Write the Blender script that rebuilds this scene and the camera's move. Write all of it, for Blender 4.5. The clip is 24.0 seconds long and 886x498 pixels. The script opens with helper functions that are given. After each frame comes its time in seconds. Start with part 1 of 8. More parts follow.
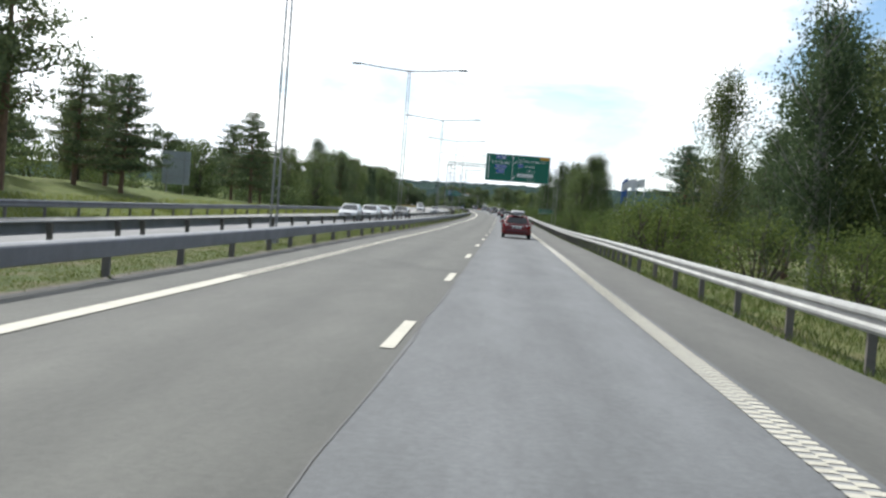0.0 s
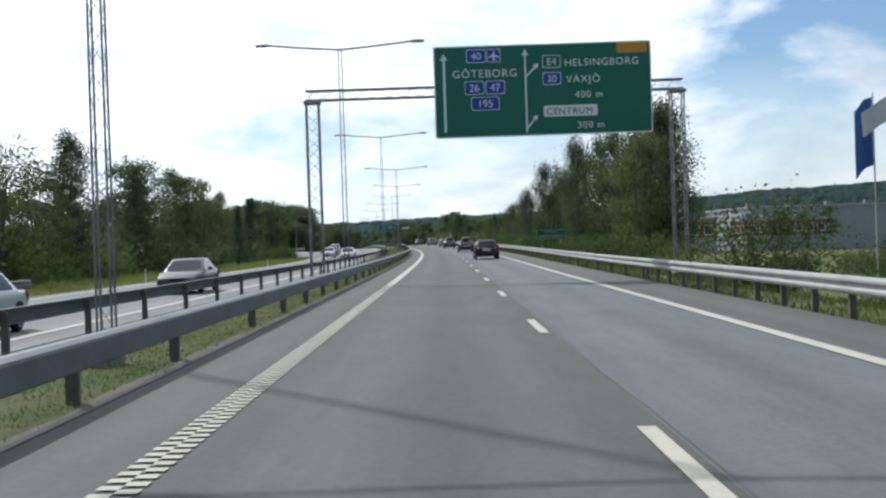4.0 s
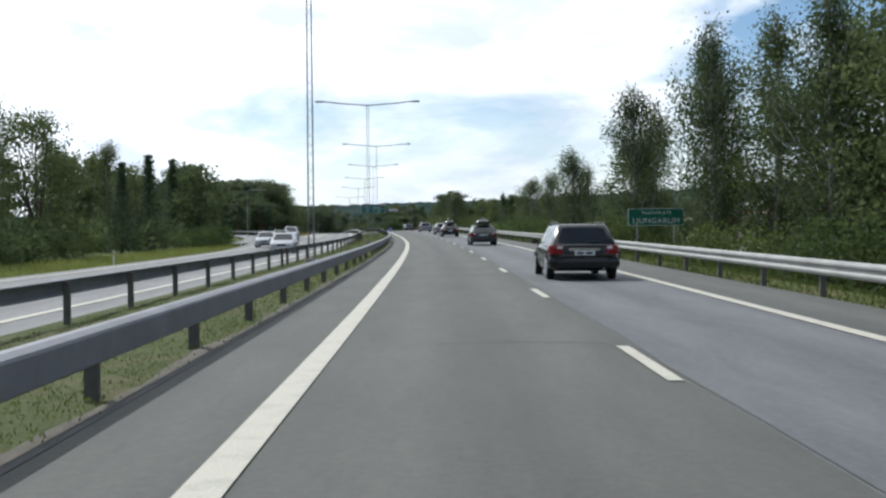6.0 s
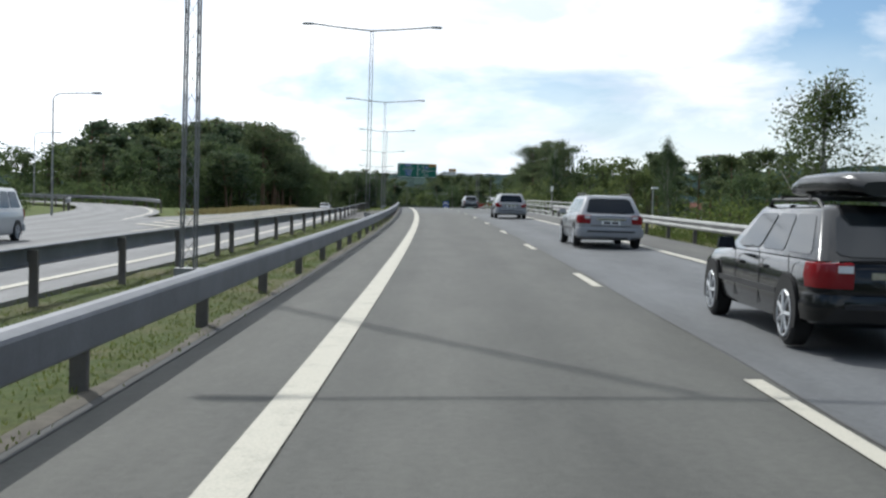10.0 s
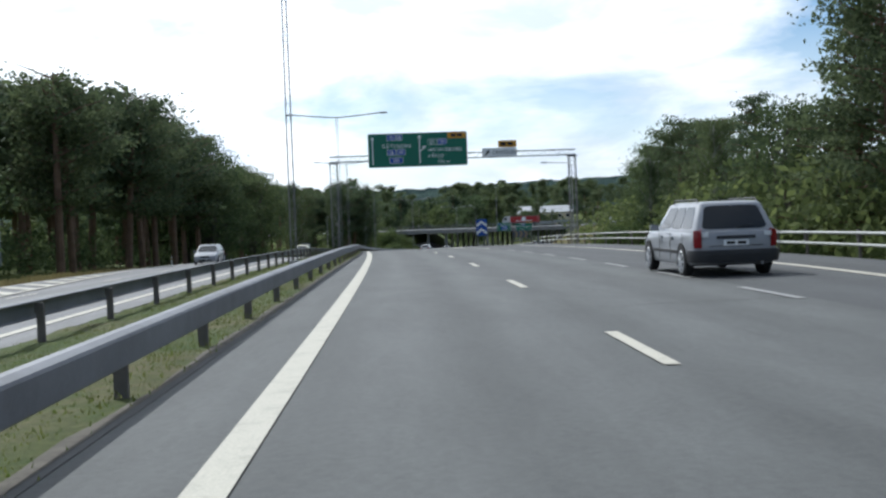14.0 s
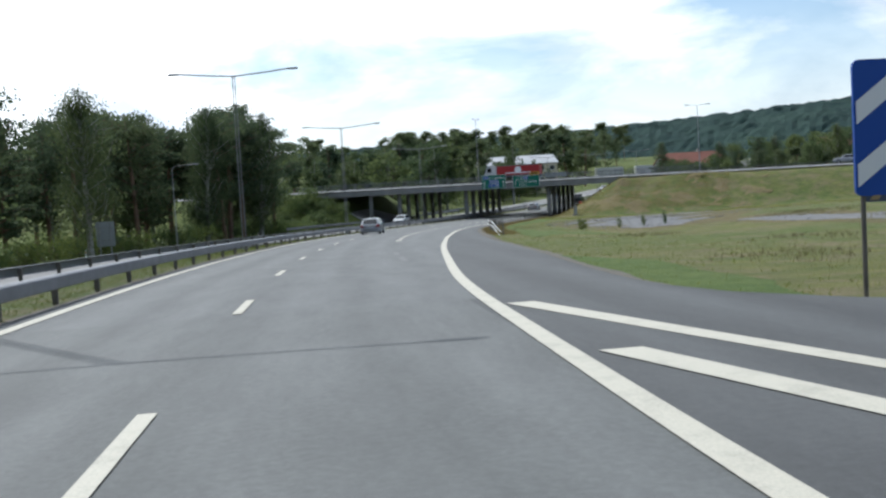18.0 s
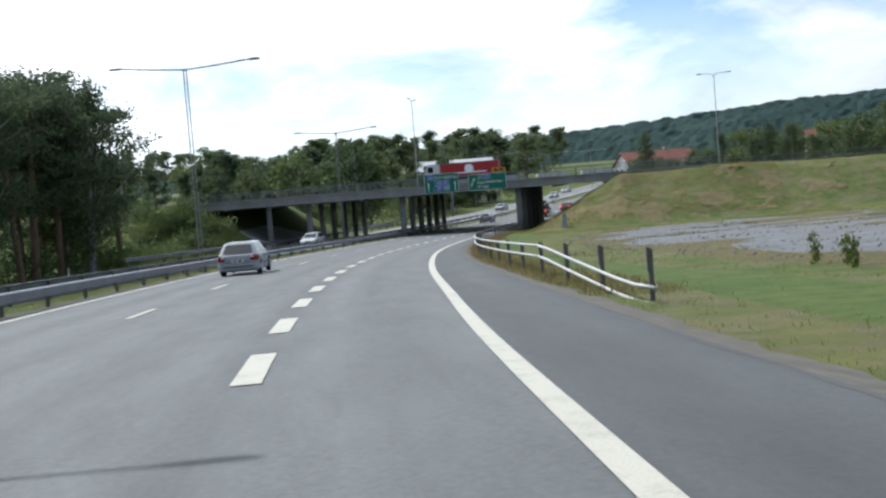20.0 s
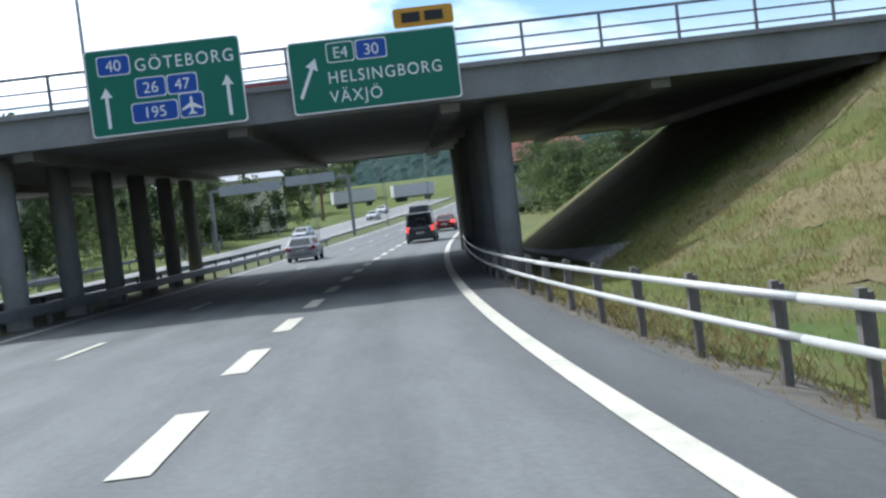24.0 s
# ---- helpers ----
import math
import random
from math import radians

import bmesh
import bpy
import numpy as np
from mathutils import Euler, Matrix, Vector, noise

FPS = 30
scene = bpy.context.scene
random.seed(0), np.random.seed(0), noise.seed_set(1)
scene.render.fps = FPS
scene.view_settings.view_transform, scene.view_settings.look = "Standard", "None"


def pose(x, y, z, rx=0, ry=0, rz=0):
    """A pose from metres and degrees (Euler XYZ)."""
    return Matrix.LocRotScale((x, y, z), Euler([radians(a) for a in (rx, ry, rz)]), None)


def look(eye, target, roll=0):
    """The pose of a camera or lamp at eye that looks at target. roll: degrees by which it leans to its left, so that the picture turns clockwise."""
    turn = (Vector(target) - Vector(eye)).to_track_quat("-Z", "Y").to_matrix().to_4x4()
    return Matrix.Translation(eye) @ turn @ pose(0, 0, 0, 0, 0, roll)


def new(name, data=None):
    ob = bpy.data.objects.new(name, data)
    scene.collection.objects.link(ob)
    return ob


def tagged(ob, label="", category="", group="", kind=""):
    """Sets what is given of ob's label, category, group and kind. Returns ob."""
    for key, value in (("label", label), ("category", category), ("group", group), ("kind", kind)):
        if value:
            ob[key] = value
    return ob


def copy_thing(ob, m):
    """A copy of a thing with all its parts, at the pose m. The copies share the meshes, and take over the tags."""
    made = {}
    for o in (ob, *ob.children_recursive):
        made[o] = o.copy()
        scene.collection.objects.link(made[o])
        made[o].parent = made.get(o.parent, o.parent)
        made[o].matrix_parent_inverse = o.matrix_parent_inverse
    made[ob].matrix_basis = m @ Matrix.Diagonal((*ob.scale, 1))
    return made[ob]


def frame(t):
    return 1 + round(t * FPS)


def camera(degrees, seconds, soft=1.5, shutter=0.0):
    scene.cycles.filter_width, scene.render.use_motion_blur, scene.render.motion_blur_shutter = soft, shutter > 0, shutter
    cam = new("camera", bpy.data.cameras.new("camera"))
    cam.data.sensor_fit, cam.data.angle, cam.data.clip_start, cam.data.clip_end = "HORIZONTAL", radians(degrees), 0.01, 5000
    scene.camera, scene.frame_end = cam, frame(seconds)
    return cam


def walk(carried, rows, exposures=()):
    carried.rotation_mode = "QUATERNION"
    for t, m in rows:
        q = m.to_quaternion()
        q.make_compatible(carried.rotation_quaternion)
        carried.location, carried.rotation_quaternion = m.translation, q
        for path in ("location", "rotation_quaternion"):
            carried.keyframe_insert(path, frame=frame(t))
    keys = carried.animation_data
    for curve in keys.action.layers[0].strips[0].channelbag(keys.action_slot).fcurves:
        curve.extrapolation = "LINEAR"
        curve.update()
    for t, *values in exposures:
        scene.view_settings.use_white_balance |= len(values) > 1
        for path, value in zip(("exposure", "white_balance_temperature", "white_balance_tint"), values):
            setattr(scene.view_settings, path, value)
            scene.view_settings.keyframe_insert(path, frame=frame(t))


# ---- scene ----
cam = camera(42.28, 24.0, soft=2.5)
PATH = [
    (0, pose(4.57, -0.00, 1.403, 87.83, -4.50, 3.21)),
    (1, pose(4.27, 24.98, 1.267, 88.48, -3.73, 4.04)),
    (2, pose(3.55, 50.47, 1.228, 89.38, -1.32, 3.22)),
    (2.5, pose(3.13, 63.09, 1.190, 89.34, 0.48, 2.40)),
    (4.5, pose(1.49, 115.38, 1.179, 89.79, 1.83, 0.20)),
    (5, pose(1.16, 129.20, 1.193, 89.00, 1.68, 0.02)),
    (6, pose(0.92, 157.22, 1.231, 89.00, 0.48, 0.01)),
    (7, pose(0.69, 184.47, 1.307, 88.26, 0.07, 0.97)),
    (8, pose(0.19, 212.38, 1.406, 87.30, 0.04, 1.41)),
    (9, pose(-0.62, 240.81, 1.526, 87.23, -1.53, 2.56)),
    (10, pose(-1.89, 269.69, 1.683, 87.62, -1.70, 3.35)),
    (10.5, pose(-2.72, 283.74, 1.770, 87.16, -1.26, 3.12)),
    (12.5, pose(-6.80, 341.89, 2.181, 87.41, -0.59, 4.49)),
    (13, pose(-8.09, 356.64, 2.271, 87.46, 0.28, 4.58)),
    (14, pose(-10.75, 385.29, 2.349, 88.31, 2.11, 4.04)),
    (15, pose(-13.32, 413.39, 2.235, 87.70, 1.13, 5.03)),
    (16, pose(-15.89, 441.57, 1.875, 87.91, -1.42, 6.25)),
    (17, pose(-18.65, 469.76, 1.276, 85.50, -1.79, 4.27)),
    (18, pose(-21.33, 497.10, 0.540, 86.25, 3.31, 0.78)),
    (19, pose(-22.97, 523.56, -0.285, 86.02, 4.87, -1.36)),
    (19.5, pose(-23.47, 536.54, -0.740, 86.31, 4.69, -2.34)),
    (21.5, pose(-23.37, 588.91, -2.657, 87.49, 4.37, -7.63)),
    (22, pose(-22.63, 601.98, -3.133, 87.53, 4.43, -9.40)),
    (23, pose(-20.41, 625.85, -3.989, 87.15, 5.34, -12.37)),
    (24, pose(-17.23, 648.30, -4.708, 87.47, 6.77, -15.41)),
]
walk(cam, PATH, [(0, 0.42, 6150, 8), (1, 0.28, 6000, 8), (2, 0.1, 5900, 8), (4.5, 0.0, 5900, 8), (7, 0.0, 5950, 8), (10, 0.04, 6000, 8), (15, 0.02, 5750, 8),
                 (18, 0.14, 5800, 8), (19.5, 0.25, 5800, 8), (22, 0.27, 5700, 8), (23, 0.34, 5680, 8), (24, 0.66, 5650, 8)])

# ---- the road's line: curvature (1e-4 / m), grade (%) and cross fall (%), every 30 m ----
KNOT = np.arange(39) * 30.0 - 30.0
CURVE = [0.3, 0.3, 0.1, 0.2, 0.7, 0.5, 0.2, 2.6, 3.4, 6.2, 5.8, 3.1, 6.0, 4.1, 3.4, 6.5, 5.4, -3.5, -9.4, -17.3, -22.6, -24.2, -25.2, -24.2, -12, -14, -12, -8, -2, 2, 4, 0, 0, 0, 0, 0, 0, 0, 0]
GRADE = [-0.78, -0.8, -0.07, -0.35, 0.05, 0.06, 0.13, 0.31, 0.34, 0.47, 0.6, 0.66, 0.78, 0.51, -0.1, -1.04, -2.02, -2.65, -3.08, -3.58, -3.57, -3.52, -3.19, -2.82, -1.8, -0.8, 0.2, 1.0, 1.6, 2, 2, 2, 2, 2, 2, 2, 2, 2, 2]
FALL = [0.4, 0.42, 0.81, 0.9, 1.41, 1.14, 0.78, 0.16, -0.58, -1.0, -1.28, -1.58, -1.75, -1.8, -1.38, -0.95, -0.87, -0.66, -0.67, -0.36, -0.11, -0.12, 0.39, 0.52, 0.3, 0.2, 0.1, 0, 0, 0, 0, 0, 0, 0, 0, 0, 0, 0, 0]
STEP = np.arange(-400.0, 1601.0)


def _line():
    k = np.interp(STEP, KNOT, CURVE, left=CURVE[0], right=0) * 1e-4
    g = np.interp(STEP, KNOT, GRADE) * 1e-2
    k[STEP < -30] = 0
    th = np.concatenate([[0], np.cumsum((k[1:] + k[:-1]) / 2)])
    th -= th[400]
    dx, dy = -np.sin(th), np.cos(th)
    p = [np.concatenate([[0], np.cumsum((v[1:] + v[:-1]) / 2)]) for v in (dx, dy, g)]
    return th, np.stack([v - v[400] for v in p], 1)


HEAD, LINE = _line()


def heading(s):
    return np.interp(s, STEP, HEAD)


def road_z(s, o=0.0):
    """Height of the road's surface at s metres along and o metres to the right of the left edge line."""
    return np.interp(s, STEP, LINE[:, 2]) - np.interp(s, KNOT, FALL) * 0.01 * np.clip(o, -18, 15)


def at(s, o, h=0.0):
    """World place s along, o to the right, h above the road's surface."""
    s, o = np.asarray(s, float), np.asarray(o, float)
    th = heading(s)
    return np.stack(np.broadcast_arrays(np.interp(s, STEP, LINE[:, 0]) + o * np.cos(th), np.interp(s, STEP, LINE[:, 1]) + o * np.sin(th),
                                        road_z(s, o) + h), -1)


def stand(s, o, h=0.0, turn=0.0):
    """Pose of a thing that stands beside the road: its y along the road, its x to the right."""
    x, y, z = at(s, o, h)
    return Matrix.Translation((x, y, z)) @ Matrix.Rotation(float(heading(s)) + radians(turn), 4, "Z")


# ---- light ----
SUN = Vector((-0.61, 0.81, 1.02)).normalized()
sun = new("sun", bpy.data.lights.new("sun", "SUN"))
sun.data.energy, sun.data.angle, sun.data.color = 3.6, radians(0.6), (1.0, 0.95, 0.87)
sun.matrix_world = look(SUN * 300, (0, 0, 0))

world = bpy.data.worlds.new("sky")
scene.world = world
world.use_nodes = True


def sky_nodes():
    t = world.node_tree
    t.nodes.clear()
    N, L = t.nodes.new, t.links.new
    out, bg = N("ShaderNodeOutputWorld"), N("ShaderNodeBackground")
    sky = N("ShaderNodeTexSky")
    sky.sky_type, sky.sun_disc = "NISHITA", False
    sky.sun_elevation, sky.sun_rotation = math.asin(SUN.z), math.atan2(SUN.x, SUN.y)
    sky.air_density, sky.dust_density, sky.ozone_density = 1.0, 0.1, 2.5
    co = N("ShaderNodeTexCoord")
    mp = N("ShaderNodeMapping")
    mp.inputs["Scale"].default_value = (1.0, 1.0, 2.6)
    L(co.outputs["Generated"], mp.inputs["Vector"])
    big, small = N("ShaderNodeTexNoise"), N("ShaderNodeTexNoise")
    for n, sc, det, ro, d in ((big, 3.1, 9, 0.56, 0.35), (small, 8.0, 9, 0.58, 0.4)):
        n.inputs["Scale"].default_value, n.inputs["Detail"].default_value = sc, det
        n.inputs["Roughness"].default_value, n.inputs["Distortion"].default_value = ro, d
        L(mp.outputs["Vector"], n.inputs["Vector"])
    mask = N("ShaderNodeValToRGB")
    mask.color_ramp.elements[0].position, mask.color_ramp.elements[1].position = 0.455, 0.585
    # thicker cloud towards the sun
    sunward = N("ShaderNodeVectorMath")
    sunward.operation = "DOT_PRODUCT"
    sunward.inputs[1].default_value = SUN
    L(co.outputs["Generated"], sunward.inputs[0])
    thick = N("ShaderNodeMapRange")
    thick.inputs["From Min"].default_value, thick.inputs["From Max"].default_value = 0.45, 0.8
    thick.inputs["To Min"].default_value, thick.inputs["To Max"].default_value = -0.02, 0.2
    L(sunward.outputs["Value"], thick.inputs["Value"])
    more = N("ShaderNodeMath")
    L(big.outputs["Fac"], more.inputs[0])
    L(thick.outputs["Result"], more.inputs[1])
    L(more.outputs["Value"], mask.inputs["Fac"])
    body = N("ShaderNodeValToRGB")
    body.color_ramp.elements[0].position, body.color_ramp.elements[1].position = 0.36, 0.60
    body.color_ramp.elements[0].color, body.color_ramp.elements[1].color = (7.6, 8.0, 8.6, 1), (11.4, 11.3, 11.1, 1)
    L(small.outputs["Fac"], body.inputs["Fac"])
    # clouds are brightest towards the sun
    dot = N("ShaderNodeVectorMath")
    dot.operation = "DOT_PRODUCT"
    dot.inputs[1].default_value = SUN
    L(co.outputs["Generated"], dot.inputs[0])
    near = N("ShaderNodeMapRange")
    near.inputs["From Min"].default_value, near.inputs["From Max"].default_value = 0.35, 0.85
    near.inputs["To Min"].default_value, near.inputs["To Max"].default_value = 0.85, 1.5
    L(dot.outputs["Value"], near.inputs["Value"])
    gain = N("ShaderNodeVectorMath")
    gain.operation = "SCALE"
    L(body.outputs["Color"], gain.inputs[0])
    L(near.outputs["Result"], gain.inputs["Scale"])
    # white haze of distant cloud along the skyline
    sep = N("ShaderNodeSeparateXYZ")
    L(co.outputs["Generated"], sep.inputs["Vector"])
    low = N("ShaderNodeValToRGB")
    low.color_ramp.elements[0].position, low.color_ramp.elements[1].position = 0.0, 0.15
    low.color_ramp.elements[0].color, low.color_ramp.elements[1].color = (0.85, 0.85, 0.85, 1), (0, 0, 0, 1)
    L(sep.outputs["Z"], low.inputs["Fac"])
    most = N("ShaderNodeMath")
    most.operation = "MAXIMUM"
    L(mask.outputs["Color"], most.inputs[0])
    L(low.outputs["Color"], most.inputs[1])
    mix = N("ShaderNodeMix")
    mix.data_type = "RGBA"
    L(most.outputs["Value"], mix.inputs["Factor"])
    L(sky.outputs["Color"], mix.inputs["A"])
    L(gain.outputs["Vector"], mix.inputs["B"])
    L(mix.outputs["Result"], bg.inputs["Color"])
    bg.inputs["Strength"].default_value = 0.095
    L(bg.outputs["Background"], out.inputs["Surface"])


sky_nodes()
scene.view_settings.exposure = 0.0

# ---- materials ----


class Nodes:
    """A new node material with its Principled shader at hand."""

    def __init__(self, name, rough=0.7, metal=0.0, spec=0.4):
        self.mat = bpy.data.materials.new(name)
        self.mat.use_nodes = True
        self.t = self.mat.node_tree
        self.p = self.t.nodes["Principled BSDF"]
        self.set(Roughness=rough, Metallic=metal)
        self.p.inputs["Specular IOR Level"].default_value = spec

    def set(self, **kw):
        for k, v in kw.items():
            self.p.inputs[k.replace("_", " ")].default_value = v

    def add(self, kind, **inputs):
        n = self.t.nodes.new(kind)
        for k, v in inputs.items():
            n.inputs[k].default_value = v
        return n

    def link(self, a, b):
        self.t.links.new(a, b)

    def place(self, uv=False, scale=(1, 1, 1)):
        m = self.add("ShaderNodeMapping", Scale=scale)
        if uv:
            self.link(self.add("ShaderNodeUVMap").outputs["UV"], m.inputs["Vector"])
        else:
            self.link(self.add("ShaderNodeTexCoord").outputs["Object"], m.inputs["Vector"])
        return m.outputs["Vector"]

    def noise(self, vec, scale, detail=5.0, rough=0.6):
        n = self.add("ShaderNodeTexNoise", Scale=scale, Detail=detail, Roughness=rough)
        self.link(vec, n.inputs["Vector"])
        return n.outputs["Fac"]

    def ramp(self, fac, *stops):
        r = self.add("ShaderNodeValToRGB")
        e = r.color_ramp.elements
        while len(e) < len(stops):
            e.new(0.5)
        for x, (pos, col) in zip(e, stops):
            x.position, x.color = pos, (*(col if isinstance(col, tuple) else (col,) * 3), 1)
        self.link(fac, r.inputs["Fac"])
        return r.outputs["Color"]

    def mix(self, fac, a, b, mode="MIX"):
        m = self.add("ShaderNodeMix")
        m.data_type, m.blend_type = "RGBA", mode
        for sock, v in ((m.inputs["Factor"], fac), (m.inputs["A"], a), (m.inputs["B"], b)):
            if isinstance(v, (int, float)):
                sock.default_value = v
            elif isinstance(v, tuple):
                sock.default_value = (*v, 1)
            else:
                self.link(v, sock)
        return m.outputs["Result"]

    def bump(self, fac, strength=0.3, dist=0.01):
        b = self.add("ShaderNodeBump", Strength=strength, Distance=dist)
        self.link(fac, b.inputs["Height"])
        self.link(b.outputs["Normal"], self.p.inputs["Normal"])

    def color(self, sock):
        self.link(sock, self.p.inputs["Base Color"])
        return self.mat


def worn(name, col, rough=0.6, metal=0.0, amount=0.25, scale=2.0, fine=40.0, bump=0.15, tint=0.0):
    """A painted or plain surface with grime at two scales, and a little colour shift from object to object."""
    n = Nodes(name, rough, metal)
    v = n.place()
    dirt = n.noise(v, scale, 6, 0.65)
    grain = n.noise(v, fine, 3)
    dark = tuple(c * (1 - amount) for c in col)
    light = tuple(min(1, c * (1 + amount * 0.6)) for c in col)
    base = n.ramp(dirt, (0.3, dark), (0.7, light))
    base = n.mix(0.25, base, n.ramp(grain, (0.3, tuple(c * 0.7 for c in col)), (0.7, light)))
    if tint:
        r = n.add("ShaderNodeObjectInfo").outputs["Random"]
        base = n.mix(1.0, base, n.ramp(r, (0.0, 1 - tint), (1.0, 1.0)), "MULTIPLY")
    n.bump(grain, bump, 0.005)
    return n.color(base)


def asphalt(name, col, seam=0.5):
    """Road surface: u runs along the road, v across it, in metres."""
    n = Nodes(name, 0.82, 0, 0.35)
    v = n.place(uv=True)
    streak = n.noise(n.place(uv=True, scale=(0.02, 1.3, 1)), 1.0, 4, 0.55)
    patch = n.noise(v, 0.16, 6, 0.62)
    blot = n.noise(n.place(uv=True, scale=(0.35, 1.5, 1)), 0.8, 8, 0.72)
    grain = n.noise(v, 11.0, 5, 0.78)
    speck = n.noise(v, 130.0, 2, 0.8)
    base = n.ramp(patch, (0.28, tuple(c * 0.78 for c in col)), (0.72, tuple(c * 1.18 for c in col)))
    base = n.mix(seam, base, n.ramp(streak, (0.4, tuple(c * 0.6 for c in col)), (0.62, tuple(c * 1.3 for c in col))))
    base = n.mix(0.55, base, n.ramp(blot, (0.38, tuple(c * 0.55 for c in col)), (0.64, tuple(c * 1.4 for c in col))))
    base = n.mix(0.32, base, n.ramp(grain, (0.4, tuple(c * 0.55 for c in col)), (0.66, tuple(c * 1.45 for c in col))))
    base = n.mix(0.16, base, n.ramp(speck, (0.5, tuple(c * 0.7 for c in col)), (0.68, (0.34, 0.33, 0.31))))
    # wheel tracks, polished paler than the strips between them, fading in and out along the road
    sep = n.add("ShaderNodeSeparateXYZ")
    n.link(v, sep.inputs[0])
    turn = n.add("ShaderNodeMath")
    turn.operation = "MULTIPLY_ADD"
    turn.inputs[1].default_value, turn.inputs[2].default_value = 2 * math.pi / 1.73, math.pi / 2 - 2 * math.pi / 1.73
    n.link(sep.outputs["Y"], turn.inputs[0])
    wave = n.add("ShaderNodeMath")
    wave.operation = "SINE"
    n.link(turn.outputs[0], wave.inputs[0])
    mid = n.add("ShaderNodeMath")
    mid.operation = "MULTIPLY_ADD"
    mid.inputs[1].default_value, mid.inputs[2].default_value = 0.5, 0.5
    n.link(wave.outputs[0], mid.inputs[0])
    worn_in = n.ramp(n.noise(n.place(uv=True, scale=(0.03, 0.4, 1)), 1.0, 3, 0.5), (0.3, 0.35), (0.65, 1.0))
    base = n.mix(worn_in, base, n.mix(1.0, base, n.ramp(mid.outputs[0], (0.0, 0.84), (1.0, 1.12)), "MULTIPLY"))
    n.bump(grain, 0.25, 0.006)
    return n.color(base)


def grass(name, green, dry, scale=0.25, mixpos=0.5, earth=0.0):
    n = Nodes(name, 0.95, 0, 0.15)
    v = n.place()
    big = n.noise(v, scale * 0.35, 5, 0.62)
    mid = n.noise(v, scale * 5, 6, 0.7)
    fine = n.noise(v, 22.0, 4, 0.7)
    base = n.ramp(big, (mixpos - 0.14, green), (mixpos + 0.12, dry))
    base = n.mix(0.55, base, n.ramp(mid, (0.33, tuple(c * 0.45 for c in green)), (0.68, tuple(c * 1.35 for c in dry))))
    base = n.mix(0.35, base, n.ramp(fine, (0.32, tuple(c * 0.35 for c in green)), (0.7, tuple(c * 1.5 for c in green))))
    if earth:
        bare = n.ramp(n.noise(v, 0.45, 7, 0.68), (0.48, 0.0), (0.62, earth))
        base = n.mix(bare, base, n.ramp(fine, (0.3, (0.09, 0.07, 0.045)), (0.7, (0.22, 0.17, 0.11))))
    n.bump(fine, 0.7, 0.05)
    return n.color(base)


def leaf(name, dark, light, through_light=0.35, spread=1.0):
    n = Nodes(name, 0.8, 0, 0.12)
    r = n.add("ShaderNodeNewGeometry").outputs["Random Per Island"]
    o = n.add("ShaderNodeObjectInfo").outputs["Random"]
    base = n.ramp(r, (0.0, dark), (1.0, light))
    base = n.mix(1.0, base, n.ramp(o, (0.0, tuple(1 + spread * c for c in (-0.28, -0.22, -0.2))), (1.0, tuple(1 + spread * c for c in (0.18, 0.1, -0.1)))), "MULTIPLY")
    tr = n.add("ShaderNodeBsdfTranslucent")
    n.link(base, tr.inputs["Color"])
    m = n.add("ShaderNodeMixShader", Fac=through_light)
    n.link(n.p.outputs["BSDF"], m.inputs[1])
    n.link(tr.outputs["BSDF"], m.inputs[2])
    n.link(m.outputs["Shader"], n.t.nodes["Material Output"].inputs["Surface"])
    return n.color(base)


def plain(name, col, rough=0.5, metal=0.0, glow=0.0):
    n = Nodes(name, rough, metal)
    n.set(Base_Color=(*col, 1))
    if glow:
        n.set(Emission_Color=(*col, 1), Emission_Strength=glow)
    return n.mat


def paint(name, col, rough=0.45, dusty=0.2):
    """Car paint: clear coat over colour, with road dust low down in patches."""
    n = Nodes(name, rough, 0.0, 0.12)
    dust = n.noise(n.place(), 3.0, 6, 0.7)
    base = n.mix(n.ramp(dust, (0.5, 0.0), (0.9, dusty)), col, (0.12, 0.11, 0.1))
    n.set(Coat_Weight=0.7, Coat_Roughness=0.04)
    return n.color(base)


M_ROAD_OLD = asphalt("asphalt_left_lane", (0.074, 0.073, 0.063), 0.5)
M_ROAD_NEW = asphalt("asphalt_right_lane", (0.106, 0.11, 0.113), 0.5)
M_ROAD = asphalt("asphalt_junction", (0.079, 0.082, 0.079), 0.5)
M_ROAD_MID = asphalt("asphalt_before_seam", (0.1, 0.104, 0.101), 0.5)
M_ROAD_PALE = asphalt("asphalt_beyond_seam", (0.106, 0.11, 0.108), 0.5)
M_SHOULDER = asphalt("asphalt_shoulder", (0.078, 0.076, 0.067), 0.35)
M_OPP = asphalt("asphalt_opposite", (0.17, 0.168, 0.166), 0.4)
M_RAMP = asphalt("asphalt_ramp", (0.058, 0.06, 0.061), 0.45)


def road_paint(name, col=(0.45, 0.425, 0.35)):
    n = Nodes(name, 0.7, 0, 0.3)
    v = n.place(uv=True)
    wear = n.noise(v, 2.2, 7, 0.72)
    grit = n.noise(v, 40.0, 3, 0.7)
    base = n.ramp(wear, (0.26, tuple(c * 0.55 for c in col)), (0.5, col))
    base = n.mix(0.35, base, n.ramp(grit, (0.35, tuple(c * 0.6 for c in col)), (0.6, tuple(min(1, c * 1.1) for c in col))))
    n.bump(grit, 0.2, 0.004)
    return n.color(base)


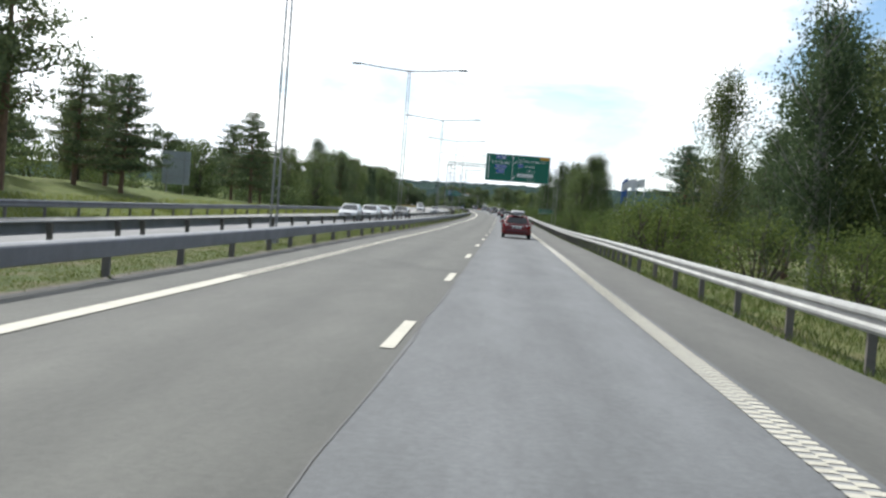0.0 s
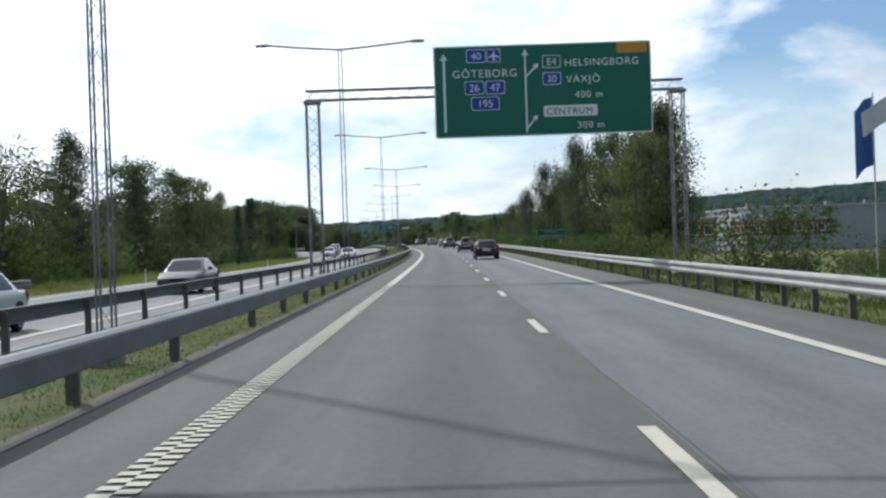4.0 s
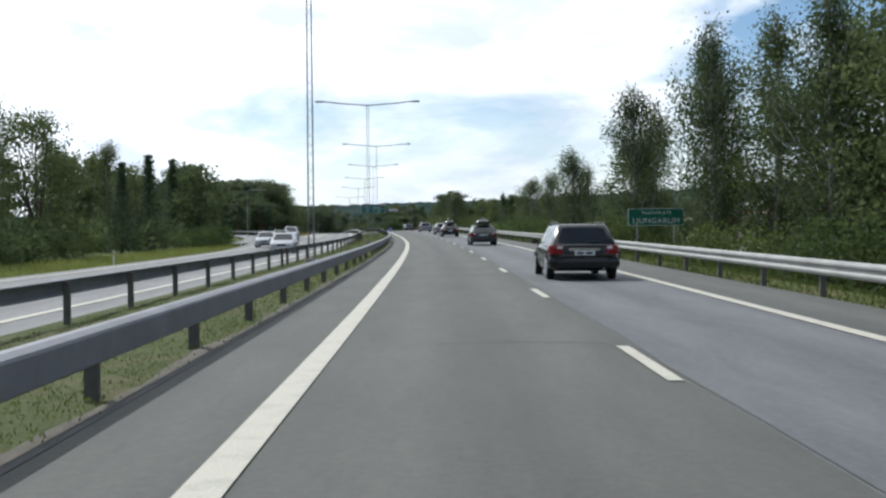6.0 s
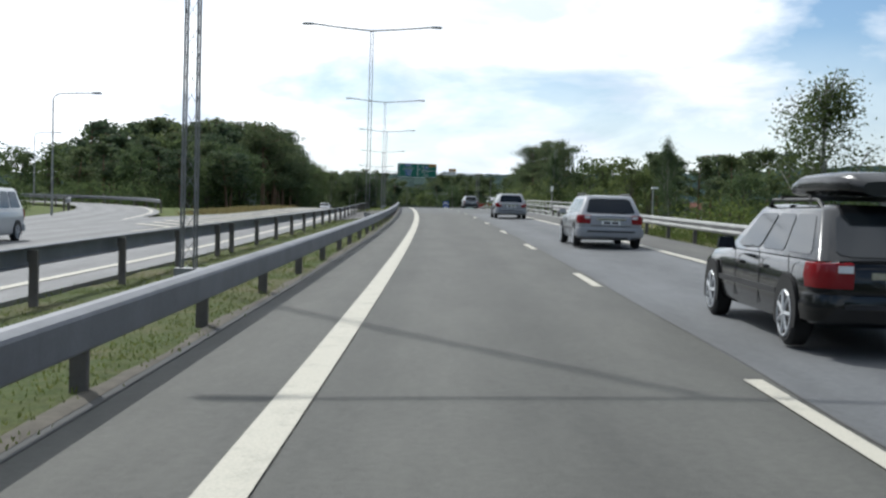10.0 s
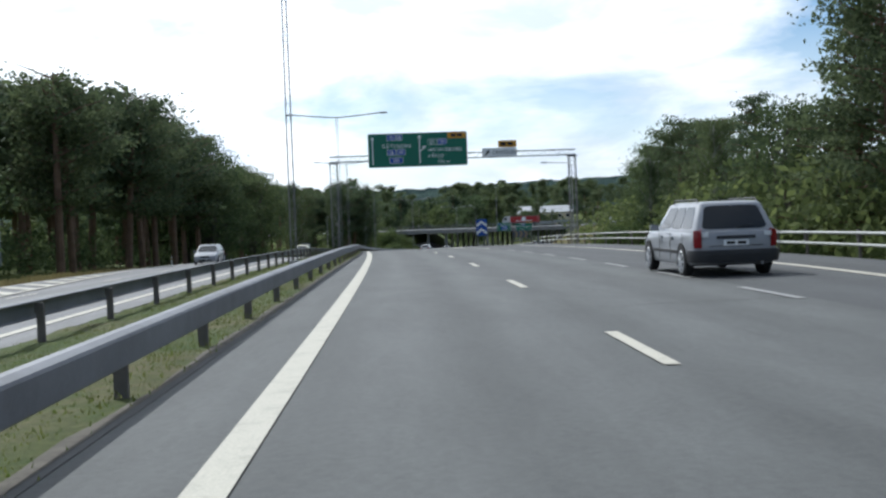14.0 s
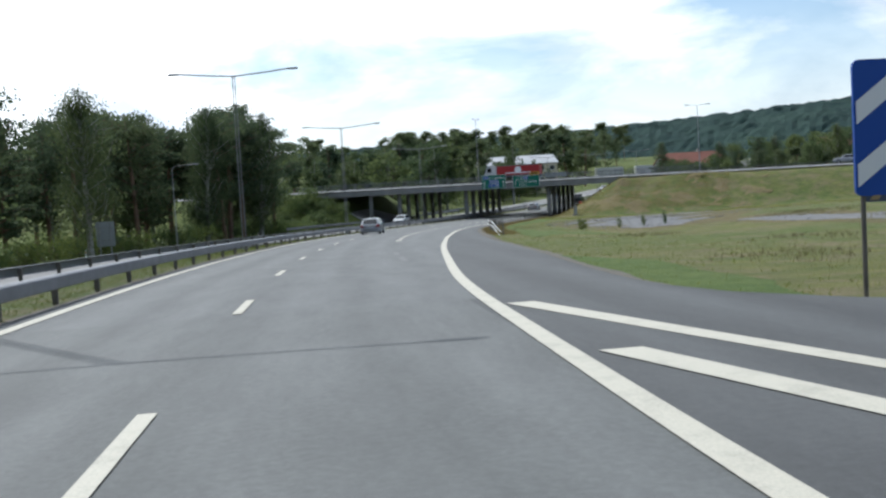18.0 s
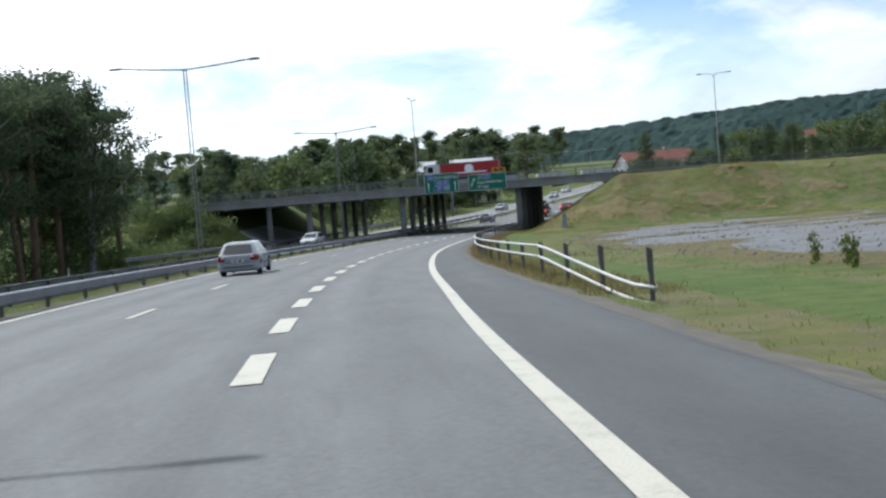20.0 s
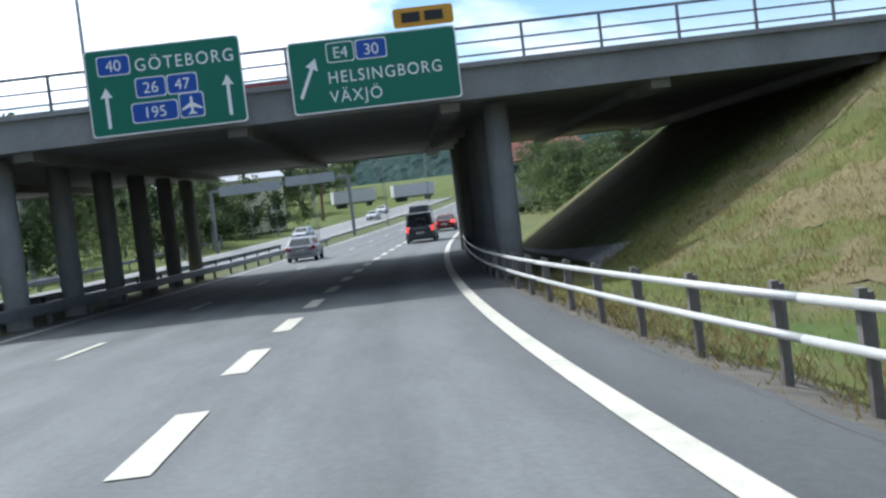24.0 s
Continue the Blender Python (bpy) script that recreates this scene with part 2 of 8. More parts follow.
M_LINE = road_paint("white_road_paint")
M_LINE_WORN = road_paint("worn_road_paint", (0.26, 0.26, 0.25))
M_KERB = worn("dark_kerb", (0.065, 0.065, 0.063), 0.9, amount=0.3, scale=0.8, fine=30)
M_CRACK = worn("tar_seam", (0.066, 0.064, 0.062), 0.7, amount=0.3)
M_STEEL = worn("galvanised_steel", (0.165, 0.17, 0.182), 0.6, 0.25, 0.3, 1.1, 30, 0.1)
# sunlit copy of M_STEEL for the right-hand rails; the cabinet's own pale grey
M_STEEL_PALE = worn("pale_and_sunlit_steel", (0.33, 0.328, 0.312), 0.6, 0.15, 0.3, 1.1, 30, 0.1)
M_STEEL_DARK = worn("weathered_steel", (0.3, 0.3, 0.3), 0.55, 0.5, 0.35, 1.4, 30, 0.15)
M_POST = worn("rusty_post_steel", (0.16, 0.145, 0.13), 0.7, 0.3, 0.4, 2.0, 30, 0.2)
M_PIPE = worn("white_pipe_rail", (0.42, 0.42, 0.4), 0.5, 0.2, 0.25, 1.2, 25, 0.1)
M_MAST = worn("mast_steel", (0.22, 0.22, 0.22), 0.55, 0.5, 0.3, 1.5, 30, 0.1)
M_CONC = worn("bridge_concrete", (0.33, 0.32, 0.3), 0.9, 0, 0.35, 0.35, 12, 0.35)
M_CONC_EDGE = worn("weathered_beam_concrete", (0.235, 0.235, 0.23), 0.9, 0, 0.35, 0.4, 12, 0.3)
M_CONC_DARK = worn("stained_concrete", (0.28, 0.275, 0.262), 0.92, 0, 0.4, 0.3, 10, 0.35)
M_GRASS = grass("verge_grass", (0.06, 0.098, 0.02), (0.13, 0.128, 0.036), 0.25, 0.52)
M_GRASS_DRY = grass("dry_grass", (0.058, 0.1, 0.022), (0.16, 0.128, 0.048), 0.16, 0.525, 0.6)
M_MEDIAN = grass("median_grass", (0.05, 0.085, 0.02), (0.11, 0.1, 0.045), 1.1, 0.53, 0.5)
M_GRAVEL = worn("grey_gravel", (0.13, 0.13, 0.13), 0.95, 0, 0.5, 0.7, 9, 0.8)
M_STONE = worn("brown_grey_stone", (0.19, 0.178, 0.16), 0.95, 0, 0.5, 6.0, 20, 0.5)
M_BARE = worn("bare_median_soil", (0.13, 0.126, 0.12), 0.95, 0, 0.6, 3.0, 9, 0.9)
M_BARK = worn("dark_bark", (0.085, 0.07, 0.055), 0.9, 0, 0.5, 3, 25, 0.6)
M_BARK_PINE = worn("pine_bark", (0.16, 0.1, 0.065), 0.9, 0, 0.5, 2, 25, 0.6)
M_BIRCH = worn("birch_bark", (0.3, 0.29, 0.26), 0.8, 0, 0.6, 4, 12, 0.4)
L_BIRCH = leaf("birch_leaves", (0.0664, 0.0945, 0.0473), (0.1210, 0.1534, 0.0715), 0.45)
L_PINE = leaf("pine_needles", (0.067, 0.093, 0.058), (0.128, 0.166, 0.091), 0.42)
L_BROAD = leaf("broad_leaves", (0.0721, 0.1022, 0.0485), (0.1380, 0.1759, 0.0760), 0.45)
L_BUSH = leaf("bush_leaves", (0.062, 0.094, 0.034), (0.122, 0.16, 0.056), 0.42, 1.5)
L_GRASS = leaf("grass_blades", (0.13, 0.18, 0.045), (0.23, 0.24, 0.085), 0.55)
L_BROWN = leaf("brown_seed_grass", (0.14, 0.115, 0.055), (0.24, 0.195, 0.1), 0.55)
L_VERGE = leaf("short_grass_blades", (0.07, 0.108, 0.026), (0.135, 0.15, 0.052), 0.5)
L_STRAW = leaf("straw_blades", (0.15, 0.128, 0.064), (0.26, 0.22, 0.118), 0.5)
M_DIRT = worn("verge_dirt", (0.1, 0.088, 0.068), 0.95, 0, 0.55, 2.5, 12, 0.7)
M_SIGN = plain("sign_green", (0.008, 0.13, 0.082), 0.45)
M_SIGN_BLUE = plain("sign_blue", (0.012, 0.065, 0.32), 0.45)
M_SIGN_WHITE = plain("sign_white", (0.74, 0.75, 0.74), 0.5)
M_SIGN_YELLOW = plain("sign_yellow", (0.52, 0.26, 0.02), 0.5)
M_SIGN_BLACK = plain("sign_black", (0.015, 0.015, 0.015), 0.5)
M_SIGN_BACK = worn("sign_back_grey", (0.3, 0.32, 0.33), 0.6, 0.2, 0.15)
M_TYRE = worn("tyre_rubber", (0.018, 0.018, 0.018), 0.85, 0, 0.3, 8, 60)
M_RIM = worn("alloy_rim", (0.5, 0.51, 0.52), 0.4, 0.2, 0.2, 6)
M_GLASS = plain("dark_car_glass", (0.012, 0.015, 0.017), 0.06)
M_GLASS.node_tree.nodes["Principled BSDF"].inputs["Specular IOR Level"].default_value = 0.5
M_TRIM = worn("black_plastic", (0.025, 0.025, 0.026), 0.6, 0, 0.2, 4)
M_REDLAMP = plain("tail_lamp_red", (0.2, 0.008, 0.012), 0.12)
M_REDLIT = plain("tail_lamp_lit", (0.9, 0.05, 0.04), 0.2, 0, 1.5)
M_LAMP = plain("clear_lamp", (0.7, 0.72, 0.72), 0.15)
M_CHROME = plain("chrome", (0.6, 0.61, 0.62), 0.15, 1.0)

# ---- building blocks ----


class Geo:
    """Vertices and faces of one mesh, gathered in plain lists."""

    def __init__(self):
        self.v, self.f, self.uv = [], [], []

    def add(self, verts, faces, uv=None):
        n = len(self.v)
        self.v += [tuple(map(float, p)) for p in verts]
        self.f += [tuple(i + n for i in q) for q in faces]
        if uv is not None:
            self.uv += [tuple(map(float, p)) for p in uv]
        return self

    def box(self, c, s, m=None, taper=1.0):
        x, y, z = (a / 2 for a in s)
        p = [(-x, -y, -z), (x, -y, -z), (x, y, -z), (-x, y, -z)] + [(a * taper, b * taper, z) for a, b in ((-x, -y), (x, -y), (x, y), (-x, y))]
        p = [Vector(q) for q in p]
        if m is not None:
            p = [m @ q for q in p]
        return self.add([q + Vector(c) for q in p], [(3, 2, 1, 0), (4, 5, 6, 7), (0, 1, 5, 4), (1, 2, 6, 5), (2, 3, 7, 6), (3, 0, 4, 7)])

    def tube(self, a, b, r, r2=None, n=6, caps=True):
        a, b = Vector(a), Vector(b)
        d = (b - a).normalized()
        u = d.orthogonal().normalized()
        w = d.cross(u)
        r2 = r if r2 is None else r2
        ring = [(math.cos(2 * math.pi * i / n), math.sin(2 * math.pi * i / n)) for i in range(n)]
        p = [a + (u * x + w * y) * r for x, y in ring] + [b + (u * x + w * y) * r2 for x, y in ring]
        f = [(i, (i + 1) % n, n + (i + 1) % n, n + i) for i in range(n)]
        if caps:
            f += [tuple(range(n - 1, -1, -1)), tuple(range(n, 2 * n))]
        return self.add(p, f)

    def pipe(self, pts, r, n=6):
        for a, b in zip(pts, pts[1:]):
            self.tube(a, b, r, n=n)
        return self

    def loft(self, rings, caps=True, closed=True):
        n = len(rings[0])
        p = [q for r in rings for q in r]
        f = []
        for k in range(len(rings) - 1):
            for i in range(n if closed else n - 1):
                j = (i + 1) % n
                f.append((k * n + i, k * n + j, (k + 1) * n + j, (k + 1) * n + i))
        if caps:
            f += [tuple(range(n - 1, -1, -1)), tuple(range((len(rings) - 1) * n, len(rings) * n))]
        return self.add(p, f)

    def disc(self, c, r, axis, n=16, depth=0.02):
        c, axis = Vector(c), Vector(axis).normalized()
        return self.tube(c, c + axis * depth, r, n=n)

    def mesh(self, name, mat, smooth=False):
        me = bpy.data.meshes.new(name)
        me.from_pydata(self.v, [], self.f)
        if self.uv:
            lay = me.uv_layers.new(name="UVMap")
            idx = np.zeros(len(me.loops), dtype=np.int32)
            me.loops.foreach_get("vertex_index", idx)
            lay.data.foreach_set("uv", np.array(self.uv, dtype=np.float32)[idx].ravel())
        if smooth:
            me.polygons.foreach_set("use_smooth", [True] * len(me.polygons))
        me.materials.append(mat)
        me.update()
        return me


def part(name, geo, material, parent, label="", smooth=False, m=None):
    """One mesh object under a thing or under a part; geo may be a mesh that others share."""
    me = geo if isinstance(geo, bpy.types.Mesh) else geo.mesh(name, material, smooth)
    ob = new(name, me)
    ob.parent = parent
    if m is not None:
        ob.matrix_basis = m
    if label:
        ob["label"] = label
    return ob


def thing(name, label, category, m=None, group="", kind=""):
    ob = new(name)
    ob.empty_display_size = 0.2
    if m is not None:
        ob.matrix_basis = m
    return tagged(ob, label, category, group, kind)


def sharp(me, deg=32):
    me.polygons.foreach_set("use_smooth", [True] * len(me.polygons))
    me.set_sharp_from_angle(angle=radians(deg))
    return me


def solid(name, geo, mat, label, category="", kind="structure", smooth=False, group=""):
    return tagged(new(name, geo.mesh(name, mat, smooth)), label, category, group, kind)


def ribbon(s, left, right, h, geo=None, thick=0.0):
    """A strip that follows the road between two offsets; u, v are metres along and across."""
    geo = geo or Geo()
    s = np.asarray(s, float)
    left, right, h = (np.broadcast_to(np.asarray(a, float), s.shape) for a in (left, right, h))
    a, b = at(s, left, h), at(s, right, h)
    n = len(s)
    v = np.concatenate([a, b])
    f = [(i, n + i, n + i + 1, i + 1) for i in range(n - 1)]
    uv = np.concatenate([np.stack([s, left], 1), np.stack([s, right], 1)])
    if thick:
        low = v - (0, 0, thick)
        v = np.concatenate([v, low])
        uv = np.concatenate([uv, uv])
        f += [(2 * n + i, i, i + 1, 2 * n + i + 1) for i in range(n - 1)]
        f += [(n + i, 3 * n + i, 3 * n + i + 1, n + i + 1) for i in range(n - 1)]
    return geo.add(v, f, uv)


def span(a, b, step=2.0):
    return np.linspace(a, b, max(2, int(round((b - a) / step)) + 1))


def curve_of(*pts):
    """Offsets given at some stations, joined by a smooth line."""
    xs, ys = zip(*pts)
    fine = np.arange(xs[0] - 20, xs[-1] + 21, 1.0)
    v = np.interp(fine, xs, ys)
    for _ in range(2):
        v = np.convolve(np.pad(v, 3, "edge"), np.ones(7) / 7, "valid")
    return lambda s: np.interp(s, fine, v)


# ---- setting: carriageway ----
RIGHT_LINE = curve_of((-120, 6.78), (345, 6.78), (362, 7.34), (379, 8.15), (410, 10.0), (434, 10.25), (463, 10.4))
RIGHT_ASPHALT = curve_of((-120, 8.75), (345, 8.75), (374, 9.3), (388, 10.5), (410, 12.2), (462, 13.2), (482, 14.4), (488, 15.2), (500, 16.0), (506, 16.4), (510, 10.4), (516, 9.9), (533, 11.05), (541, 11.4), (575, 12.2), (612, 12.0),
                         (680, 11.6), (700, 11.7), (1150, 11.9))
EDGE_AFTER = curve_of((475, 6.8), (497, 6.8), (504, 6.9), (508, 7.06), (513, 7.18), (519.5, 7.4), (525, 7.76), (530, 8.12), (536, 8.48), (545, 9.0), (556, 9.6), (576, 10.33), (600, 10.6), (650, 10.65), (720, 10.7), (1150, 10.7))
OPP_EDGE = curve_of((-200, -7.1), (215, -7.2), (270, -6.8), (300, -6.2), (430, -6.0), (500, -6.6), (560, -7.0), (1150, -7.0))
OPP_OUT = curve_of((-200, -15.2), (255, -15.2), (290, -17.0), (338, -17.2), (356, -13.9), (375, -13.6), (405, -13.3), (435, -14.6), (470, -15.2), (1150, -15.2))
OPP_DROP = curve_of((-200, -0.42), (250, -0.4), (290, -0.28), (310, -0.28), (345, -0.3), (430, -0.3), (480, -0.34), (560, -0.2), (1150, -0.15))
KERB = curve_of((-200, -1.03), (378, -1.03), (393, -0.84), (404, -0.74), (421, -0.7), (437, -0.5), (450, -0.34), (485, -0.26), (520, -0.22), (570, -0.22), (620, -0.4), (1150, -0.4))
RAIL_LEFT = curve_of((-200, -1.38), (66, -1.38), (140, -1.5), (176, -1.5), (250, -1.45), (282, -1.42), (370, -1.36), (405, -1.25), (430, -1.05), (452, -0.75), (485, -0.64), (560, -0.62), (620, -0.8), (660, -0.72), (1150, -0.72))
RAIL_MID = curve_of((-200, -5.2), (215, -5.5), (285, -4.75), (1150, -4.75))

a = span(-150, 352)
solid("road_left_lane", ribbon(a, KERB(a) - 0.2, 3.62, 0, thick=0.25), M_ROAD_OLD, "worn brownish grey asphalt of the overtaking lane", "road")
solid("road_right_lane", ribbon(a, 3.62, 7.0, 0, thick=0.25), M_ROAD_NEW, "paler bluish grey asphalt of the right lane", "road")
solid("road_hard_shoulder", ribbon(a, 7.0, RIGHT_ASPHALT(a), 0, thick=0.25), M_SHOULDER, "narrow grey asphalt hard shoulder", "road")
a = span(352, 492)
solid("road_junction", ribbon(a, KERB(a) - 0.2, 7.0, 0, thick=0.25), M_ROAD, "even grey asphalt of the motorway at the junction", "road")
a = span(492, 515.2)
solid("road_before_seam", ribbon(a, KERB(a) - 0.2, 7.0, 0, thick=0.25), M_ROAD_MID, "grey asphalt before the cross joint of the bend", "road")
a = span(352, 515.2)
solid("road_exit_lane", ribbon(a, 7.0, RIGHT_ASPHALT(a), 0, thick=0.25), M_RAMP, "dark grey asphalt of the exit lane", "road")
a = span(515.2, 1150)
b = np.maximum(7.0, EDGE_AFTER(a))
solid("road_beyond_seam", ribbon(a, KERB(a) - 0.2, b, 0, thick=0.25), M_ROAD_PALE, "paler grey asphalt of the three lanes towards the bridge", "road")
solid("road_exit_shoulder", ribbon(a, b, RIGHT_ASPHALT(a), 0, thick=0.25), M_RAMP, "dark grey asphalt of the hard shoulder in the bend", "road")
a = span(-200, 1150)
solid("road_opposite", ribbon(a, OPP_OUT(a), OPP_EDGE(a) + np.interp(a, [250, 300, 500, 560], [1.15, 0.85, 0.85, 1.15]), OPP_DROP(a), thick=0.3), M_OPP, "pale grey asphalt of the opposite carriageway", "road")

# the long loop of the exit, a tight bend to the right
RAMP_R = 95.0


def ramp_at(a, w, h=0.0):
    """Place on the exit ramp: a radians round its bend, w metres right of its left edge."""
    a = np.asarray(a, float)
    return at(468 + (RAMP_R - w) * np.sin(a), 7.1 + RAMP_R - (RAMP_R - w) * np.cos(a), 0.005 + 0.9 * np.clip(a - 0.25, 0, 9) ** 2 + h)


def ramp_ribbon(a, w0, w1, h):
    p, q = ramp_at(a, w0, h), ramp_at(a, w1, h)
    n = len(a)
    d = a * RAMP_R
    g = Geo()
    g.add(np.concatenate([p, q]), [(i, n + i, n + i + 1, i + 1) for i in range(n - 1)], np.concatenate([np.stack([d, 0 * d + w0], 1), np.stack([d, 0 * d + w1], 1)]))
    return g


a = np.linspace(0.14, 1.45, 60)
solid("road_ramp", ramp_ribbon(a, -0.3, 6.4, 0.0), M_RAMP, "dark asphalt of the curving exit ramp", "road")
solid("ramp_left_line", ramp_ribbon(np.linspace(0.2, 1.45, 60), -0.05, 0.28, 0.012), M_LINE, "wide white edge line round the ramp's bend", "road marking")
solid("ramp_right_line", ramp_ribbon(np.linspace(0.06, 1.45, 60), 4.7, 4.9, 0.012), M_LINE, "white edge line on the outside of the ramp", "road marking")

# ---- setting: white lines ----
UP = 0.012
a = span(-150, 20, 1)
g = ribbon(a, -0.13, 0.13, UP)
ribbon(span(141, 470, 1), -0.115, 0.15, UP, g)
ribbon(span(470, 1150, 1), -0.1, 0.13, UP, g)
solid("left_edge_line", g, M_LINE, "continuous white edge line beside the median", "road marking")


def milled(s0, s1, o0, o1):
    """Edge line laid as slanted cross bars."""
    g = Geo()
    s = s0
    while s < s1:
        for u, (p, q) in enumerate(((o0, (o0 + o1) / 2), ((o0 + o1) / 2, o1))):
            t = s + 0.11 * u
            v = np.concatenate([at([t, t + 0.12], p, UP), at([t, t + 0.12], q, UP)])
            g.add(v, [(0, 2, 3, 1)], [(t, p), (t + 0.12, p), (t, q), (t + 0.12, q)])
        s += 0.22
    return g


solid("left_rumble_line", milled(20, 141, -0.14, 0.14), M_LINE, "milled white edge line in slanted bars", "road marking")
a = span(-150, -2, 1)
g = ribbon(a, 6.65, 6.9, UP)
b = span(90, 463, 1)
ribbon(b, RIGHT_LINE(b) - 0.12, RIGHT_LINE(b) + 0.12, UP, g)
solid("right_edge_line", g, M_LINE, "continuous white edge line beside the hard shoulder", "road marking")
solid("right_rumble_base", ribbon(span(-2, 90, 1), 6.65, 6.91, 0.006), M_LINE_WORN, "grey worn base of the milled edge line", "road marking")
solid("right_rumble_line", milled(-2, 90, 6.64, 6.92), M_LINE, "milled white edge line in slanted bars", "road marking")
b = span(452, 476, 1)
g = ribbon(b, 6.86, 7.1, UP)
b = span(476, 900, 1)
w = 0.115
ribbon(b, EDGE_AFTER(b) - w, EDGE_AFTER(b) + w, UP, g)
solid("exit_edge_line", g, M_LINE, "bold white edge line that swings out into the exit lane", "road marking")
b = span(-200, 1150)
g = ribbon(b, OPP_EDGE(b) - 0.12, OPP_EDGE(b) + 0.12, OPP_DROP(b) + UP)
c = span(-200, 300)
ribbon(c, -14.2, -13.98, OPP_DROP(c) + UP, g)
c = span(470, 1150)
ribbon(c, -14.2, -13.98, OPP_DROP(c) + UP, g)
solid("opposite_edge_lines", g, M_LINE, "white edge lines of the opposite carriageway", "road marking")


def dash_line(name, s0, s1, length, gap, o, width, label, mat=None, drop=0.0, rough_end=False):
    """Every dash is an object of its own under one line."""
    top = thing(name, label, "road marking", kind="structure")
    s = s0
    while s < s1:
        off = o(s) if callable(o) else o
        a = span(s, s + length, 1)
        part("dash", ribbon(a, off - width / 2, off + width / 2, UP + (drop(s) if callable(drop) else drop)), mat or M_LINE, top)
        s += length + gap
    return top


dash_line("lane_line", 11.6 - 12 * 8, 900, 3.0, 9.0, 3.46, 0.15, "broken white line between the two lanes")
dash_line("exit_lane_line", 376.6 - 18.9, 450, 2.9, 3.4, curve_of((350, 6.5), (380, 6.75), (450, 6.95)), 0.14, "worn short dashes along the slip lane", M_LINE_WORN)
dash_line("weaving_line", 598.9 - 6.1 * 6, 800, 3.0, 3.1, 7.13, 0.32, "wide short white dashes of the exit lane")
dash_line("opposite_lane_line", -180, 900, 3.0, 9.0, -10.55, 0.14, "broken white line of the opposite carriageway", None, OPP_DROP)


def poly(points, h=UP):
    """A flat painted patch given by road offsets."""
    g = Geo()
    s, o = zip(*points)
    g.add(at(s, o, h), [tuple(range(len(points) - 1, -1, -1))], list(points))
    return g


# gore: a solid white wedge, then five open chevrons
gore = thing("gore_marking", "white painted wedge and chevrons in front of the island", "road marking", kind="structure")
part("wedge", poly([(468, 6.86), (476, 6.76), (481, 6.77), (485.2, 7.82), (486.7, 9.0), (482.9, 8.53), (479.4, 8.02), (475.5, 7.5), (471, 7.1)]), M_LINE, gore)
part("wedge", poly([(481, 6.77), (488.8, 6.8), (488.8, 6.97), (485.2, 7.82)], UP + 0.002), M_LINE, gore)
for (ts, to), (v, vo), (rs_, ro_) in (((492.3, 7.22), (488.2, 8.18), (489.7, 9.4)), ((497.1, 7.2), (491.0, 8.54), (492.8, 10.05)), ((502.4, 7.2), (493.8, 9.0), (495.8, 10.8)),
                                      ((508.1, 7.32), (496.8, 9.6), (498.6, 11.6)), ((513.9, 7.37), (499.5, 10.15), (501.3, 12.4)), ((503.3, 10.5), (502.4, 10.76), (504.2, 13.3))):
    part("chevron", poly([(v, vo), (v + 0.85, vo), (ts, to + 0.42), (ts, to)]), M_LINE, gore)
    part("chevron", poly([(v, vo), (rs_, ro_), (rs_ + 0.85, ro_), (v + 0.85, vo)], UP + 0.002), M_LINE, gore)
hatch = thing("hatched_marking", "white diagonal bars where the ramp joins", "road marking", kind="structure")
HATCH_IN = curve_of((310, -11.6), (340, -10.4), (372, -10.2), (400, -10.1), (425, -11.4), (450, -13.6))
for i in range(40):
    s = 322 + 3.05 * i
    u = HATCH_IN(s) - 0.12
    e = max(OPP_OUT(s + 4), -14.2) + 0.35
    if e < u - 0.5:
        k = s + (u - e) * 1.7
        part("bar", poly([(s, u), (s + 1.05, u), (k + 1.05, e), (k, e)], OPP_DROP(s) + 0.03), M_LINE, hatch)
b = span(316, 452, 2)
part("border_line", ribbon(b, HATCH_IN(b) - 0.1, HATCH_IN(b) + 0.1, OPP_DROP(b) + 0.032), M_LINE, hatch)

GHOSTS = ((531.6, 6.95, 3.4), (537.8, 6.92, 3.0))
# tar seams and joints across the lanes
g = Geo()
rnd = random.Random(5)
for s in (-14, 38, 93, 171, 203, 252, 311, 331, 402, 447, 515, 552, 575, 622, 640):
    o0, o1 = rnd.choice(((-1.0, 6.9), (-1.0, 3.6), (0.2, 6.8)))
    o = np.linspace(o0, o1, 24)
    wig = s + np.cumsum(np.array([rnd.uniform(-0.06, 0.06) for _ in o])) + 0.03 * o
    w = 0.03
    p, q = at(wig, o, 0.006), at(wig + w, o, 0.006)
    g.add(np.concatenate([p, q]), [(i, i + 1, 25 - 1 + i + 1, 24 + i) for i in range(23)], np.concatenate([np.stack([wig, o], 1)] * 2))
solid("tar_seams", g, M_CRACK, "thin black tar seams across the asphalt", "road marking")
a = span(-150, 352, 3)
wob = 3.62 + 0.03 * np.sin(a * 0.7) + 0.02 * np.sin(a * 2.1)
solid("centre_joint", ribbon(a, wob - 0.008, wob + 0.008, 0.006), M_CRACK, "dark paving joint between the lanes", "road marking")

# ghosts of old markings
ghost = thing("old_marking", "faint remains of blacked-out road markings", "road marking", kind="structure")
M_GHOST = road_paint("ghost_paint", (0.12, 0.12, 0.117))
for s, o, ln in GHOSTS:
    part("mark", ribbon(span(s, s + ln, 1), o - 0.09, o + 0.09, 0.007), M_GHOST, ghost)

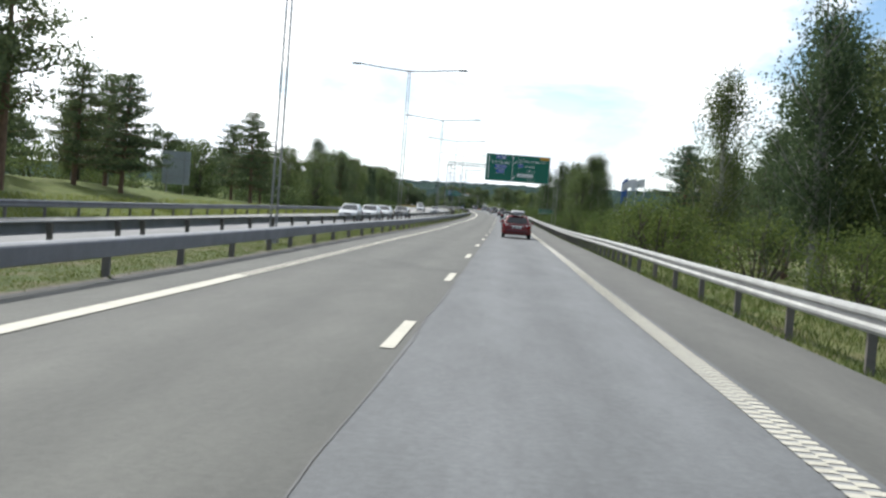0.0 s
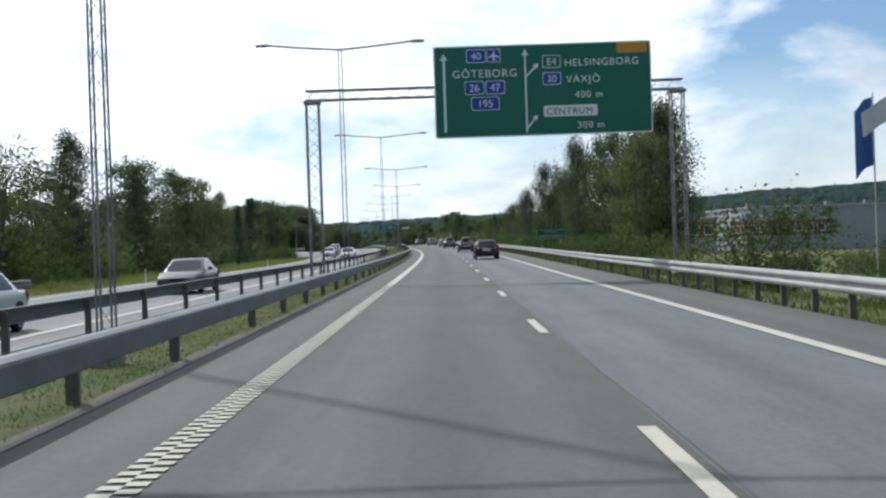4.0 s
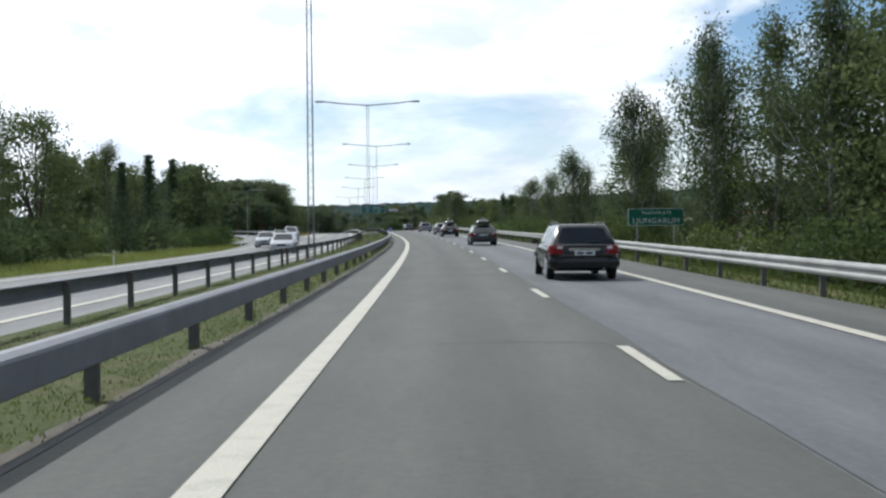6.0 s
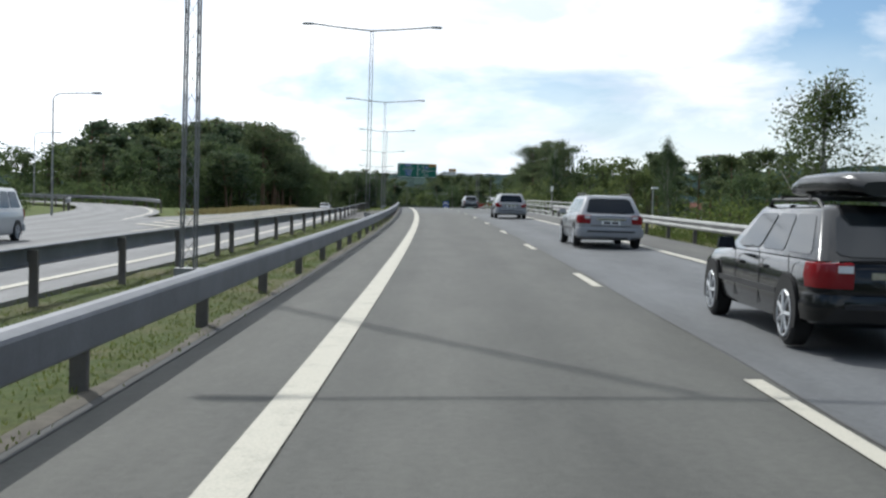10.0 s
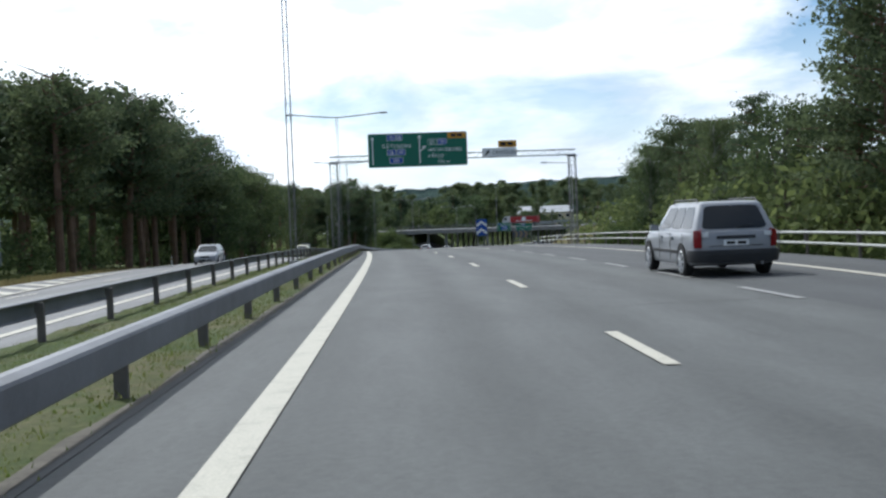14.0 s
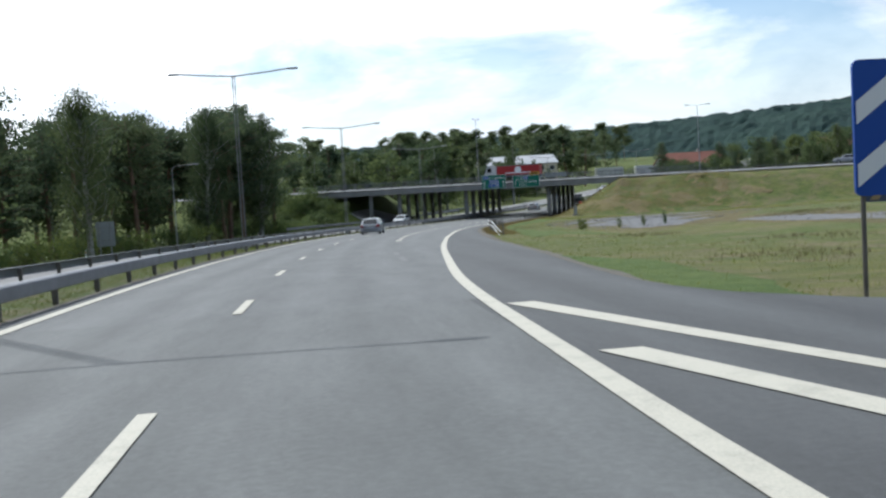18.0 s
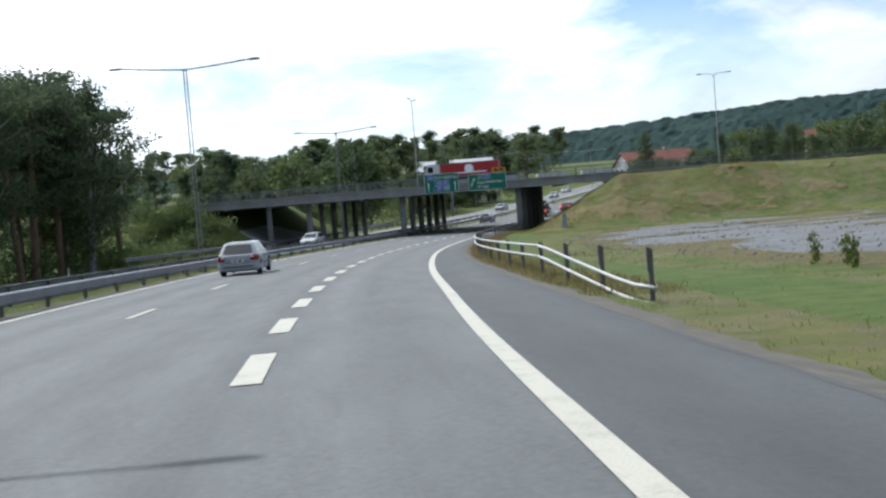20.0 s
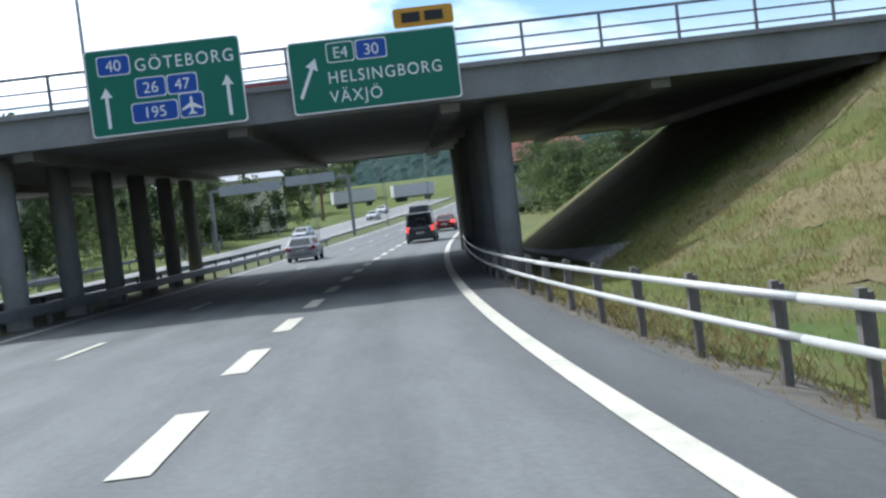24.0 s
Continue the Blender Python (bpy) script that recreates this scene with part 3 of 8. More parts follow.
# ---- setting: median ----
a = span(-200, 1150)
solid("kerb", ribbon(a, KERB(a) - 0.3, KERB(a) - 0.19, 0.006, thick=0.3), M_KERB, "dark tarred strip along the edge of the median", "kerb")
rng = np.random.default_rng(61)
a = span(-40, 700, 0.5)
rag = np.convolve(rng.uniform(-1, 1, len(a) + 4), np.ones(5) / 5, "valid")
g = Geo()
cols = [at(a, KERB(a) - 0.27, 0.009), at(a, KERB(a) - 0.33 + 0.04 * rag, 0.022), at(a, KERB(a) - 0.4 + 0.14 * rag, 0.012)]
g.add(np.concatenate(cols), [(k * len(a) + i, k * len(a) + i + 1, (k + 1) * len(a) + i + 1, (k + 1) * len(a) + i) for k in range(2) for i in range(len(a) - 1)])
solid("median_edge_grit", g, M_DIRT, "grey grit swept up along the edge of the median grass", "ground", smooth=True)
for nm, s0, s1, mat, lab in (("median_grass", -200, 338.5, M_MEDIAN, "patchy green and dry grass on the median"), ("median_gravel", 336.5, 369.5, M_BARE, "bare gritty soil on the median"),
                             ("median_meadow", 368, 1150, M_MEDIAN, "grass strip between the two guard rails")):
    a = span(s0, s1, 0.75)
    o = [-1.27, -1.9, -2.6, -3.4, -4.2, -5.1, -6.0]
    g = Geo()
    rnd = random.Random(9)
    cols = []
    for k, off in enumerate(o):
        hh = np.linspace(0.0, -0.38, 7)[k] + (0.04 if 0 < k < 6 else 0) + np.array([rnd.uniform(-0.03, 0.03) for _ in a]) * (0 < k < 6)
        off = KERB(a) - 0.3 + np.array([rnd.uniform(-0.05, 0.05) for _ in a]) if k == 0 else off + 0 * a
        off = np.where(off == -6.0, OPP_EDGE(a) + np.interp(a, [250, 300, 500, 560], [1.16, 0.86, 0.86, 1.16]), off)
        cols.append(at(a, off, hh))
    n = len(a)
    g.add(np.concatenate(cols), [(k * n + i, k * n + i + 1, (k + 1) * n + i + 1, (k + 1) * n + i) for k in range(6) for i in range(n - 1)])
    solid(nm, g, mat, lab, "grass" if "gra" not in nm[7:10] or nm == "median_grass" else "ground", smooth=True)


# ---- setting: ground ----
OVER_S0, OVER_S1, OVER_H = 681.5, 711.0, 5.25
OVER_Z = float(road_z(681.5)) + OVER_H


def ground_h(s, o):
    """Height of the land over the road's own level."""
    s, o = np.broadcast_arrays(np.asarray(s, float), np.asarray(o, float))
    wave = 0.25 * np.sin(s * 0.043 + o * 0.06) + 0.2 * np.sin(s * 0.021 - o * 0.083) + 0.07 * np.sin(s * 0.41 + o * 0.3) * np.cos(o * 0.37 - s * 0.1)
    right = np.clip(o - 9.3, 0, None)
    left = np.clip(-15.6 - o, 0, None)
    h = np.full(s.shape, -0.16)
    # right: a verge that falls away, a hollow beside the road bridge, then the field of the junction
    fall = np.interp(s, [-200, 60, 200, 285, 300, 372, 385, 470, 520, 620, 680], [1.0, 1.0, 1.6, 2.2, 4.6, 4.6, 1.0, 0.5, 0.25, 0.1, 0.0])
    h = h - fall * np.clip((right - 1.5) / 8, 0, 1)
    h = h + np.interp(s, [480, 540, 660], [0, 1, 1]) * np.clip((right - 3) / 30, 0, 1) * 0.6
    # left: mown bank near the start
    bank = np.interp(s, [-200, 10, 90, 140, 230], [2.6, 2.2, 1.7, 0.9, 0.0])
    h = h + bank * np.clip((left - 1.5) / 12, 0, 1) - (0.48 - 0.22 * np.interp(s, [344, 362, 425, 445], [0, 1, 1, 0]) * np.clip((o + 21) / 4, 0, 1)) * (o < 0)
    h = h + wave * np.clip((right + left - 4) / 20, 0, 1)
    # cut for the exit ramp
    r = np.hypot(s - 468, o - 7.1 - RAMP_R)
    bend = np.arctan2(s - 468, 7.1 + RAMP_R - o)
    on = np.clip(1 - np.abs(r - (RAMP_R - 2.7)) / 5.2, 0, 1) > 0
    h = np.where(on & (s > 468) & (bend < 1.5), np.minimum(h, 0.9 * np.clip(bend - 0.25, 0, 9) ** 2 - 0.16), h)
    # crossing road on its embankment
    front = np.clip((s - (OVER_S0 - 14)) / 12.5, 0, 1)
    back = np.clip((OVER_S1 + 14 - s) / 12.5, 0, 1)
    side = np.where(o > 0, np.clip((o - 14.2) / 9.5, 0, 1), np.clip((-16.5 - o) / 9.5, 0, 1))
    bump = (0.35 * np.sin(s * 0.5 + o * 0.21) + 0.25 * np.sin(o * 0.47 - s * 0.3) + 0.16 * np.sin(o * 1.3 + s * 0.9) * np.sin(s * 1.1 - o * 0.7)) * side * front * (1 - np.clip((s - OVER_S0 + 3) / 3, 0, 1))
    level = OVER_Z - road_z(s, o) - 0.12
    k = front * back * side
    return np.where(k > 0, h * (1 - k) + level * k, h) + bump


def land(name, s, o, mat, label):
    S, O = np.meshgrid(s, o, indexing="ij")
    P = at(S.ravel(), O.ravel(), ground_h(S.ravel(), O.ravel()))
    n, m = len(s), len(o)
    f = [(i * m + j, i * m + j + 1, (i + 1) * m + j + 1, (i + 1) * m + j) for i in range(n - 1) for j in range(m - 1)]
    return solid(name, Geo().add(P, f), mat, label, "ground", smooth=True)


rng = np.random.default_rng(17)
a = span(512, 690, 0.4)
e = RIGHT_ASPHALT(a)
ragged = np.convolve(rng.uniform(-1, 1, len(a) + 4), np.ones(5) / 5, "valid")
g = Geo()
cols = [at(a, e - 0.08 + 0.1 * ragged, 0.003), at(a, e + 0.12 + 0.1 * ragged, -0.03), at(a, e + 0.75 + 0.3 * ragged[::-1], -0.17)]
g.add(np.concatenate(cols), [(k * len(a) + i, (k + 1) * len(a) + i, (k + 1) * len(a) + i + 1, k * len(a) + i + 1) for k in range(2) for i in range(len(a) - 1)])
solid("verge_dirt", g, M_DIRT, "bare gritty earth along the ragged edge of the asphalt", "ground", smooth=True)
S_NEAR = np.concatenate([np.arange(-200, 480, 6), np.arange(480, 730, 2.0), np.arange(730, 1100, 8)])
O_RIGHT = np.array([8.6, 9.3, 10, 11, 12, 13, 14.2, 15, 16, 17, 18, 19, 20, 21, 22, 23, 24, 25, 27, 30, 34, 38, 44, 50, 60, 75, 95, 120, 160, 210, 270])
O_LEFT = np.array([-260, -200, -150, -115, -90, -75, -62, -52, -45, -40, -36, -33, -30, -28, -26.5, -25, -23, -21.5, -20, -18.5, -17.5, -16.5, -15.6, -14.8, -13.9, -13.0, -12.0, -10.5])
land("ground_right", S_NEAR, O_RIGHT, M_GRASS_DRY, "rough grassland, green and straw-coloured, beside the road")
land("ground_left", S_NEAR, O_LEFT, M_GRASS, "green grass bank and forest floor beside the road")
g = Geo()
ring = [(4500 * math.cos(t), 400 + 4500 * math.sin(t), -16.0) for t in np.linspace(0, 2 * math.pi, 48, endpoint=False)]
g.add(ring + [(0, 400, -16.0)], [(i, (i + 1) % 48, 48) for i in range(48)])
solid("ground_far", g, M_GRASS, "dark open country out to the horizon", "ground")

# ---- guard rails ----
W_RING = [(0.0, 0.44), (0.05, 0.445), (0.075, 0.49), (0.075, 0.53), (0.025, 0.565), (0.025, 0.625), (0.075, 0.66), (0.075, 0.70), (0.05, 0.745), (-0.05, 0.755),
          (-0.05, 0.735), (0.0, 0.715), (0.0, 0.60), (0.0, 0.50)]
BOX_RING = [(0.0, 0.38), (0.07, 0.382), (0.092, 0.40), (0.098, 0.62), (0.086, 0.645), (0.02, 0.672), (-0.045, 0.675), (-0.06, 0.66), (-0.06, 0.645), (-0.048, 0.645), (-0.045, 0.662),
            (0.02, 0.66), (0.076, 0.637), (0.086, 0.62), (0.08, 0.41), (0.065, 0.394), (0.0, 0.391)]
g = Geo()
g.box((-0.02, 0, 0.1), (0.12, 0.075, 1.04))
g.box((0.045, 0, 0.54), (0.03, 0.11, 0.16))
POST = g.mesh("post", M_POST)
g = Geo().tube((0, 0, -0.4), (0, 0, 0.78), 0.05, n=8)
g.box((0.04, 0, 0.6), (0.06, 0.09, 0.42))
PIPE_POST = g.mesh("post", M_POST)


def guard_rail(s0, s1, off, face, label, group, drop=0.0, pipes=False, gap=4.02, sunk=False, ring=W_RING, first=0.8, steel=M_STEEL):
    """One stretch of rail: beams of about 12 m, and posts. face: +1 looks to the right of the road, -1 to the left."""
    off = off if callable(off) else (lambda s, v=off: v + 0 * s)
    drop = drop if callable(drop) else (lambda s, v=drop: v + 0 * s)
    top = thing("guard_rail", label, "guard rail", group=group)
    lo = s0
    while lo < s1 - 0.1:
        hi = min(s1, lo + 12.45)
        s = span(lo, hi, 1.5)
        g = Geo()
        down = np.zeros(len(s))
        if sunk:
            down = -0.6 * np.clip((sunk - s) / 10, 0, 1) if sunk > s0 else down
        if pipes:
            for z in (0.42, 0.72):
                P = at(s, off(s) + face * 0.08, z + drop(s) + down)
                ring = [[tuple(p + np.array((0.038 * math.cos(t) * math.cos(h), 0.038 * math.cos(t) * math.sin(h), 0.038 * math.sin(t)))) for t in np.linspace(0, 2 * math.pi, 8, endpoint=False)]
                        for p, h in zip(P, heading(s))]
                g.loft(ring)
            part("pipe", g, M_PIPE, top, smooth=True)
        else:
            rings = [[tuple(at(a, off(a) + face * x, z + drop(a) + d)) for x, z in ring] for a, d in zip(s, down)]
            part("beam", g.loft(rings), steel, top)
        lo = hi
    for a in np.arange(s0 + first, s1, gap):
        m = stand(a, off(a) - face * 0.06, float(drop(a)))
        if face < 0:
            m = m @ Matrix.Rotation(math.pi, 4, "Z")
        part("post", PIPE_POST if pipes else POST, None, top, m=m)
    return top


RAIL_SINK = curve_of((-200, -0.05), (340, -0.05), (375, -0.07), (470, -0.07), (540, -0.05), (1150, -0.05))
for k in range(9):
    guard_rail(-60 + 90 * k, -60 + 90 * (k + 1), RAIL_LEFT, 1, "galvanised steel guard rail with a smooth face along the median", "guard rails", RAIL_SINK, ring=BOX_RING, first=(0.8, 2.15, 2.5, 3.3, 1.0, 1.5, 1.6, 2.6, 0.8)[k])
    guard_rail(-60 + 90 * k, -60 + 90 * (k + 1), RAIL_MID, -1, "galvanised steel guard rail of the opposite carriageway", "guard rails", curve_of((-200, -0.2), (255, -0.17), (290, -0.05), (312, -0.1), (345, -0.24), (440, -0.24), (500, -0.13), (1150, -0.12)), gap=4.4, ring=BOX_RING)
# the sun on these left-facing beams is put into their steel colour
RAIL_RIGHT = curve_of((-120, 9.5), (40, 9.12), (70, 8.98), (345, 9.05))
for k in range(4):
    guard_rail(-60 + 101.25 * k, -60 + 101.25 * (k + 1), RAIL_RIGHT, -1, "steel guard rail beside the hard shoulder, toned pale for the sun on it", "guard rails", -0.05, gap=2.05 if k == 1 else 4.1, steel=M_STEEL_PALE)
RAIL_PIPE = curve_of((345, 9.05), (374, 9.2), (388, 10.8), (410, 12.6), (442, 13.6), (470, 14.7), (490, 15.9))
guard_rail(345, 420, RAIL_PIPE, -1, "double white pipe guard rail along the slip lane", "guard rails", -0.13, pipes=True)
guard_rail(420, 489, RAIL_PIPE, -1, "double white pipe guard rail along the slip lane", "guard rails", -0.13, pipes=True)
RAIL_EXIT = curve_of((572, 13.5), (600, 12.95), (625, 12.65), (660, 12.05), (684, 11.55), (720, 11.7), (800, 12.3))
guard_rail(570, 660, RAIL_EXIT, -1, "double white pipe guard rail with a sunk end, long grass below", "guard rails", -0.05, pipes=True, sunk=582)
guard_rail(660, 740, RAIL_EXIT, -1, "double white pipe guard rail running under the bridge", "guard rails", -0.05, pipes=True, gap=2.3)
guard_rail(-60, 60, -15.55, 1, "steel guard rail on the far side of the opposite lanes", "guard rails", -0.45)
guard_rail(60, 150, -15.55, 1, "steel guard rail on the far side of the opposite lanes", "guard rails", -0.45)
guard_rail(714, 800, curve_of((714, -22.5), (745, -21.2), (800, -26)), 1, "low dark rail along the loop road beyond the bridge", "guard rails", -0.45)
guard_rail(640, 730, -15.6, 1, "steel guard rail before the bridge on the far lanes", "guard rails", -0.2)

# joining ramp on the left, with its own rails
ramp_s = np.array([286, 310, 335, 358, 378, 392, 400, 403, 401.0])
ramp_o = np.array([-16.0, -17.2, -19.2, -22.5, -28.0, -36.0, -48.0, -66.0, -100.0])
tt = np.linspace(0, 1, 60)
kk = np.linspace(0, 1, 9)
rs, ro = np.interp(tt, kk, ramp_s), np.interp(tt, kk, ramp_o)
for _ in range(6):
    rs[1:-1], ro[1:-1] = (rs[:-2] + 2 * rs[1:-1] + rs[2:]) / 4, (ro[:-2] + 2 * ro[1:-1] + ro[2:]) / 4
tx, ty = np.gradient(rs), np.gradient(ro)
ln = np.hypot(tx, ty)
nx, ny = ty / ln, -tx / ln


def side_ramp(w, h):
    return at(rs - nx * w, ro - ny * w, h)


def side_ribbon(w0, w1, h):
    n = len(rs)
    d = np.concatenate([[0], np.cumsum(ln[1:])])
    return Geo().add(np.concatenate([side_ramp(w0, h), side_ramp(w1, h)]), [(i, i + 1, n + i + 1, n + i) for i in range(n - 1)],
                     np.concatenate([np.stack([d, 0 * d + w0], 1), np.stack([d, 0 * d + w1], 1)]))


solid("road_joining_ramp", side_ribbon(-3.2, 3.2, -0.34 + 0.12 * tt), M_OPP, "pale asphalt ramp curving in through the trees", "road")
solid("joining_ramp_lines", side_ribbon(2.5, 2.7, -0.325 + 0.12 * tt), M_LINE, "white edge line of the joining ramp", "road marking")


def side_rail(i0, i1, w):
    top = thing("guard_rail", "steel guard rail round the bend of the joining ramp", "guard rail", group="guard rails")
    rings = [[tuple(side_ramp(w + x * (1 if w < 0 else -1), z - 0.3 + 0.12 * tt)[i]) for x, z in W_RING] for i in range(i0, i1)]
    part("beam", Geo().loft(rings), M_STEEL, top)
    P = side_ramp(w * 1.02, -0.3 + 0.12 * tt)
    for i in range(i0, i1, 2):
        part("post", POST, None, top, m=Matrix.Translation(P[i]))


side_rail(22, 56, -3.7)
side_rail(26, 56, 3.7)

# ---- lattice lamp masts on the median ----


def zigzag(x, y, z0, z1, w, pitch, top=1.0):
    """End points of the braces between four legs."""
    bars = []
    c = [(-1, -1), (1, -1), (1, 1), (-1, 1)]
    n = max(1, int((z1 - z0) / pitch))
    for k in range(n):
        a, b = z0 + (z1 - z0) * k / n, z0 + (z1 - z0) * (k + 1) / n
        wa, wb = (w * (1 + (top - 1) * k / n) / 2, w * (1 + (top - 1) * (k + 1) / n) / 2)
        for i in range(4):
            p, q = c[i], c[(i + 1) % 4]
            if k % 2:
                p, q = q, p
            bars.append(((x + p[0] * wa, y + p[1] * wa, a), (x + q[0] * wb, y + q[1] * wb, b)))
    return bars


def lattice(g, x, y, z0, z1, w, r, pitch, top=1.0):
    for a, b in zigzag(x, y, z0, z1, w, pitch, top):
        g.tube(a, b, r, n=4, caps=False)
    return g


def lamp_mast(height=10.3, arm=3.55):
    t = thing("street_lamp", "slender lattice lamp mast with two long arms on the median", "street lamp", group="median street lamps")
    for dx, dy in ((-1, -1), (1, -1), (1, 1), (-1, 1)):
        part("leg", Geo().tube((dx * 0.1, dy * 0.1, -0.5), (dx * 0.075, dy * 0.075, height - 0.05), 0.017, 0.015, n=5), M_MAST, t)
    part("bracing", lattice(Geo(), 0, 0, 0.1, height - 0.1, 0.2, 0.0045, 0.3, 0.75), M_MAST, t)
    part("base_sleeve", Geo().box((0, 0, 0.0), (0.34, 0.34, 0.5)), M_STEEL_DARK, t, "grey sheet steel sleeve")
    for sgn in (-1, 1):
        a = part("arm", Geo().pipe([(0, 0, height - 0.12), (sgn * arm * 0.5, 0, height + 0.02), (sgn * (arm - 0.4), 0, height + 0.16)], 0.042, 6), M_MAST, t)
        g = Geo()
        x0, x1 = sgn * (arm - 0.45), sgn * (arm + 0.28)
        g.loft([[(x, 0.09 * k * math.cos(u), height + 0.17 + 0.07 * k * math.sin(u)) for u in np.linspace(0, 2 * math.pi, 10, endpoint=False)] for x, k in ((x0, 0.5), (x0 + (x1 - x0) * 0.25, 1), (x0 + (x1 - x0) * 0.85, 1.1), (x1, 0.55))])
        head = part("lamp_head", g, M_STEEL_DARK, a, "dark grey lamp housing", smooth=True)
    return t


proto = lamp_mast()
MASTS = [35.2, 75.5, 116.9, 153.6, 197.2, 241.2, 286.2, 332.7, 381.5, 426.2, 472.6, 518.7, 566.8, 609.7, 655.3, 748, 793, 838]
proto.matrix_basis = stand(MASTS[0], -2.6, -0.12)
for s in MASTS[1:]:
    copy_thing(proto, stand(s, np.interp(s, [153, 197, 242, 290, 333, 381, 427, 472, 520, 570, 610], [-2.5, -2.95, -2.8, -2.65, -2.7, -2.85, -2.5, -1.95, -2.4, -2.1, -1.2]), 0.05))


def bent_lamp(s, o, h, arm, label, group="roadside street lamps", level=0.0, turn=0.0, double=False):
    t = thing("street_lamp", label, "street lamp", stand(s, o, level, turn), group)
    part("pole", Geo().tube((0, 0, -0.4), (0, 0, h * 0.55), 0.075, 0.06, 8).tube((0, 0, h * 0.55), (0, 0, h - 0.4), 0.05, 0.042, 8), M_STEEL_DARK, t)
    for sg in ((-1, 1) if double else (-1,)):
        pts = [(sg * arm * (1 - math.cos(u)) * 0.25, 0, h - 0.4 + 0.4 * math.sin(u)) for u in np.linspace(0, math.pi / 2, 6)] + [(sg * arm, 0, h + 0.08)]
        a = part("arm", Geo().pipe(pts, 0.035, 6), M_STEEL_DARK, t)
        part("lamp_head", Geo().box((sg * (arm + 0.25), 0, h + 0.08), (0.6, 0.22, 0.13), taper=0.8), M_STEEL_DARK, a)
    return t


bent_lamp(341, -22.5, 7.6, 2.4, "tall lamp post with a bent arm beside the joining ramp", level=-0.4, turn=180)
bent_lamp(397, -41, 7.6, 2.4, "tall lamp post with a bent arm beside the joining ramp", level=-0.4, turn=180)
bent_lamp(498, 20.4, 8.1, 2.5, "tall lamp post with a bent arm over the exit ramp", level=-0.2)
bent_lamp(612, -19.0, 8.0, 2.2, "lamp post with a bent arm in front of the trees", level=-0.3, turn=180)
for s, o in ((697, 35.0), (694, -1.4), (696, 78), (696, -42)):
    bent_lamp(s, o, 10.9, 1.5, "tall twin-armed lamp post on the crossing road", level=OVER_Z - float(road_z(s, o)), double=True, turn=90 if o < 0 else 0)

# ---- signs ----


def letters(text, size, mat, x, z, parent, name="lettering", align="LEFT", y=-0.012, squeeze=1.0, gap=1.0):
    cu = bpy.data.curves.new("text", "FONT")
    cu.body, cu.size, cu.align_x, cu.space_character = text, size, align, gap
    tmp = bpy.data.objects.new("text", cu)
    me = bpy.data.meshes.new_from_object(tmp)
    bpy.data.objects.remove(tmp)
    bpy.data.curves.remove(cu)
    me.name = name
    for v in me.vertices:
        v.co = Vector((x + v.co.x * squeeze, y, z + v.co.y))
    me.materials.clear()
    me.materials.append(mat)
    ob = new(name, me)
    ob.parent = parent
    return ob


def plate(w, h, mat, back, x0, z0, border=0.0, parent=None, name="panel", y=0.0, t=0.05):
    """A board with its lower left corner at x0, z0, rounded corners and a pale rim."""
    def ring(a, y):
        r = min(0.09, w * 0.1, h * 0.15)
        out = []
        for cx, cz, b in ((x0 + w - r - a, z0 + h - r - a, 0), (x0 + r + a, z0 + h - r - a, 90), (x0 + r + a, z0 + r + a, 180), (x0 + w - r - a, z0 + r + a, 270)):
            for k in range(4):
                u = radians(b + 30 * k)
                out.append((cx + r * math.cos(u), y, cz + r * math.sin(u)))
        return out
    p = part(name, Geo().loft([ring(0, y), ring(0, y + t)]), back if border else mat, parent)
    if border:
        p = part("rim", Geo().loft([ring(0.0, y - 0.003), ring(0.0, y - 0.001)]), M_SIGN_WHITE, parent)
        p = part("face", Geo().loft([ring(border, y - 0.007), ring(border, y - 0.004)]), mat, parent)
    return p


def shield(text, x, z, w, h, parent, size=None, mat=None, ink=None):
    plate(w, h, mat or M_SIGN_BLUE, M_SIGN_BACK, x, z, 0.025, parent, y=-0.012, t=0.008)
    if text:
        letters(text, size or h * 0.78, ink or M_SIGN_WHITE, x + w / 2, z + h * 0.22, parent, "route_number", "CENTER", -0.026)


def arrow(x, z0, z1, parent, lean=0.0, w=0.1, head=0.26, mat=None):
    g = Geo()
    dx = (z1 - z0) * math.tan(radians(lean))
    L = math.hypot(dx, z1 - z0)
    c, s = (z1 - z0) / L, dx / L
    pts = [(-w / 2, 0), (w / 2, 0), (w / 2, L - head), (head * 0.62, L - head * 1.05), (0, L), (-head * 0.62, L - head * 1.05), (-w / 2, L - head)]
    P = [(x + a * c + b * s, -0.014, z0 - a * s + b * c) for a, b in pts]
    P += [(p[0], -0.009, p[2]) for p in P]
    n = len(pts)
    g.add(P, [tuple(range(n)), tuple(range(2 * n - 1, n - 1, -1))] + [(i, n + i, n + (i + 1) % n, (i + 1) % n) for i in range(n)])
    return part("arrow", g, mat or M_SIGN_WHITE, parent)


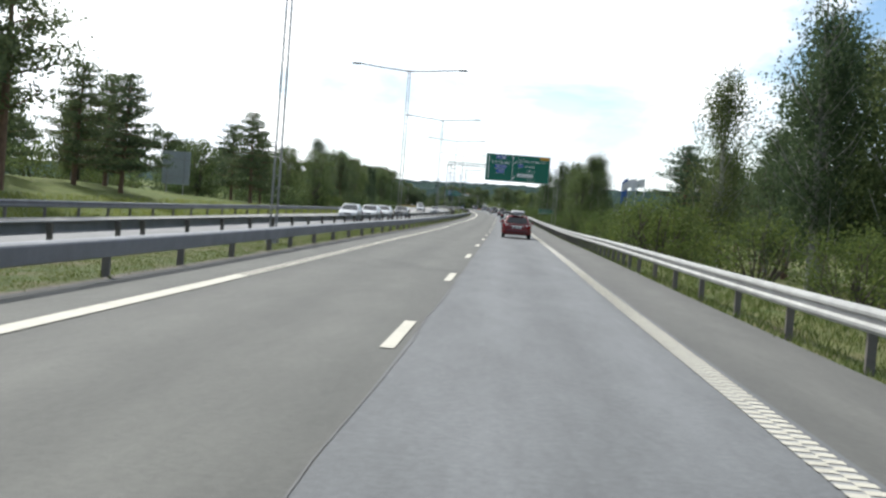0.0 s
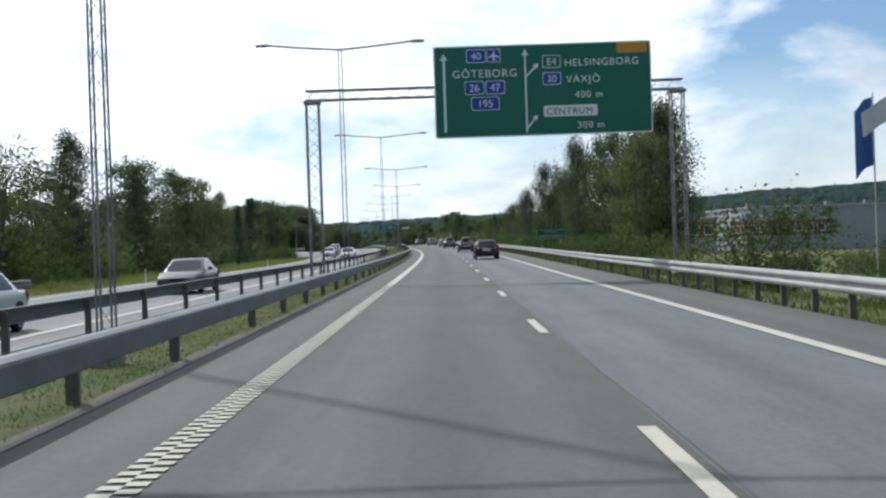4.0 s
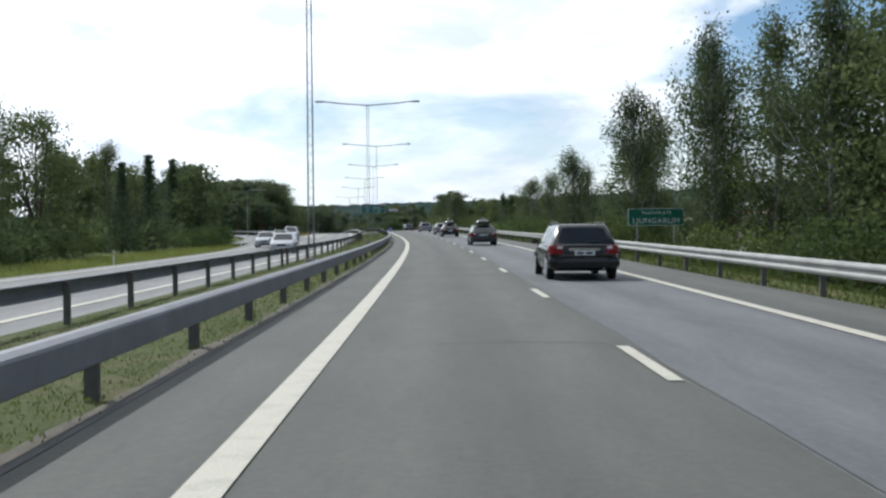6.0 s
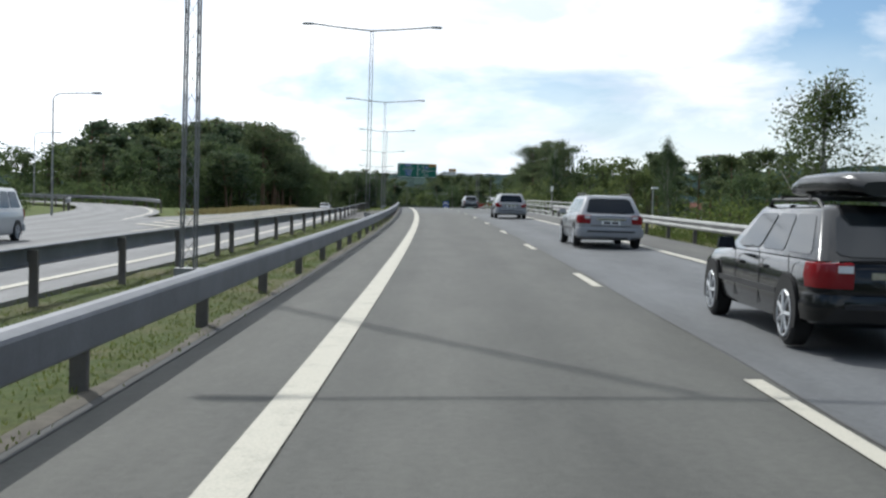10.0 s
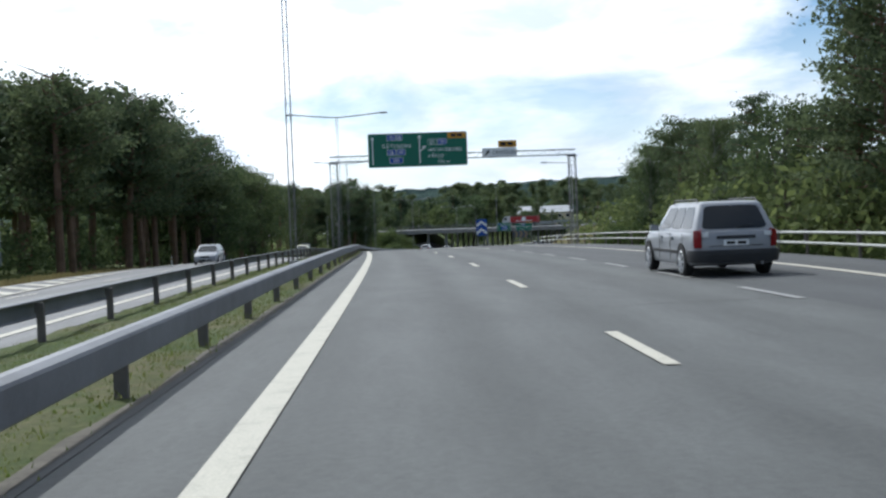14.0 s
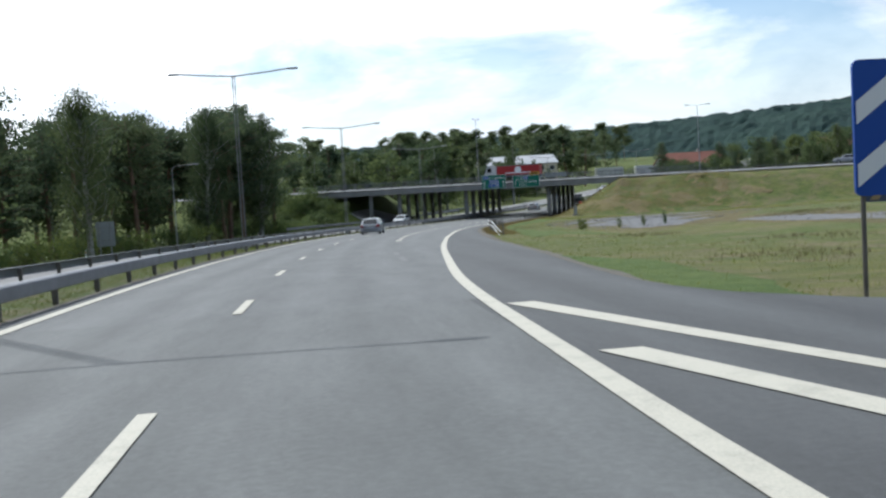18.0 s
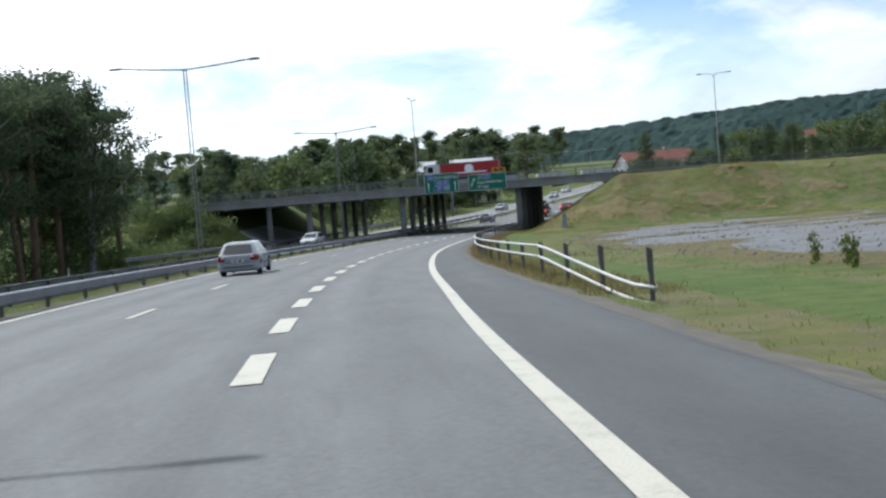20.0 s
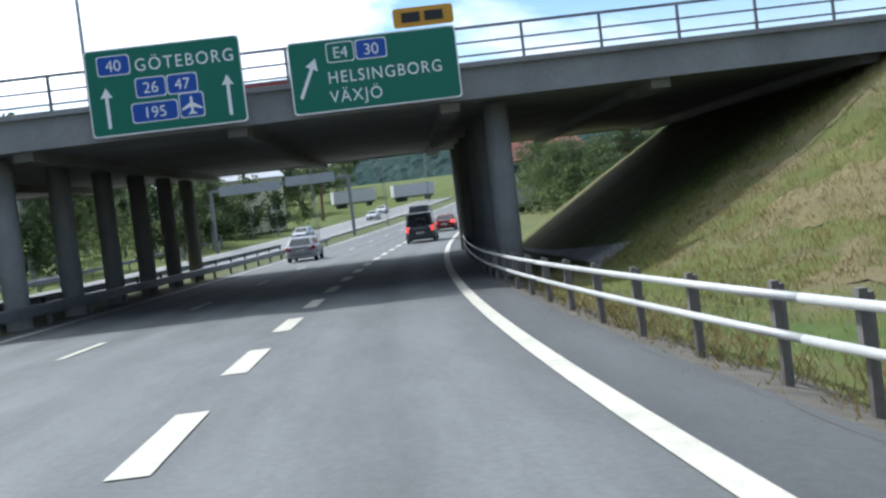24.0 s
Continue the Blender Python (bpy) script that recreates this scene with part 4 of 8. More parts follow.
def plane_mark(x, z, w, parent):
    """White aeroplane on its blue square."""
    plate(w, w, M_SIGN_BLUE, M_SIGN_BACK, x, z, 0.025, parent, y=-0.012, t=0.008)
    c, k = x + w / 2, w
    half = [(0.0, 0.88), (0.05, 0.78), (0.055, 0.6), (0.4, 0.38), (0.4, 0.3), (0.055, 0.42), (0.045, 0.25), (0.16, 0.16), (0.16, 0.11), (0.0, 0.15)]
    pts = [(c + a * k, z + b * k) for a, b in half] + [(c - a * k, z + b * k) for a, b in half[-2:0:-1]]
    n = len(pts)
    g = Geo().add([(a, -0.026, b) for a, b in pts] + [(a, -0.02, b) for a, b in pts], [tuple(range(n)), tuple(range(2 * n - 1, n - 1, -1))])
    part("pictogram", g, M_SIGN_WHITE, parent, "white aeroplane pictogram")


def bars(x, z, w, h, parent, mat, n=2):
    """Unreadable writing as plain bars."""
    for i in range(n):
        part("writing_bar", Geo().box((x + w * (i + 0.5) / n, -0.014, z + h / 2), (w / n * 0.8, 0.006, h)), mat, parent)


def gantry(s, o0, o1, z0, z1, width, label):
    t = thing("sign_gantry", label, "sign gantry", stand(s, 0, 0))
    for o in (o0, o1):
        leg = part("mast", Geo().box((o, 0, 0.02), (width * 1.5, width * 1.5, 0.06)), M_STEEL_DARK, t)
        for a, b in zigzag(o, 0, -0.4, z0, width, width * 0.9):
            part("brace", Geo().tube(a, b, 0.011, n=4), M_MAST, leg)
        for dx, dy in ((-1, -1), (1, -1), (1, 1), (-1, 1)):
            part("leg", Geo().box((o + dx * width / 2, dy * width / 2, z0 / 2 - 0.3), (0.047, 0.047, z0 + 0.6)), M_MAST, leg)
        part("head_plate", Geo().box((o, 0, z0 + 0.02), (width * 1.35, width * 1.3, 0.1)), M_STEEL_DARK, leg)
    g = Geo()
    h, w, n = z1 - z0, width * 0.8, int((o1 - o0 + width) / (z1 - z0 + 0.15))
    a, b = o0 - width / 2, o1 + width / 2
    for dy in (-w / 2, w / 2):
        for z in (z0 + 0.1, z1):
            g.box(((a + b) / 2, dy, z), (b - a, 0.055, 0.055))
        for k in range(n):
            p, q = a + (b - a) * k / n, a + (b - a) * (k + 1) / n
            g.tube((p, dy, z0 + 0.1), ((p + q) / 2, dy, z1), 0.008, n=4, caps=False)
            g.tube(((p + q) / 2, dy, z1), (q, dy, z0 + 0.1), 0.008, n=4, caps=False)
    for k in range(n + 1):
        p = a + (b - a) * k / n
        g.tube((p, -w / 2, z1), (p, w / 2, z1), 0.008, n=4, caps=False)
        g.tube((p, -w / 2, z0 + 0.1), (p, w / 2, z0 + 0.1), 0.008, n=4, caps=False)
    part("truss_beam", g, M_MAST, t)
    return t


gantry(144.6, -2.82, 10.75, 6.75, 7.2, 0.46, "tall lattice steel portal across the carriageway")
sg = thing("road_sign", "large green overhead direction sign with white rim", "road sign", stand(144.6, 1.74, 5.26) @ Matrix.Translation((0, -0.4, 0)) @ Matrix.Scale(0.902, 4), "overhead signs")
plate(8.9, 3.75, M_SIGN, M_SIGN_BACK, 0, 0, 0.05, sg)
part("divider", Geo().box((3.75, -0.012, 1.6), (0.07, 0.006, 2.9)), M_SIGN_WHITE, sg)
arrow(0.42, 0.25, 3.45, sg)
shield("40", 1.35, 3.05, 0.8, 0.55, sg)
plane_mark(2.2, 3.05, 0.55, sg)
letters("GÖTEBORG", 0.45, M_SIGN_WHITE, 0.75, 2.45, sg, gap=1.15)
shield("26", 1.25, 1.75, 0.8, 0.55, sg)
shield("47", 2.1, 1.75, 0.8, 0.55, sg)
shield("195", 1.5, 1.1, 1.15, 0.55, sg)
arrow(3.75, 2.4, 2.95, sg, 45, 0.07, 0.2)
arrow(3.75, 0.3, 0.85, sg, 40, 0.07, 0.2)
arrow(3.75, 2.9, 3.55, sg, 0, 0.07, 0.24)
shield("E4", 4.45, 2.75, 0.75, 0.52, sg, mat=M_SIGN)
letters("HELSINGBORG", 0.42, M_SIGN_WHITE, 5.35, 2.8, sg, gap=1.12)
shield("30", 4.45, 2.05, 0.75, 0.52, sg)
letters("VÄXJÖ", 0.42, M_SIGN_WHITE, 5.4, 2.12, sg, gap=1.15)
letters("400 m", 0.4, M_SIGN_WHITE, 5.75, 1.5, sg, gap=1.15)
plate(2.2, 0.46, M_SIGN_WHITE, M_SIGN_BACK, 4.45, 0.75, 0.0, sg, y=-0.016, t=0.008)
letters("CENTRUM", 0.38, M_SIGN_BLACK, 4.55, 0.84, sg, y=-0.022, gap=1.12)
letters("300 m", 0.4, M_SIGN_WHITE, 5.8, 0.25, sg, gap=1.15)
plate(1.25, 0.42, M_SIGN_YELLOW, M_SIGN_BACK, 7.5, 3.27, 0.0, sg, y=-0.016, t=0.008)

gantry(461.5, -2.1, 13.8, 5.95, 6.4, 0.45, "low lattice steel portal before the exit")
sg = thing("road_sign", "wide green overhead sign with lane arrows", "road sign", stand(461.5, 0.22, 5.57) @ Matrix.Translation((0, -0.4, 0)), "overhead signs")
plate(6.55, 2.24, M_SIGN, M_SIGN_BACK, 0, 0, 0.04, sg)
arrow(0.3, 0.2, 2.05, sg, 0, 0.07, 0.2)
shield("40", 1.25, 1.75, 0.58, 0.4, sg, mat=M_SIGN_BLUE)
plane_mark(1.88, 1.75, 0.4, sg)
letters("GÖTEBORG", 0.32, M_SIGN_WHITE, 0.9, 1.28, sg, gap=1.2)
shield("26", 1.25, 0.78, 0.58, 0.4, sg)
shield("47", 1.88, 0.78, 0.58, 0.4, sg)
shield("195", 1.38, 0.25, 0.9, 0.4, sg)
arrow(3.4, 0.2, 2.1, sg, 0, 0.07, 0.22)
arrow(3.43, 1.0, 1.38, sg, 45, 0.07, 0.2)
shield("E4", 3.95, 1.4, 0.6, 0.4, sg, mat=M_SIGN)
shield("30", 4.6, 1.4, 0.6, 0.4, sg)
letters("HELSINGBORG", 0.32, M_SIGN_WHITE, 3.92, 0.98, sg, gap=1.1)
letters("VÄXJÖ", 0.32, M_SIGN_WHITE, 3.92, 0.58, sg, gap=1.15)
letters("100 m", 0.3, M_SIGN_WHITE, 4.55, 0.2, sg, gap=1.15)
plate(1.22, 0.4, M_SIGN_YELLOW, M_SIGN_BACK, 5.25, 1.8, 0.0, sg, y=-0.014, t=0.008)
bars(5.45, 1.9, 0.8, 0.2, sg, M_SIGN_BLACK, 2)
sg = thing("road_sign", "white overhead sign pointing to the centre, yellow plate above", "road sign", stand(461.5, 7.75, 5.98) @ Matrix.Translation((0, -0.4, 0)), "overhead signs")
plate(2.3, 0.6, M_SIGN_WHITE, M_SIGN_BACK, 0, 0, 0.0, sg)
arrow(0.2, 0.12, 0.46, sg, 40, 0.09, 0.2, M_SIGN_BLACK)
letters("CENTRUM", 0.36, M_SIGN_BLACK, 0.66, 0.17, sg, gap=1.12, squeeze=0.92)
plate(1.22, 0.45, M_SIGN_YELLOW, M_SIGN_BACK, 1.08, 0.62, 0.0, sg)
bars(1.2, 0.74, 0.9, 0.2, sg, M_SIGN_BLACK, 2)

# signs hung on the bridge
sg = thing("road_sign", "green direction sign for straight on, hung on the bridge parapet", "road sign", stand(681.4, 2.1, 4.62) @ Matrix.Translation((0, -0.32, 0)), "bridge signs")
plate(3.85, 2.15, M_SIGN, M_SIGN_BACK, 0, 0, 0.035, sg)
arrow(0.45, 0.2, 1.2, sg, 0, 0.085, 0.24)
arrow(3.45, 0.2, 1.2, sg, 0, 0.085, 0.24)
shield("40", 0.3, 1.48, 0.82, 0.5, sg)
letters("GÖTEBORG", 0.44, M_SIGN_WHITE, 1.22, 1.53, sg, gap=1.2, squeeze=0.92)
shield("26", 1.18, 0.86, 0.76, 0.5, sg)
shield("47", 1.96, 0.86, 0.76, 0.5, sg)
shield("195", 1.02, 0.25, 1.15, 0.5, sg)
plane_mark(2.2, 0.25, 0.62, sg)
sg = thing("road_sign", "green exit sign with slanting arrow, yellow plate on top", "road sign", stand(681.4, 7.1, 4.62) @ Matrix.Translation((0, -0.32, 0)), "bridge signs")
plate(4.2, 1.8, M_SIGN, M_SIGN_BACK, 0, 0, 0.035, sg)
arrow(0.22, 0.4, 1.35, sg, 25, 0.085, 0.26)
shield("E4", 0.95, 1.2, 0.7, 0.5, sg, mat=M_SIGN)
shield("30", 1.68, 1.2, 0.78, 0.5, sg)
letters("HELSINGBORG", 0.42, M_SIGN_WHITE, 0.92, 0.7, sg, gap=1.18, squeeze=0.9)
letters("VÄXJÖ", 0.42, M_SIGN_WHITE, 0.92, 0.22, sg, gap=1.18, squeeze=0.92)
plate(1.5, 0.48, M_SIGN_YELLOW, M_SIGN_BACK, 2.7, 1.86, 0.0, sg)
bars(2.85, 1.98, 1.15, 0.24, sg, M_SIGN_BLACK, 2)

sg = thing("road_sign", "green sign naming the interchange, on two grey posts", "road sign", stand(216, 11.5, 0.0))
for x in (0.5, 2.4):
    part("post", Geo().tube((x, 0.08, -1.2), (x, 0.08, 2.1), 0.045, n=8), M_STEEL_DARK, sg)
plate(2.9, 0.88, M_SIGN, M_SIGN_BACK, 0, 1.25, 0.025, sg)
letters("TRAFIKPLATS", 0.24, M_SIGN_WHITE, 1.45, 1.83, sg, align="CENTER", gap=1.1)
letters("LJUNGARUM", 0.4, M_SIGN_WHITE, 1.45, 1.37, sg, align="CENTER", gap=1.1)


def chevron_up(x0, z0, w, h, rise, parent, mat):
    g = Geo()
    p = [(x0, z0), (x0 + w / 2, z0 + rise), (x0 + w, z0), (x0 + w, z0 + h), (x0 + w / 2, z0 + h + rise), (x0, z0 + h)]
    n = 6
    P = [(a, -0.014, b) for a, b in p] + [(a, -0.009, b) for a, b in p]
    g.add(P, [(0, 1, 4, 5), (1, 2, 3, 4), (11, 10, 7, 6), (10, 9, 8, 7)] + [(i, n + i, n + (i + 1) % n, (i + 1) % n) for i in range(n)])
    part("chevron", g, mat, parent)


def island_sign(s, o, w, h, z, legs=True):
    t = thing("marker_sign", "tall blue board with white upward chevrons on posts", "road sign", stand(s, o, 0))
    for x in (0.12, w - 0.12):
        part("post", Geo().tube((x, 0.06, -0.4), (x, 0.06, z + h), 0.035, n=8), M_POST, t)
    plate(w, h, M_SIGN_BLUE, M_SIGN_BACK, 0, z, 0.0, t)
    k = h / 1.8
    for zz in (0.12, 0.95):
        chevron_up(0.03, z + zz * k, w - 0.06, 0.3 * k, 0.42 * k, t, M_SIGN_WHITE)
    return t


island_sign(512.4, 11.92, 1.2, 1.8, 1.2)
island_sign(776, 12.2, 1.2, 1.8, 1.0)


M_BOARD = worn("faded_board_blue", (0.06, 0.075, 0.12), 0.6, 0, 0.2, 2.0)
M_BOARD_MARK = worn("faded_board_ochre", (0.3, 0.22, 0.12), 0.6, 0, 0.2, 2.0)


def bend_board(s, o, turn=0.0):
    t = thing("bend_board", "dull blue-grey board with three ochre arrow chevrons", "road sign", stand(s, o, 0, turn), "bend boards")
    part("post", Geo().tube((0.9, 0.06, -0.8), (0.9, 0.06, 1.6), 0.045, n=8), M_STEEL_DARK, t)
    plate(1.8, 0.85, M_BOARD, M_SIGN_BACK, 0, 0.95, 0.0, t)
    for k in range(3):
        x = 0.12 + 0.58 * k
        p = [(x, 1.0), (x + 0.24, 1.37), (x, 1.75), (x + 0.2, 1.75), (x + 0.44, 1.37), (x + 0.2, 1.0)]
        P = [(a, -0.014, b) for a, b in p] + [(a, -0.009, b) for a, b in p]
        part("chevron", Geo().add(P, [(0, 5, 4, 1), (1, 4, 3, 2)]), M_BOARD_MARK, t)


bend_board(523.1, 17.1, -8)
bend_board(540, 32.6, -20)


def sheet_sign(s, o, w, h, z, label):
    t = thing("back_of_sign", label, "road sign", stand(s, o, float(ground_h(s, o))))
    plate(w, h, M_SIGN_BACK, M_SIGN_BACK, -w / 2, z, 0.0, t)
    for x in (-w * 0.3, w * 0.3):
        part("post", Geo().tube((x, -0.08, -0.4), (x, -0.08, z + h), 0.05, n=8), M_STEEL_DARK, t)
    for k in (0.25, 0.75):
        part("brace", Geo().box((0, -0.03, z + h * k), (w * 0.92, 0.05, 0.07)), M_STEEL_DARK, t)


sheet_sign(113, -28.5, 2.8, 3.3, 0.9, "grey back of a large road sign in the grass")
sheet_sign(458, -23.5, 1.7, 2.2, 0.9, "grey back of a road sign before the pines")
sheet_sign(590, -17.8, 1.5, 2.0, 1.0, "grey back of a road sign before the trees")

# ---- bridge of the crossing road ----
bridge = thing("road_bridge", "grey concrete road bridge on rows of round columns", "bridge", stand(OVER_S0, 0, 0))
TOP, LOW = OVER_H, 4.5
DEPTH = OVER_S1 - OVER_S0
part("deck", Geo().box((-1, DEPTH / 2, (TOP + LOW) / 2 + 0.05), (72, DEPTH - 0.8, TOP - LOW - 0.1)), M_CONC_DARK, bridge)
for y, name in ((0.2, "edge_beam"), (DEPTH - 0.2, "edge_beam")):
    part(name, Geo().box((-1, y, (TOP + LOW) / 2 + 0.12), (72, 0.45, TOP - LOW + 0.16)).box((-1, y - 0.05, TOP + 0.14), (72, 0.6, 0.14)), M_CONC_EDGE, bridge, "weathered concrete edge beam")
for x in np.arange(-22, 28, 5.5):
    part("girder", Geo().box((x, DEPTH / 2, LOW - 0.02), (0.5, DEPTH - 1.2, 0.3)), M_CONC_DARK, bridge)
COLUMN = Geo().tube((0, 0, -0.9), (0, 0, LOW), 0.34, n=14).mesh("column", M_CONC_DARK, True)
for x in (12.25, -1.15, -12.3):
    for y in np.arange(2.0, DEPTH - 0.5, 5.1):
        drop = float(road_z(OVER_S0 + y, x) - road_z(OVER_S0, 0))
        part("column", COLUMN, None, bridge, m=Matrix.Translation((x, y, 0)))
part("column", COLUMN, None, bridge, m=Matrix.Translation((-17.2, 2.0, 0.6)))


def parapet(t, x0, x1, y, z, h=0.95, gap=2.0, mat=None):
    for k in (0.25, 0.6, 1.0):
        part("rail", Geo().box(((x0 + x1) / 2, y, z + h * k), (x1 - x0, 0.06, 0.07 if k == 1 else 0.045)), mat or M_STEEL, t)
    n = int((x1 - x0) / gap)
    pg = Geo().box((0, 0, h / 2), (0.07, 0.07, h)).mesh("post", mat or M_STEEL)
    for i in range(n + 1):
        part("post", pg, None, t, m=Matrix.Translation((x0 + (x1 - x0) * i / n, y, z)))


parapet(bridge, -37, 35, 0.15, TOP + 0.16)
parapet(bridge, -37, 35, DEPTH - 0.15, TOP + 0.16)
for sgn, x0, x1 in ((1, 14.4, 24.2), (-1, -16.6, -26.6)):
    P = [(x0, 0.6, -0.1), (x1, 0.6, LOW + 0.05), (x1, DEPTH - 0.6, LOW + 0.05), (x0, DEPTH - 0.6, -0.9)]
    g = Geo().add([(a, b, c + 0.12) for a, b, c in P] + [(a, b, c - 0.6) for a, b, c in P], [(0, 1, 2, 3) if sgn < 0 else (3, 2, 1, 0), (4, 5, 1, 0), (5, 6, 2, 1), (6, 7, 3, 2), (7, 4, 0, 3)])
    part("slope_paving", g, M_CONC_DARK, bridge, "dark paved slope under the deck")

# crossing road on the embankment, with its own rails
for nm, o0, o1 in (("road_crossing_east", 34.9, 260), ("road_crossing_west", -250, -36.9)):
    o = span(o0, o1, 6)
    g = Geo()
    base = np.array(stand(OVER_S0, 0, 0))
    z = OVER_Z + 0.06
    v = [(base @ (x, y, 0, 1))[:3] for y in (1.0, DEPTH - 1.0) for x in o]
    v = [(a, b, z) for a, b, c in v]
    n = len(o)
    g.add(v, [(i, i + 1, n + i + 1, n + i) for i in range(n - 1)], [(x, y) for y in (1.0, DEPTH - 1.0) for x in o])
    solid(nm, g, M_OPP, "grey asphalt of the road that crosses on the embankment", "road")
    t = thing("guard_rail", "thin steel railing along the crossing road", "guard rail", stand(OVER_S0, 0, 0), "guard rails")
    parapet(t, o0 + 0.2, min(o1, 170) if o0 > 0 else o1 - 0.2, 0.5, OVER_H - 0.1, 0.75, 4.0)
part("carriageway", Geo().box((-1, DEPTH / 2, 0), (72, DEPTH - 1.6, 0.06)), M_OPP, bridge, m=Matrix.Translation((0, 0, TOP + 0.05)))

# ---- parapet of the road bridge that carries the motorway ----
par = thing("bridge_parapet", "grey steel parapet with three bars beside the road bridge", "railing")
for lo in range(338, 374, 12):
    s = span(lo, lo + 12, 2)
    for z, r in ((0.12, 0.025), (0.7, 0.025), (0.92, 0.035)):
        P = at(s, 9.5, z)
        part("rail_bar", Geo().pipe([tuple(p) for p in P], r, 6), M_PIPE, par)
    part("edge_beam", ribbon(s, RIGHT_ASPHALT(s) - 0.02, 9.75, 0.012, thick=0.8), M_CONC_DARK, par)
for s, e in ((338, 336.9), (374, 375.1)):
    part("sloping_end", Geo().pipe([tuple(p) for p in at(np.array([s, e]), 9.5, np.array([0.92, 0.5]))], 0.03, 6), M_PIPE, par)
PP = Geo().box((0, 0, 0.45), (0.05, 0.05, 1.0)).mesh("post", M_PIPE)
for s in np.arange(338.2, 374, 2.1):
    part("post", PP, None, par, m=stand(s, 9.5, -0.03))

# ---- cabinet on the slope ----
cab = thing("utility_cabinet", "pale grey steel cabinet on the grass slope", "cabinet", stand(669, 18.2, float(ground_h(669, 18.2))))
part("body", Geo().box((0, 0, 0.7), (0.45, 0.36, 1.25)), M_STEEL_PALE, cab)
part("roof", Geo().box((0, 0, 1.33), (0.52, 0.44, 0.06)), M_STEEL_DARK, cab)
part("door", Geo().box((0, -0.19, 0.7), (0.38, 0.02, 1.05)), M_SIGN_BACK, cab)
part("base", Geo().box((0, 0, 0.0), (0.8, 0.46, 0.3)), M_CONC, cab)

# ---- trees ----


def leaves(rng, centres, spread, per, size, flat=1.0, droop=0.0):
    """Many small leaf blades in loose clumps."""
    n = len(centres) * per
    c = np.repeat(np.asarray(centres, float), per, 0)
    sp = np.repeat(np.broadcast_to(np.asarray(spread, float), (len(centres),)), per)
    off = rng.normal(size=(n, 3)) * sp[:, None]
    off[:, 2] *= flat
    off[:, 2] -= droop * np.abs(rng.normal(size=n)) * sp
    p = c + off
    u = rng.normal(size=(n, 3))
    u /= np.linalg.norm(u, axis=1)[:, None]
    w = np.cross(u, rng.normal(size=(n, 3)))
    w /= np.linalg.norm(w, axis=1)[:, None]
    k = size * rng.uniform(0.6, 1.3, n)[:, None]
    v = np.stack([p - u * k, p + w * k * 0.55, p + u * k, p - w * k * 0.55], 1).reshape(-1, 3)
    f = np.arange(4 * n).reshape(-1, 4)
    return v, f


def leaf_mesh(name, v, f, mat):
    me = bpy.data.meshes.new(name)
    me.vertices.add(len(v))
    me.vertices.foreach_set("co", v.astype(np.float32).ravel())
    me.loops.add(f.size)
    me.loops.foreach_set("vertex_index", f.astype(np.int32).ravel())
    me.polygons.add(len(f))
    me.polygons.foreach_set("loop_start", np.arange(0, f.size, 4, dtype=np.int32))
    me.materials.append(mat)
    me.update(calc_edges=True)
    return me


def limb(g, a, b, r0, r1, rng, bend=0.12):
    a, b = np.asarray(a, float), np.asarray(b, float)
    m = (a + b) / 2 + rng.normal(size=3) * np.linalg.norm(b - a) * bend
    g.tube(a, m, r0, (r0 + r1) / 2, 6, False)
    g.tube(m, b, (r0 + r1) / 2, r1, 6, False)


DENS = {2: (92, 0.076, 100, 0.12, 72, 0.112), 1: (24, 0.175, 38, 0.22, 26, 0.2), 0: (28, 0.25, 46, 0.28, 30, 0.26)}


